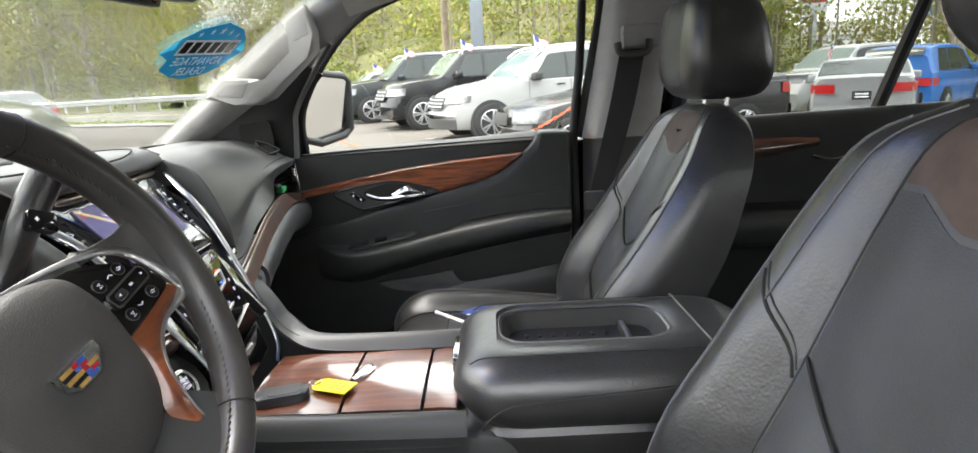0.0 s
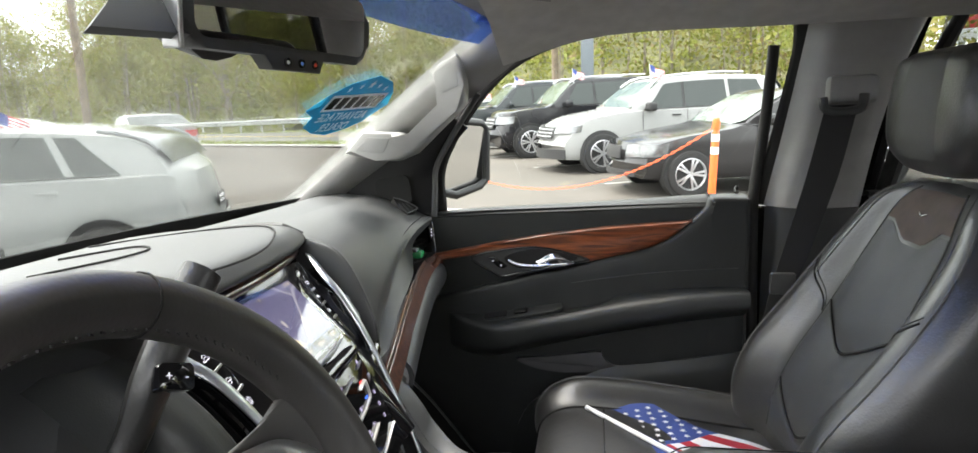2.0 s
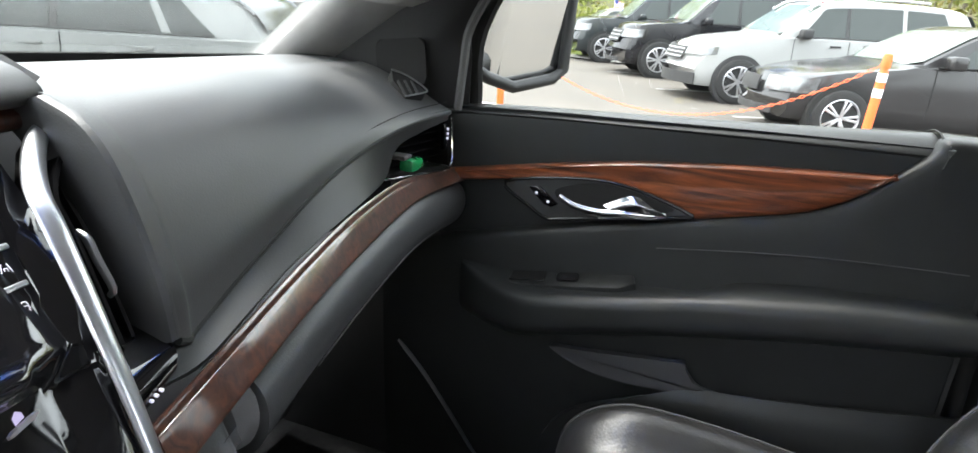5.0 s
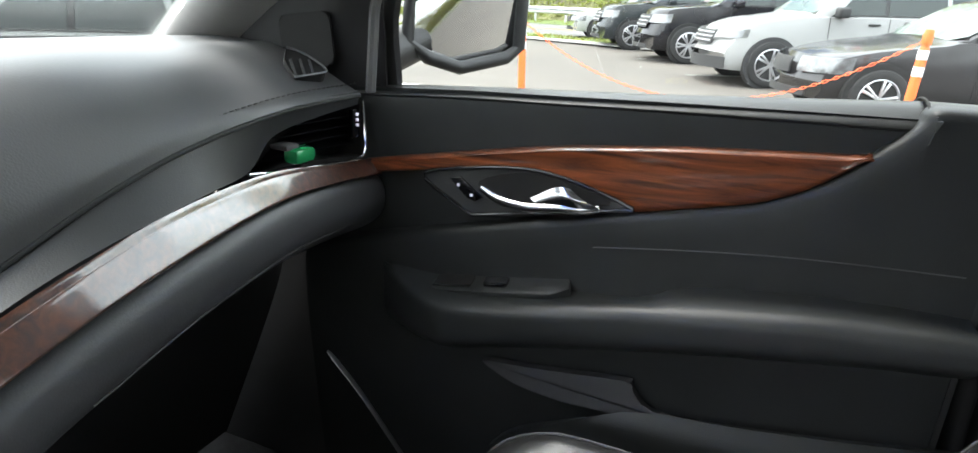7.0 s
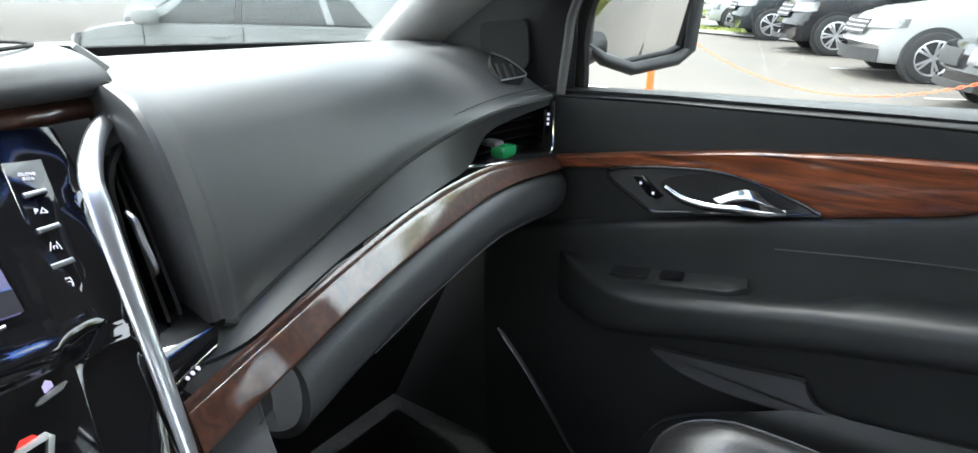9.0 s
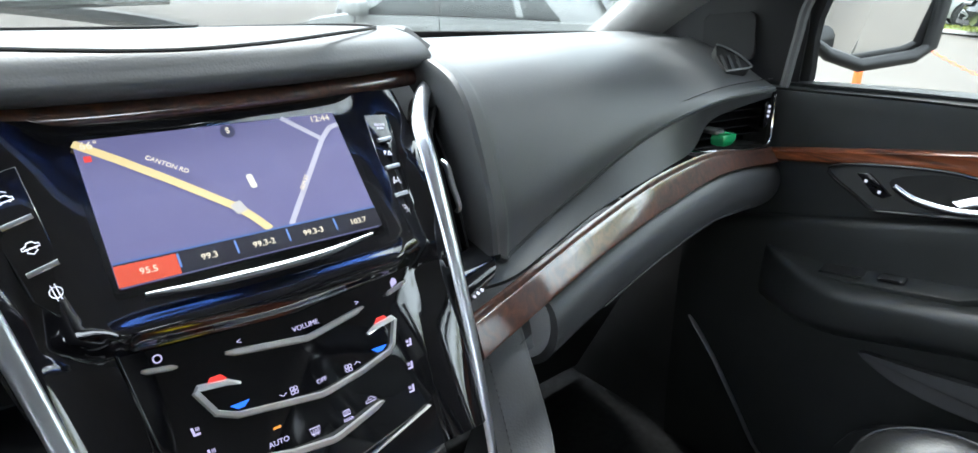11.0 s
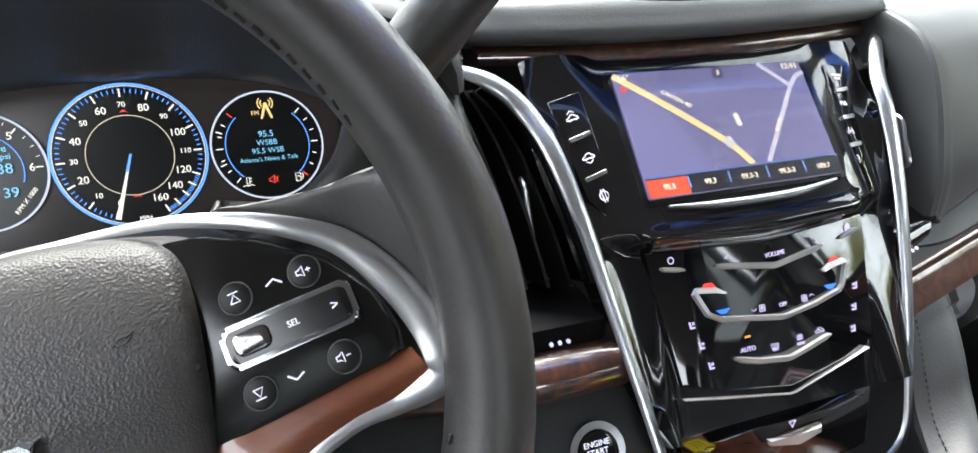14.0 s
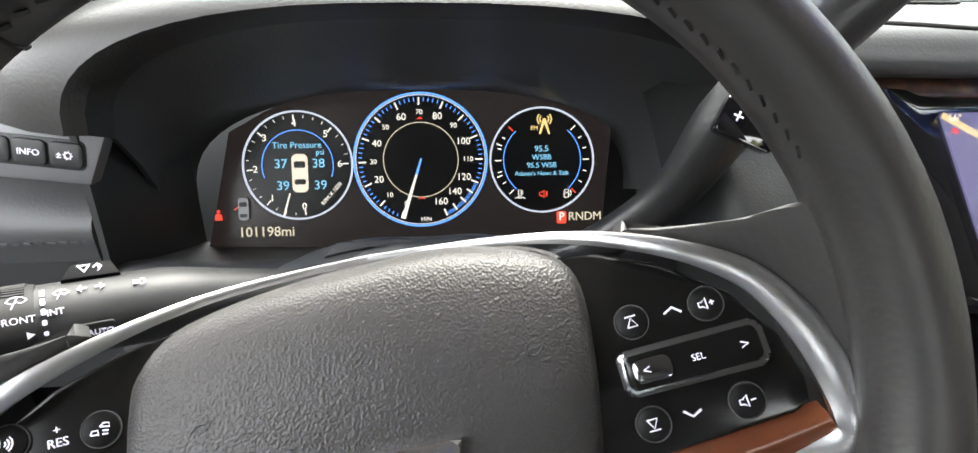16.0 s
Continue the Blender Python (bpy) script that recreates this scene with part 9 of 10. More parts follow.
        for cxx in (wb / 2, -wb / 2):
            # disc on the closed body: black for the shaded wheel well, or cladding
            part("wheel_arch", slab_bm(disc(R + 0.055, 30), MW @ basis((cxx, s * (W / 2 + 0.004), R + 0.01), (-s, 0, 0), (0, 0, 1)), 0.2), CLAD if clad else DARK, body)
            road_wheel(c0, MW @ basis((cxx, s * (W / 2 - 0.082), R), (-s, 0, 0), (0, 0, 1)), R, spokes, ALLOY)
        mx = wins[0][0] - 0.12
        part("mirror", box_bm((mx - 0.08, s * (W / 2 - 0.03) - (0.0 if s > 0 else 0.2), belt + 0.0), (mx + 0.10, s * (W / 2 - 0.03) + (0.2 if s > 0 else 0.0), belt + 0.16), 0.04, m=M, seg=3), paint if not clad else CLAD, c0, "door mirror")
        # lamps wrap round the corners
        for nm, sg, z0, z1, m_, lab in (("headlamp", 1, lamps[0][0], lamps[1][1], LAMPF, "clear headlamp"), ("tail_lamp", -1, tail[0], tail[1], tailm or LAMPR, "tail lamp")):
            rows = []
            for f in (0, 0.35, 0.7, 1):
                z = z0 + (z1 - z0) * f
                we = sect(sg * L / 2)[3][0]
                row = [(L / 2 + 0.006, we * 0.56, z), (L / 2 + 0.005, we * 0.97, z + 0.005)]
                for back_ in (0.10, 0.22, 0.36 if sg > 0 else 0.28):
                    row.append((L / 2 - back_, sect(sg * (L / 2 - back_))[3][0] * 1.006, z + 0.02 * back_ / 0.36))
                rows.append([M @ Vector((sg * x, s * y, zz)) for x, y, zz in row])
            if sg > 0 or not strips:
                part(nm, bend(shell(rows, 0.01 * s * sg)), m_, c0, lab)
        if clad:
            part("sill_cladding", box_bm((-wb / 2 + R, s * W / 2 - 0.03, 0.26), (wb / 2 - R, s * W / 2 + 0.012, 0.42), 0.01, m=M), CLAD, c0)
        if rack:
            part("roof_rail", tube_bm([M @ Vector((x, s * (W / 2 - 0.30), interp(T, x) + 0.035)) for x in [0.5 - 0.2 * i for i in range(11)]], 0.022, 8), ALLOY if rack is True else rack, c0, "roof rail")
    # windscreen, rear screen, grille, bumper
    def over(x, f, off=0.008):
        h = sect(x)
        return M @ Vector((x, h[6][0] * 0.96 * f, interp(T, x) + off - 0.02 * abs(f) ** 3))

    for nm, (xa, xb) in (("windscreen", screen),) + ((("rear_screen", rear),) if rear else ()):
        rows = [[over(xa + (xb - xa) * j / 6, -0.98 + 1.96 * i / 10) for i in range(11)] for j in range(7)]
        part(nm, shell(rows, 0.004), CLEARW if nm == "windscreen" else CARGLASS, body, "sloping glass")
    gz0, gz1 = (lamps[0][0] - 0.03, lamps[1][1] - 0.03) if sedan else (lamps[0][0] - 0.10, lamps[1][1] - 0.01)
    part("grille", wrap(L / 2 + 0.008, W * (0.17 if sedan else 0.26), (gz0, (gz0 + gz1) / 2, gz1)), CLAD, c0, "dark grille")
    for k in range(0 if sedan else 3):
        z = gz0 + (gz1 - gz0) * (0.2 + 0.3 * k)
        part("grille_bar", wrap(L / 2 + 0.016, W * 0.25, (z - 0.009, z, z + 0.009)), STEEL, c0)
    part("bumper", wrap(L / 2 + 0.014, W * (0.43 if clad else 0.33), (0.28, 0.34, 0.40, 0.47) if clad else (0.30, 0.33, 0.36, 0.39)), CLAD, c0, "front bumper with a dark lower intake")
    part("rear_bumper", wrap(-L / 2 - 0.03, W * 0.45, (0.28, 0.36, 0.46, 0.56, 0.60)), paint, c0, "rear bumper")
    if strips:
        for s in (1, -1):
            part("tail_lamp", tube_bm([over(rear[0] + 0.12 + (rear[1] - rear[0] - 0.02) * i / 6, s * 1.04) for i in range(7)], 0.020, 8), LAMPF, c0, "tall clear tail lamp beside the rear window")
    pl = part("number_plate", slab_bm(rrect(0.31, 0.155, 0.01, 2), M @ basis((-L / 2 + (0.002 if not sedan else -0.008), 0, 0.78 if sedan else 0.72), (0, -1, 0), (0, 0, 1)), 0.01), CLAD, c0, "dark plate with pale bars")
    for k in range(2):
        part("bar", slab_bm(rrect(0.22, 0.03, 0.004, 1, 0, 0.025 - 0.05 * k), M @ basis((-L / 2 - (0.0 if not sedan else 0.010), 0, 0.78 if sedan else 0.72), (0, -1, 0), (0, 0, 1)), 0.004), S_W, pl)
    return c0


def window_flag(M, x, y, z, lean_=14, turn=0):
    f0 = thing("window_flag", "small striped flag clipped to a car window", "flag", group="window flags")
    B = M @ pose(x, y, z, lean_, 0, turn)
    part("pole", tube_bm([B @ Vector((0, 0, 0)), B @ Vector((0, 0, 0.45))], 0.006, 6), F_WHT, f0, "white plastic pole")
    bm = bmesh.new()
    for j in range(13):
        for i in range(10):
            q = []
            for a, b in ((i, j), (i + 1, j), (i + 1, j + 1), (i, j + 1)):
                q.append(bm.verts.new(B @ Vector((-0.30 * a / 10, 0.03 * math.sin(a * 0.9 + b * 0.3), 0.43 - 0.20 * b / 13 - 0.014 * a))))
            f = bm.faces.new(q)
            f.material_index = 2 if i < 4 and j < 7 else (0 if j % 2 == 0 else 1)
    bmesh.ops.remove_doubles(bm, verts=bm.verts, dist=1e-6)
    part("cloth", bm, [F_RED, F_WHT, F_BLU], f0, "red, white and blue cloth")


def by_wheel(x, y, yaw, wb, W):
    """The pose of a car whose front left wheel stands at x, y."""
    m = Matrix.Rotation(radians(yaw), 2)
    o = m @ Vector((wb / 2, W / 2 - 0.1))
    return out(x - o.x, y - o.y, yaw)


P_WHITE, P_BLACK, P_BLACK2, P_GREY, P_SILV, P_BLUE, P_PEARL = paint_mat("white_paint", (0.30, 0.302, 0.298)), paint_mat("black_paint", (0.012, 0.012, 0.014)), paint_mat("dark_green_black_paint", (0.020, 0.024, 0.026)), paint_mat("dark_grey_paint", (0.026, 0.025, 0.026)), paint_mat("silver_paint", (0.30, 0.31, 0.32)), paint_mat("blue_paint", (0.03, 0.13, 0.40)), paint_mat("pearl_paint", (0.27, 0.28, 0.275))
ROW = 200
SUV_TOP = [(2.52, 0.55), (2.48, 0.82), (2.36, 0.95), (2.0, 1.04), (1.25, 1.14), (0.95, 1.22), (0.35, 1.66), (0.0, 1.75), (-1.0, 1.78), (-2.0, 1.72), (-2.28, 1.55), (-2.42, 1.15), (-2.5, 0.9), (-2.52, 0.55)]
M1 = by_wheel(0.005, 11.6, ROW, 2.86, 2.0)
car("suv", "white mid-size SUV with dark lower cladding", M1, P_WHITE, 5.04, 2.0, 1.78, 2.86, SUV_TOP, 1.13, 0.375, [(0.72, -0.10, 0.28, -0.10), (-0.16, -1.05, -0.16, -1.02), (-1.12, -1.95, -1.10, -1.72)], (0.98, 0.32), (-2.2, -2.42), clad=True, rack=ALLOY, lamps=((0.77, 0.85), (0.85, 0.90)), sh=0.13)
BIG = [(2.57, 0.60), (2.54, 0.95), (2.46, 1.09), (2.2, 1.16), (1.25, 1.24), (1.0, 1.30), (0.45, 1.80), (0.1, 1.87), (-1.0, 1.89), (-2.2, 1.86), (-2.42, 1.70), (-2.53, 1.2), (-2.57, 0.6)]
M2 = by_wheel(-1.68, 14.9, ROW, 2.95, 2.04)
car("suv", "black full-size SUV with a chrome grille", M2, P_BLACK, 5.16, 2.04, 1.89, 2.95, BIG, 1.20, 0.40, [(0.75, -0.05, 0.36, -0.05), (-0.12, -1.10, -0.12, -1.08), (-1.20, -2.35, -1.18, -2.22)], (1.02, 0.45), (-2.35, -2.52), rack=ALLOY, spokes=6, lamps=((0.84, 0.9), (0.95, 1.02)), sh=0.12)
M3 = by_wheel(-3.5, 17.9, ROW, 2.95, 2.04)
car("suv", "dark full-size SUV at the end of the row", M3, P_BLACK2, 5.16, 2.04, 1.86, 2.95, BIG, 1.18, 0.39, [(0.75, -0.05, 0.36, -0.05), (-0.12, -1.10, -0.12, -1.08), (-1.20, -2.35, -1.18, -2.22)], (1.02, 0.45), (-2.35, -2.52), rack=ALLOY, lamps=((0.82, 0.9), (0.92, 1.0)), sh=0.12)
M4 = by_wheel(-5.2, 21.0, ROW, 2.7, 1.8)
SEDAN = [(2.45, 0.50), (2.40, 0.74), (2.0, 0.84), (1.15, 0.95), (0.85, 1.02), (0.15, 1.40), (-0.3, 1.46), (-0.9, 1.42), (-1.7, 1.13), (-2.0, 1.09), (-2.40, 1.05), (-2.46, 0.55)]
car("sedan", "pale sedan at the far end of the row", M4, P_WHITE, 4.6, 1.8, 1.45, 2.7, SEDAN, 0.98, 0.33, [(0.62, -0.25, 0.10, -0.25), (-0.32, -1.35, -0.32, -1.05)], (0.88, 0.2), (-0.95, -1.65), sedan=True, lamps=((0.58, 0.66), (0.68, 0.74)), tail=(0.78, 0.94))
M5 = by_wheel(1.176, 8.55, ROW - 4, 2.97, 1.86)
car("sedan", "dark grey sedan parked behind the chain", M5, P_GREY, 4.9, 1.86, 1.46, 2.97, SEDAN, 0.97, 0.335, [(0.62, -0.30, 0.10, -0.30), (-0.37, -1.45, -0.37, -1.10)], (0.90, 0.2), (-0.95, -1.65), sedan=True, spokes=5, lamps=((0.58, 0.66), (0.68, 0.76)), tail=(0.78, 0.94), sh=0.13)
for M, x, y, z in ((M1, 0.35, 0.78, 1.58), (M2, 0.30, 0.82, 1.70), (M3, 0.30, 0.82, 1.68), (M4, 0.0, 0.70, 1.32), (M5, -0.55, 0.62, 1.38)):
    window_flag(M, x, y, z)
# in front of the bonnet: a white hatchback and others
HATCH = [(2.22, 0.55), (2.16, 0.85), (1.8, 0.98), (1.2, 1.07), (0.95, 1.12), (0.2, 1.50), (-0.3, 1.56), (-1.2, 1.52), (-1.75, 1.40), (-2.0, 1.15), (-2.17, 0.98), (-2.22, 0.55)]
M6 = by_wheel(-7.05, 3.35, ROW + 2, 2.7, 1.77) @ pose(0, 0, -0.12)
car("hatchback", "pearl white hatchback with a dark rear window", M6, P_PEARL, 4.44, 1.77, 1.55, 2.7, HATCH, 1.06, 0.32, [(0.85, -0.15, 0.35, -0.15), (-0.22, -1.10, -0.22, -0.95), (-1.18, -1.55, -1.02, -1.20)], (1.0, 0.2), (-1.5, -1.98), lamps=((0.72, 0.8), (0.80, 0.92)), tail=(0.98, 1.10), strips=True)
M7 = by_wheel(-11.4, 6.2, ROW + 2, 2.7, 1.8)
car("hatchback", "white hatchback parked in the next bay", M7, P_WHITE, 4.5, 1.8, 1.62, 2.7, HATCH, 1.06, 0.33, [(0.85, -0.15, 0.35, -0.15), (-0.22, -1.10, -0.22, -0.95)], (1.0, 0.2), (-1.5, -1.98), tail=(0.85, 1.15))
M8 = out(-13.8, 17.0, 140)
car("sedan", "white sedan with bright red tail lamps", M8, P_WHITE, 4.7, 1.85, 1.46, 2.8, SEDAN, 0.98, 0.33, [(0.62, -0.25, 0.10, -0.25), (-0.32, -1.35, -0.32, -1.05)], (0.88, 0.2), (-0.95, -1.65), sedan=True, tail=(0.78, 0.96))
window_flag(M7, 0.3, 0.72, 1.45)
window_flag(M6, -0.5, 0.66, 1.30)
# row behind the passenger's side
M9 = out(7.95, 12.8, 60)
car("sedan", "silver sedan seen from behind with red lamps", M9, P_SILV, 4.6, 1.8, 1.46, 2.7, SEDAN, 0.98, 0.33, [(0.62, -0.25, 0.10, -0.25), (-0.32, -1.35, -0.32, -1.05)], (0.88, 0.2), (-0.95, -1.65), sedan=True, tail=(0.82, 0.98))
TRUCK = [(2.9, 0.7), (2.85, 1.15), (2.5, 1.22), (1.6, 1.28), (1.35, 1.34), (0.85, 1.82), (0.4, 1.92), (-0.7, 1.92), (-0.95, 1.80), (-1.05, 1.36), (-1.3, 1.34), (-2.85, 1.34), (-2.9, 0.7)]
M11 = out(10.5, 17.5, 195)
car("pickup_truck", "white pickup truck with chrome trim", M11, P_WHITE, 5.9, 2.03, 1.92, 3.7, TRUCK, 1.32, 0.41, [(1.15, 0.35, 0.85, 0.35), (0.27, -0.70, 0.27, -0.68)], (1.38, 0.85), None, lamps=((0.95, 1.03), (1.05, 1.18)), tail=(0.95, 1.25), group="parked cars")
M12 = out(11.4, 16.0, 40)
car("suv", "blue SUV beyond the silver sedan", M12, P_BLUE, 4.6, 1.85, 1.66, 2.7, SUV_TOP, 1.10, 0.35, [(0.72, -0.10, 0.28, -0.10), (-0.16, -1.05, -0.16, -1.02), (-1.12, -1.85, -1.10, -1.65)], (0.98, 0.32), (-2.1, -2.3))
window_flag(M9, 0.1, 0.70, 1.35)
# on the driver's side: another pickup, seen only in the mirrors
car("pickup_truck", "white pickup truck on the other side of the lot", out(6.5, -7.5, 160), P_WHITE, 5.9, 2.03, 1.92, 3.7, TRUCK, 1.32, 0.41, [(1.15, 0.35, 0.85, 0.35), (0.27, -0.70, 0.27, -0.68)], (1.38, 0.85), None, lamps=((0.95, 1.03), (1.05, 1.18)), tail=(0.95, 1.25))

# ---- orange posts and chain ----
ORANGE, REFL = mat("orange_plastic", (0.85, 0.13, 0.02), 0.45, var=0.08), mat("reflective_white", (0.75, 0.75, 0.78), 0.3, var=0.05)
posts = []
for x, y, lean_ in ((1.33, 7.55, 2.0), (-2.95, 8.0, -1.0)):
    p0 = thing("delineator_post", "orange plastic delineator post with white bands", "traffic post", group="orange posts")
    B = out(x, y, 0) @ pose(0, 0, 0, 0, lean_, 0)
    part("base", slab_bm(rrect(0.40, 0.36, 0.04, 3), B @ pose(0, 0, 0.05, 0, 0, 20), 0.05, 0.01), RUBBER, p0, "black rubber base")
    post = part("post", tube_bm([B @ Vector((0, 0, z)) for z in (0.04, 0.10, 0.101, 0.95, 1.0, 1.001, 1.10, 1.14)], [0.055, 0.055, 0.048, 0.046, 0.030, 0.045, 0.045, 0.035], 16), ORANGE, p0, "orange tube")
    for z0 in (0.70, 0.86):
        part("band", tube_bm([B @ Vector((0, 0, z0)), B @ Vector((0, 0, z0 + 0.09))], 0.0495, 16, cap=False), REFL, post, "white reflective band")
    posts.append(B @ Vector((0, 0, 1.05)))
for a, b in zip(posts, posts[1:]):
    ch = thing("plastic_chain", "orange plastic chain hanging between two posts", "chain")
    n = 90
    pts = [a.lerp(b, i / n) + Vector((0, 0, -0.78 * (1 - (2 * i / n - 1) ** 2))) for i in range(n + 1)]
    bm = bmesh.new()
    for i in range(n):
        d = (pts[i + 1] - pts[i])
        u = d.normalized()
        sd = u.cross(Vector((0, 0, 1) if i % 2 else (0.3, 1, 0))).normalized()
        c = (pts[i] + pts[i + 1]) / 2
        lk = [c + u * (0.62 * d.length * math.cos(t)) + sd * (0.014 * math.sin(t)) for t in [k * math.tau / 8 for k in range(8)]]
        tube_bm(lk, 0.0042, 4, True, bm=bm)
    part("links", bm, ORANGE, ch, "orange links")

# ---- poles, signs, house ----
SIGNST = mat("sign_steel", (0.10, 0.115, 0.13), 0.5, metal=0.3, var=0.1)
sgn = thing("sign_pole", "thick grey-blue steel sign pole with a sign box", "sign pole")
x, y = -0.35, 24.0
part("column", box_bm((x - 0.24, y - 0.24, gz(x, y)), (x + 0.24, y + 0.24, gz(x, y) + 4.6), 0.02), SIGNST, sgn, "steel column")
part("box", box_bm((x - 2.2, y - 0.3, gz(x, y) + 4.4), (x + 1.4, y + 0.3, gz(x, y) + 7.2), 0.04), mat("sign_face", (0.66, 0.68, 0.70), 0.5, var=0.08), sgn, "pale sign box")
part("panel", box_bm((x - 2.0, y - 0.33, gz(x, y) + 4.6), (x + 1.2, y - 0.305, gz(x, y) + 7.0), 0.01), mat("sign_panel", (0.15, 0.20, 0.30), 0.5, var=0.1), sgn)
WOODP = mat("pole_wood", (0.16, 0.125, 0.09), 0.9, var=0.3, vscale=5)
for x, y, h in ((-1.7, 26.0, 11), (-19.5, 21.0, 11), (22, 42, 10)):
    u0 = thing("utility_pole", "weathered wooden utility pole", "utility pole", group="utility poles")
    part("pole", tube_bm([(x, y, gz(x, y) - 0.2), (x + 0.05, y, gz(x, y) + h)], [0.16, 0.11], 10), WOODP, u0)
    part("crossarm", box_bm((x - 1.1, y - 0.06, gz(x, y) + h - 1.0), (x + 1.1, y + 0.06, gz(x, y) + h - 0.85), 0.01), WOODP, u0)
hs = thing("house", "low white house with a grey roof on the hill", "house")
HX, HY, HZ = 54.0, 100.0, 3.6
part("wall", box_bm((HX - 7, HY - 4, HZ - 3), (HX + 7, HY + 4, HZ + 2.6), 0.02), mat("house_siding", (0.66, 0.66, 0.64), 0.7, var=0.06), hs, "white siding walls")
bm = bmesh.new()
lattice(bm, [[Vector((HX - 7.6, HY - 4.6, HZ + 2.5)), Vector((HX + 7.6, HY - 4.6, HZ + 2.5))], [Vector((HX - 4.5, HY, HZ + 4.8)), Vector((HX + 4.5, HY, HZ + 4.8))], [Vector((HX - 7.6, HY + 4.6, HZ + 2.5)), Vector((HX + 7.6, HY + 4.6, HZ + 2.5))]])
bm.faces.new([bm.verts.new(p) for p in ((HX - 7.6, HY - 4.6, HZ + 2.5), (HX - 4.5, HY, HZ + 4.8), (HX - 7.6, HY + 4.6, HZ + 2.5))])
part("roof", bm, mat("shingle_grey", (0.22, 0.21, 0.20), 0.9, var=0.15, vscale=2), hs, "grey shingle roof")
for dx in (-4.5, -1.5, 1.5, 4.5):
    part("window", box_bm((HX + dx - 0.5, HY - 4.06, HZ + 0.7), (HX + dx + 0.5, HY - 3.98, HZ + 1.9), 0.01), CARGLASS, hs)
for x, y, z, w, h, cols_, lab in ((17.5, 34, 4.2, 1.2, 1.9, ((0.65, 0.66, 0.70), (0.5, 0.05, 0.06), (0.05, 0.15, 0.5)), "tall roadside fuel price sign"), (31.5, 45, 4.6, 1.7, 2.2, ((0.06, 0.16, 0.42), (0.7, 0.7, 0.72), (0.06, 0.16, 0.42)), "blue and white roadside business sign")):
    s0 = thing("road_sign", lab, "sign")
    part("post", box_bm((x - 0.12, y - 0.1, gz(x, y) - 0.2), (x + 0.12, y + 0.1, z), 0.01), STEEL, s0)
    for k, c in enumerate(cols_):
        part("panel", box_bm((x - w / 2, y - 0.15, z + h * k / 3), (x + w / 2, y + 0.15, z + h * (k + 1) / 3 - 0.03), 0.02), mat("sign_colour", c, 0.5, var=0.05), s0)
d0 = thing("warning_sign", "yellow diamond warning sign on a post", "sign")
part("post", box_bm((26.96, 34.96, gz(27, 35) - 0.2), (27.04, 35.04, 3.6), 0.005), STEEL, d0)
part("plate", slab_bm([(0, 0.62), (-0.62, 0), (0, -0.62), (0.62, 0)], basis((27, 34.93, 3.5), (0.92, -0.4, 0), (0, 0, 1)), 0.02), mat("sign_yellow", (0.80, 0.50, 0.02), 0.5, var=0.05), d0)
# dealership building on the driver's side
bl = thing("showroom", "low showroom building with a white canopy and dark glass", "building")
part("wall", box_bm((-8, -22, -0.9), (22, -16, 3.2), 0.02), mat("render_wall", (0.40, 0.38, 0.35), 0.8, var=0.1), bl)
part("canopy", box_bm((-9, -22.5, 3.2), (23, -13.5, 4.4), 0.03), mat("canopy_white", (0.72, 0.72, 0.70), 0.6, var=0.05), bl, "white canopy")
for k in range(9):
    part("window", box_bm((-7 + 3.2 * k, -16.03, -0.2), (-4.4 + 3.2 * k, -15.97, 2.7), 0.01), CARGLASS, bl, "dark shop window")
part("sign_board", box_bm((2.5, -13.52, 3.4), (5.2, -13.45, 4.3), 0.01), mat("board_yellow", (0.75, 0.62, 0.03), 0.5, var=0.04), bl, "yellow sign board")

# ---- woods ----
BARK = mat("bark", (0.22, 0.19, 0.155), 0.95, var=0.35, vscale=3, bump=0.8, bscale=20, bdist=0.02)


def leaf_mat(name, ramp):
    m = mat(name, (0.1, 0.15, 0.04), 0.7, var=0)
    n, l = m.node_tree.nodes, m.node_tree.links
    ge, r = n.new("ShaderNodeNewGeometry"), n.new("ShaderNodeValToRGB")
    e = r.color_ramp.elements
    e[0].color, e[1].color = (*ramp[0], 1), (*ramp[-1], 1)
    for i, c in enumerate(ramp[1:-1]):
        x = e.new((i + 1) / (len(ramp) - 1))
        x.color = (*c, 1)
    l.new(ge.outputs["Random Per Island"], r.inputs[0])
    l.new(r.outputs[0], n["Principled BSDF"].inputs["Base Color"])
    tr = n.new("ShaderNodeBsdfTranslucent")
    l.new(r.outputs[0], tr.inputs[0])
    mx = n.new("ShaderNodeMixShader")
    mx.inputs[0].default_value = 0.35
    l.new(n["Principled BSDF"].outputs[0], mx.inputs[1])
    l.new(tr.outputs[0], mx.inputs[2])
    l.new(mx.outputs[0], n["Material Output"].inputs[0])
    return m


LEAF = leaf_mat("spring_leaves", [(0.18, 0.20, 0.035), (0.24, 0.25, 0.045), (0.15, 0.18, 0.035), (0.27, 0.25, 0.07), (0.22, 0.16, 0.08)])
SHRUB = leaf_mat("shrub_leaves", [(0.14, 0.16, 0.034), (0.19, 0.22, 0.045), (0.22, 0.24, 0.06), (0.17, 0.17, 0.055)])
BLOSSOM = leaf_mat("blossom", [(0.62, 0.62, 0.58), (0.55, 0.56, 0.48), (0.68, 0.68, 0.66)])
rng = np.random.default_rng(7)


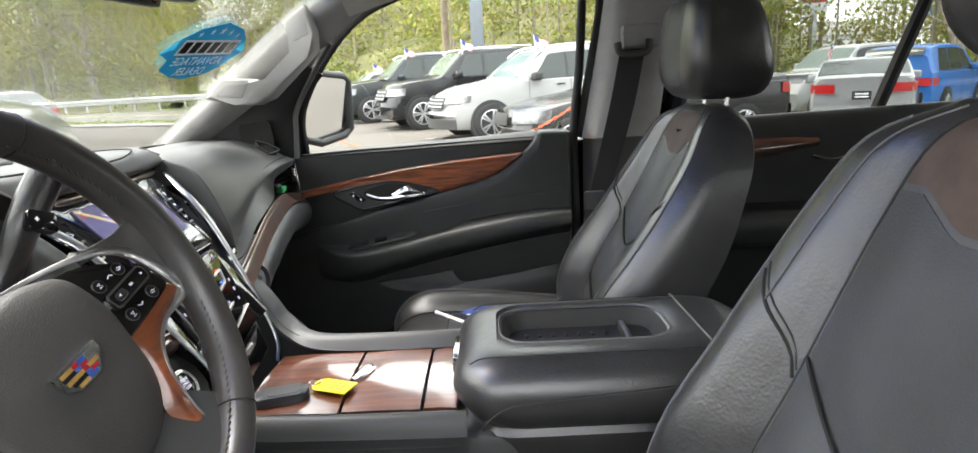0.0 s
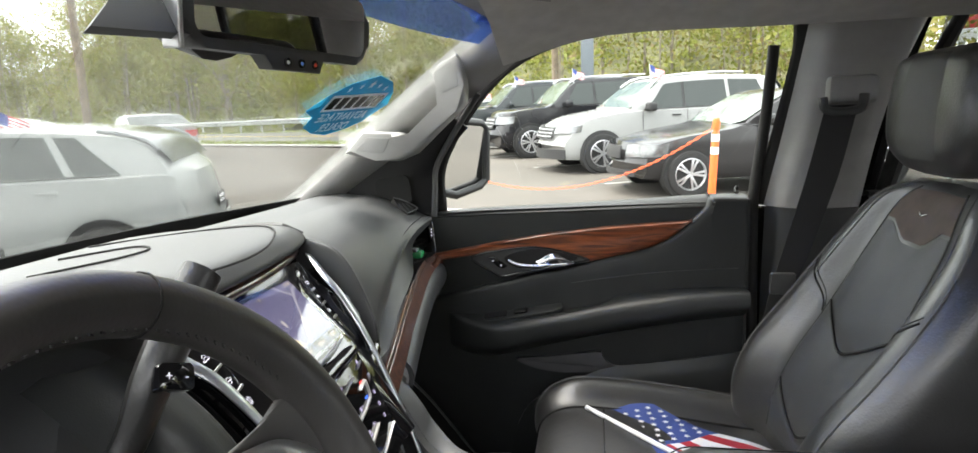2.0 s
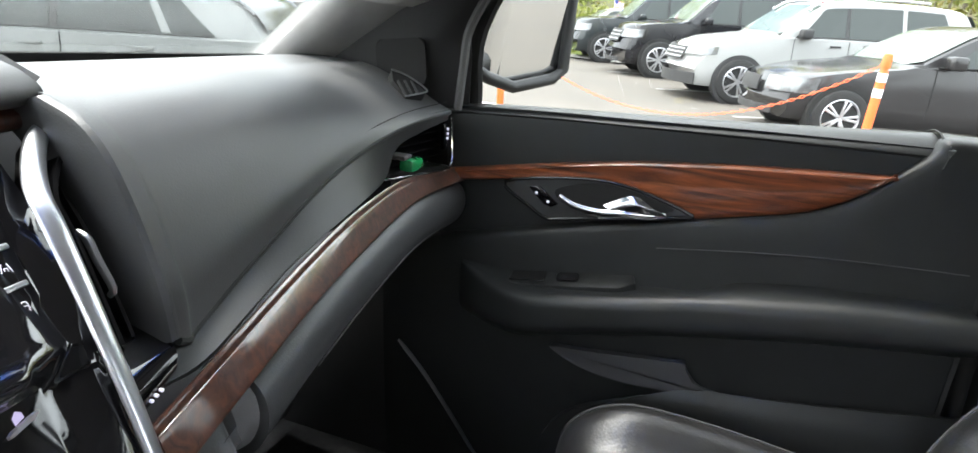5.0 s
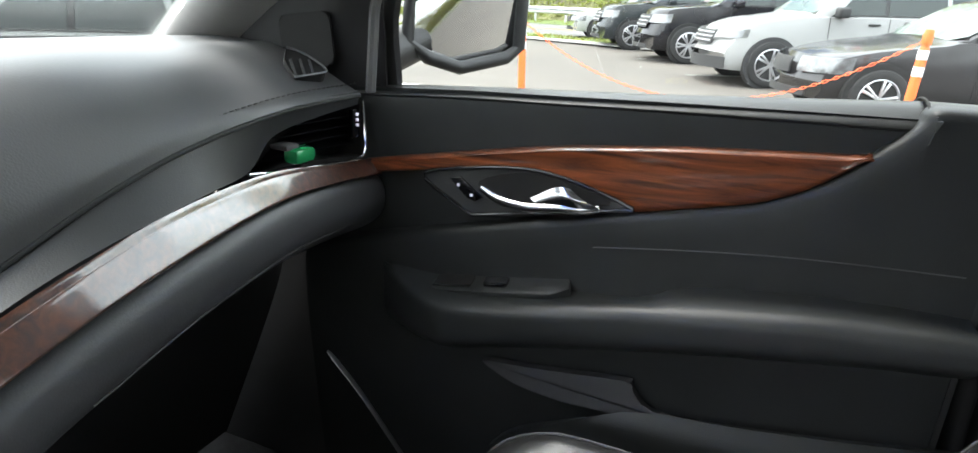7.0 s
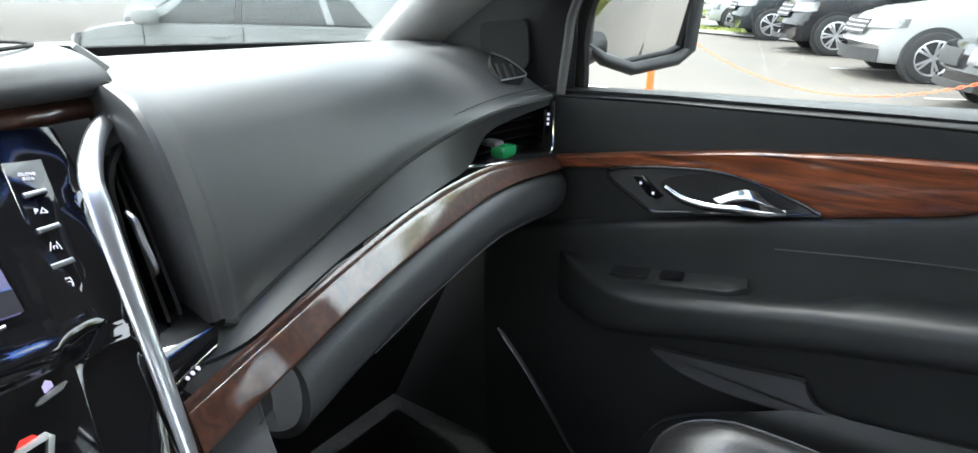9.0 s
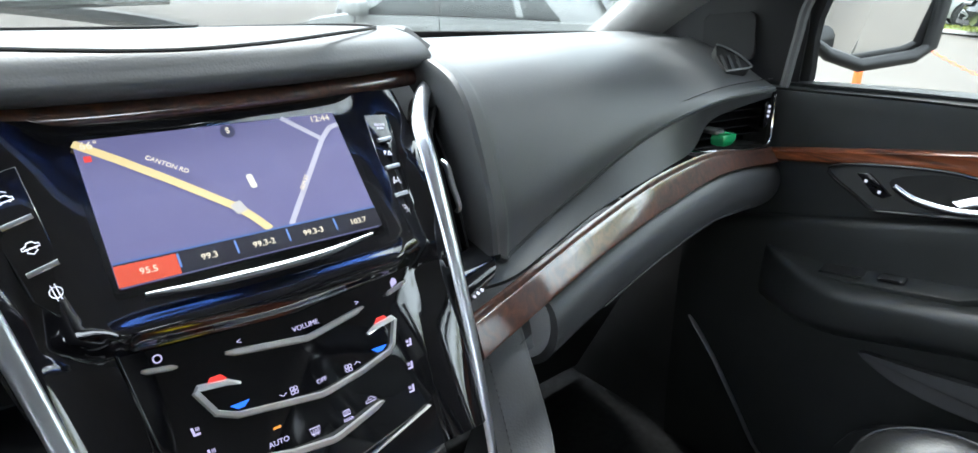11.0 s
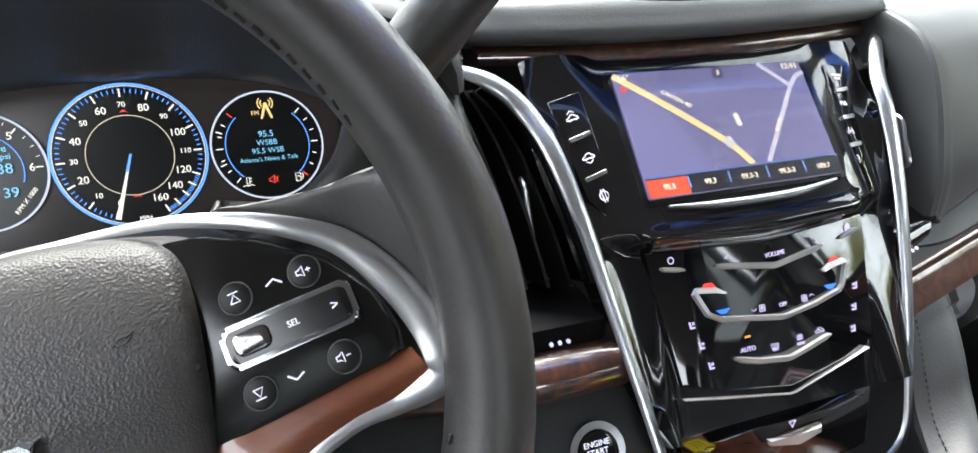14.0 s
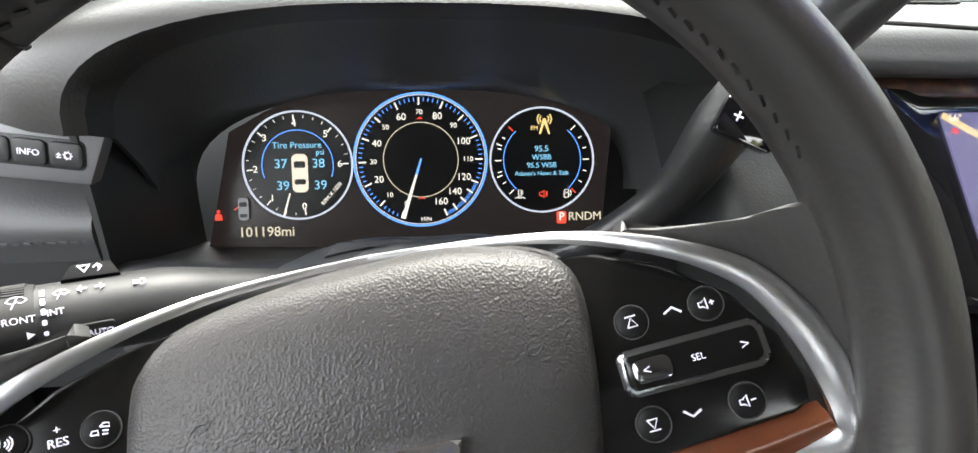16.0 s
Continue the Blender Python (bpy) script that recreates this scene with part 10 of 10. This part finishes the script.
def cards(centres, sizes):
    """Many small leaf clumps, each a bent four-sided blade of its own."""
    n = len(centres)
    a = rng.normal(size=(n, 3))
    a /= np.linalg.norm(a, axis=1)[:, None]
    b = rng.normal(size=(n, 3))
    b -= a * (a * b).sum(1)[:, None]
    b /= np.linalg.norm(b, axis=1)[:, None]
    s = sizes[:, None]
    v = np.stack([centres - a * s, centres + b * s * 0.55, centres + a * s, centres - b * s * 0.55], 1).reshape(-1, 3)
    return v, np.arange(4 * n).reshape(-1, 4)


def stuff_mesh(name, v, f, material, label, category, parent=None):
    me = bpy.data.meshes.new(name)
    me.from_pydata(v.tolist(), [], f.tolist())
    me.materials.append(material)
    return tagged(adopt(new(name, me), parent), label, category, "", "stuff")


def bank_h(s, d):
    f = max(0.12, min(1, (20 - s) / 30)) if s > -10 else 1
    x, y = along(s, d)
    return gz(x, y) + float(np.interp(d, [11.5, 15, 20, 28, 45, 80], [0, 0.9, 2.6, 5.0, 11.0, 26])) * f


trunks = bmesh.new()
pts, siz, shr, shs = [], [], [], []
for i in range(340):
    s, d = rng.uniform(-85, 60), 13 + 38 * rng.random() ** 1.5
    x, y = along(s, d)
    z = bank_h(s, d) - 0.3
    h = rng.uniform(9, 17) * (0.55 if s > 18 else 1)
    r = rng.uniform(0.04, 0.11)
    lx, ly = rng.normal(0, 0.6, 2)
    P = [Vector((x + lx * t * t, y + ly * t * t, z + h * t)) for t in (0, 0.3, 0.65, 1)]
    tube_bm(P, [r, r * 0.8, r * 0.5, r * 0.12], 6, bm=trunks, cap=False)
    for k in range(7):
        t = rng.uniform(0.10, 0.95)
        q = P[0].lerp(P[3], t)
        az, L = rng.uniform(0, 6.28), h * rng.uniform(0.10, 0.24) * (1.2 - t)
        e = q + Vector((math.cos(az) * L, math.sin(az) * L, L * rng.uniform(0.4, 1.2)))
        tube_bm([q, q.lerp(e, 0.5) + Vector((0, 0, -0.08 * L)), e], [r * 0.32, r * 0.2, 0.012], 4, bm=trunks, cap=False)
        m = int(rng.integers(110, 250)) if rng.random() < 0.9 else 0
        if m:
            c = np.array(q.lerp(e, 0.7))
            pts.append(c + rng.normal(size=(m, 3)) * np.array([0.85, 0.85, 0.7]) * (0.5 + 0.05 * h))
            siz.append(rng.uniform(0.06, 0.19, m))
for i in range(900):
    # thin saplings that fill the wood below the crowns
    s, d = rng.uniform(-85, 60), 13 + 30 * rng.random()
    x, y = along(s, d)
    m, R = int(rng.integers(50, 110)), rng.uniform(0.7, 1.6)
    pts.append(np.array([x, y, bank_h(s, d) + rng.uniform(0.8, 5.5) * (0.6 if s > 15 else 1)]) + rng.normal(size=(m, 3)) * np.array([R, R, R * 0.8]))
    siz.append(rng.uniform(0.05, 0.16, m))
for i in range(420):
    s, d = rng.uniform(-85, 60), 11.0 + 16 * rng.random() ** 1.6
    x, y = along(s, d)
    z = bank_h(s, d)
    R = rng.uniform(0.5, 1.5) * (0.7 if s > 15 else 1)
    m = int(90 * R)
    q = rng.normal(size=(m, 3))
    q /= np.linalg.norm(q, axis=1)[:, None] / rng.uniform(0.35, 1.0, m)[:, None]
    shr.append(np.array([x, y, z + R * 0.45]) + q * np.array([R, R, R * 0.8]))
    shs.append(rng.uniform(0.06, 0.17, m))
part("woodland_trunks", trunks, BARK, None, "thin bare brown trunks and limbs of spring woodland", kind="stuff", category="trees")
v, f = cards(np.concatenate(pts), np.concatenate(siz))
stuff_mesh("woodland_leaves", v, f, LEAF, "sparse pale green spring leaves of the woodland", "foliage")
v, f = cards(np.concatenate(shr), np.concatenate(shs))
stuff_mesh("undergrowth", v, f, SHRUB, "fresh green undergrowth along the bank", "shrubs")
# grass tufts on the verges
bl_ = []
for i in range(9000):
    s = rng.uniform(-60, 30)
    d = rng.uniform(0.05, 1.55) if rng.random() < 0.6 else rng.uniform(8.1, 11.8)
    x, y = along(s, d)
    bl_.append((x, y, gz(x, y) + 0.06))
v, f = cards(np.array(bl_), rng.uniform(0.04, 0.11, len(bl_)))
stuff_mesh("grass_tufts", v, f, SHRUB, "tufts of spring grass on the verge", "grass")


def tree(x, y, z, h, leaf, density, label):
    t0 = thing("tree", label, "tree", group="single trees", at=(x, y, z))
    bm = bmesh.new()
    tips = []

    def grow(p, d, L, r, depth):
        q = p + d * L
        mid = p.lerp(q, 0.5) + Vector(rng.normal(0, 0.05 * L, 3))
        tube_bm([p, mid, q], [r, r * 0.85, r * 0.65], 7 if depth < 2 else 4, bm=bm, cap=False)
        if depth >= 4:
            tips.append(q)
            return
        for k in range(3 if depth else 4):
            ax = Vector(rng.normal(size=3)).normalized()
            nd = (d + ax * 0.62 + Vector((0, 0, 0.18))).normalized()
            grow(p.lerp(q, rng.uniform(0.65, 1.0)), nd, L * rng.uniform(0.62, 0.8), r * 0.55, depth + 1)

    grow(Vector((x, y, z)), Vector((0.02, 0.01, 1)), h * 0.30, h * 0.017, 0)
    part("trunk", bm, BARK, t0, "brown trunk and limbs")
    c = np.concatenate([np.array(t) + rng.normal(size=(density, 3)) * 0.35 for t in tips])
    v, f = cards(c, rng.uniform(0.05, 0.13, len(c)))
    stuff_mesh("crown", v, f, leaf, "loose crown of small leaves", "", t0)


for s, d, h, leaf, den, lab in ((14, 13, 8.5, LEAF, 3, "bare spreading tree with first buds"), (5, 12.5, 6.5, SHRUB, 16, "young tree in bright green leaf"), (-22, 14, 7.5, BLOSSOM, 9, "white-blossomed tree at the wood's edge"), (-34, 13, 9.0, LEAF, 4, "thin tree with pale spring leaves"), (28, 26, 7, SHRUB, 12, "round green tree near the house"), (38, 34, 8, SHRUB, 12, "green tree behind the road signs")):
    x, y = along(s, d)
    tree(x, y, bank_h(s, d) - 0.1, h, leaf, den, lab)
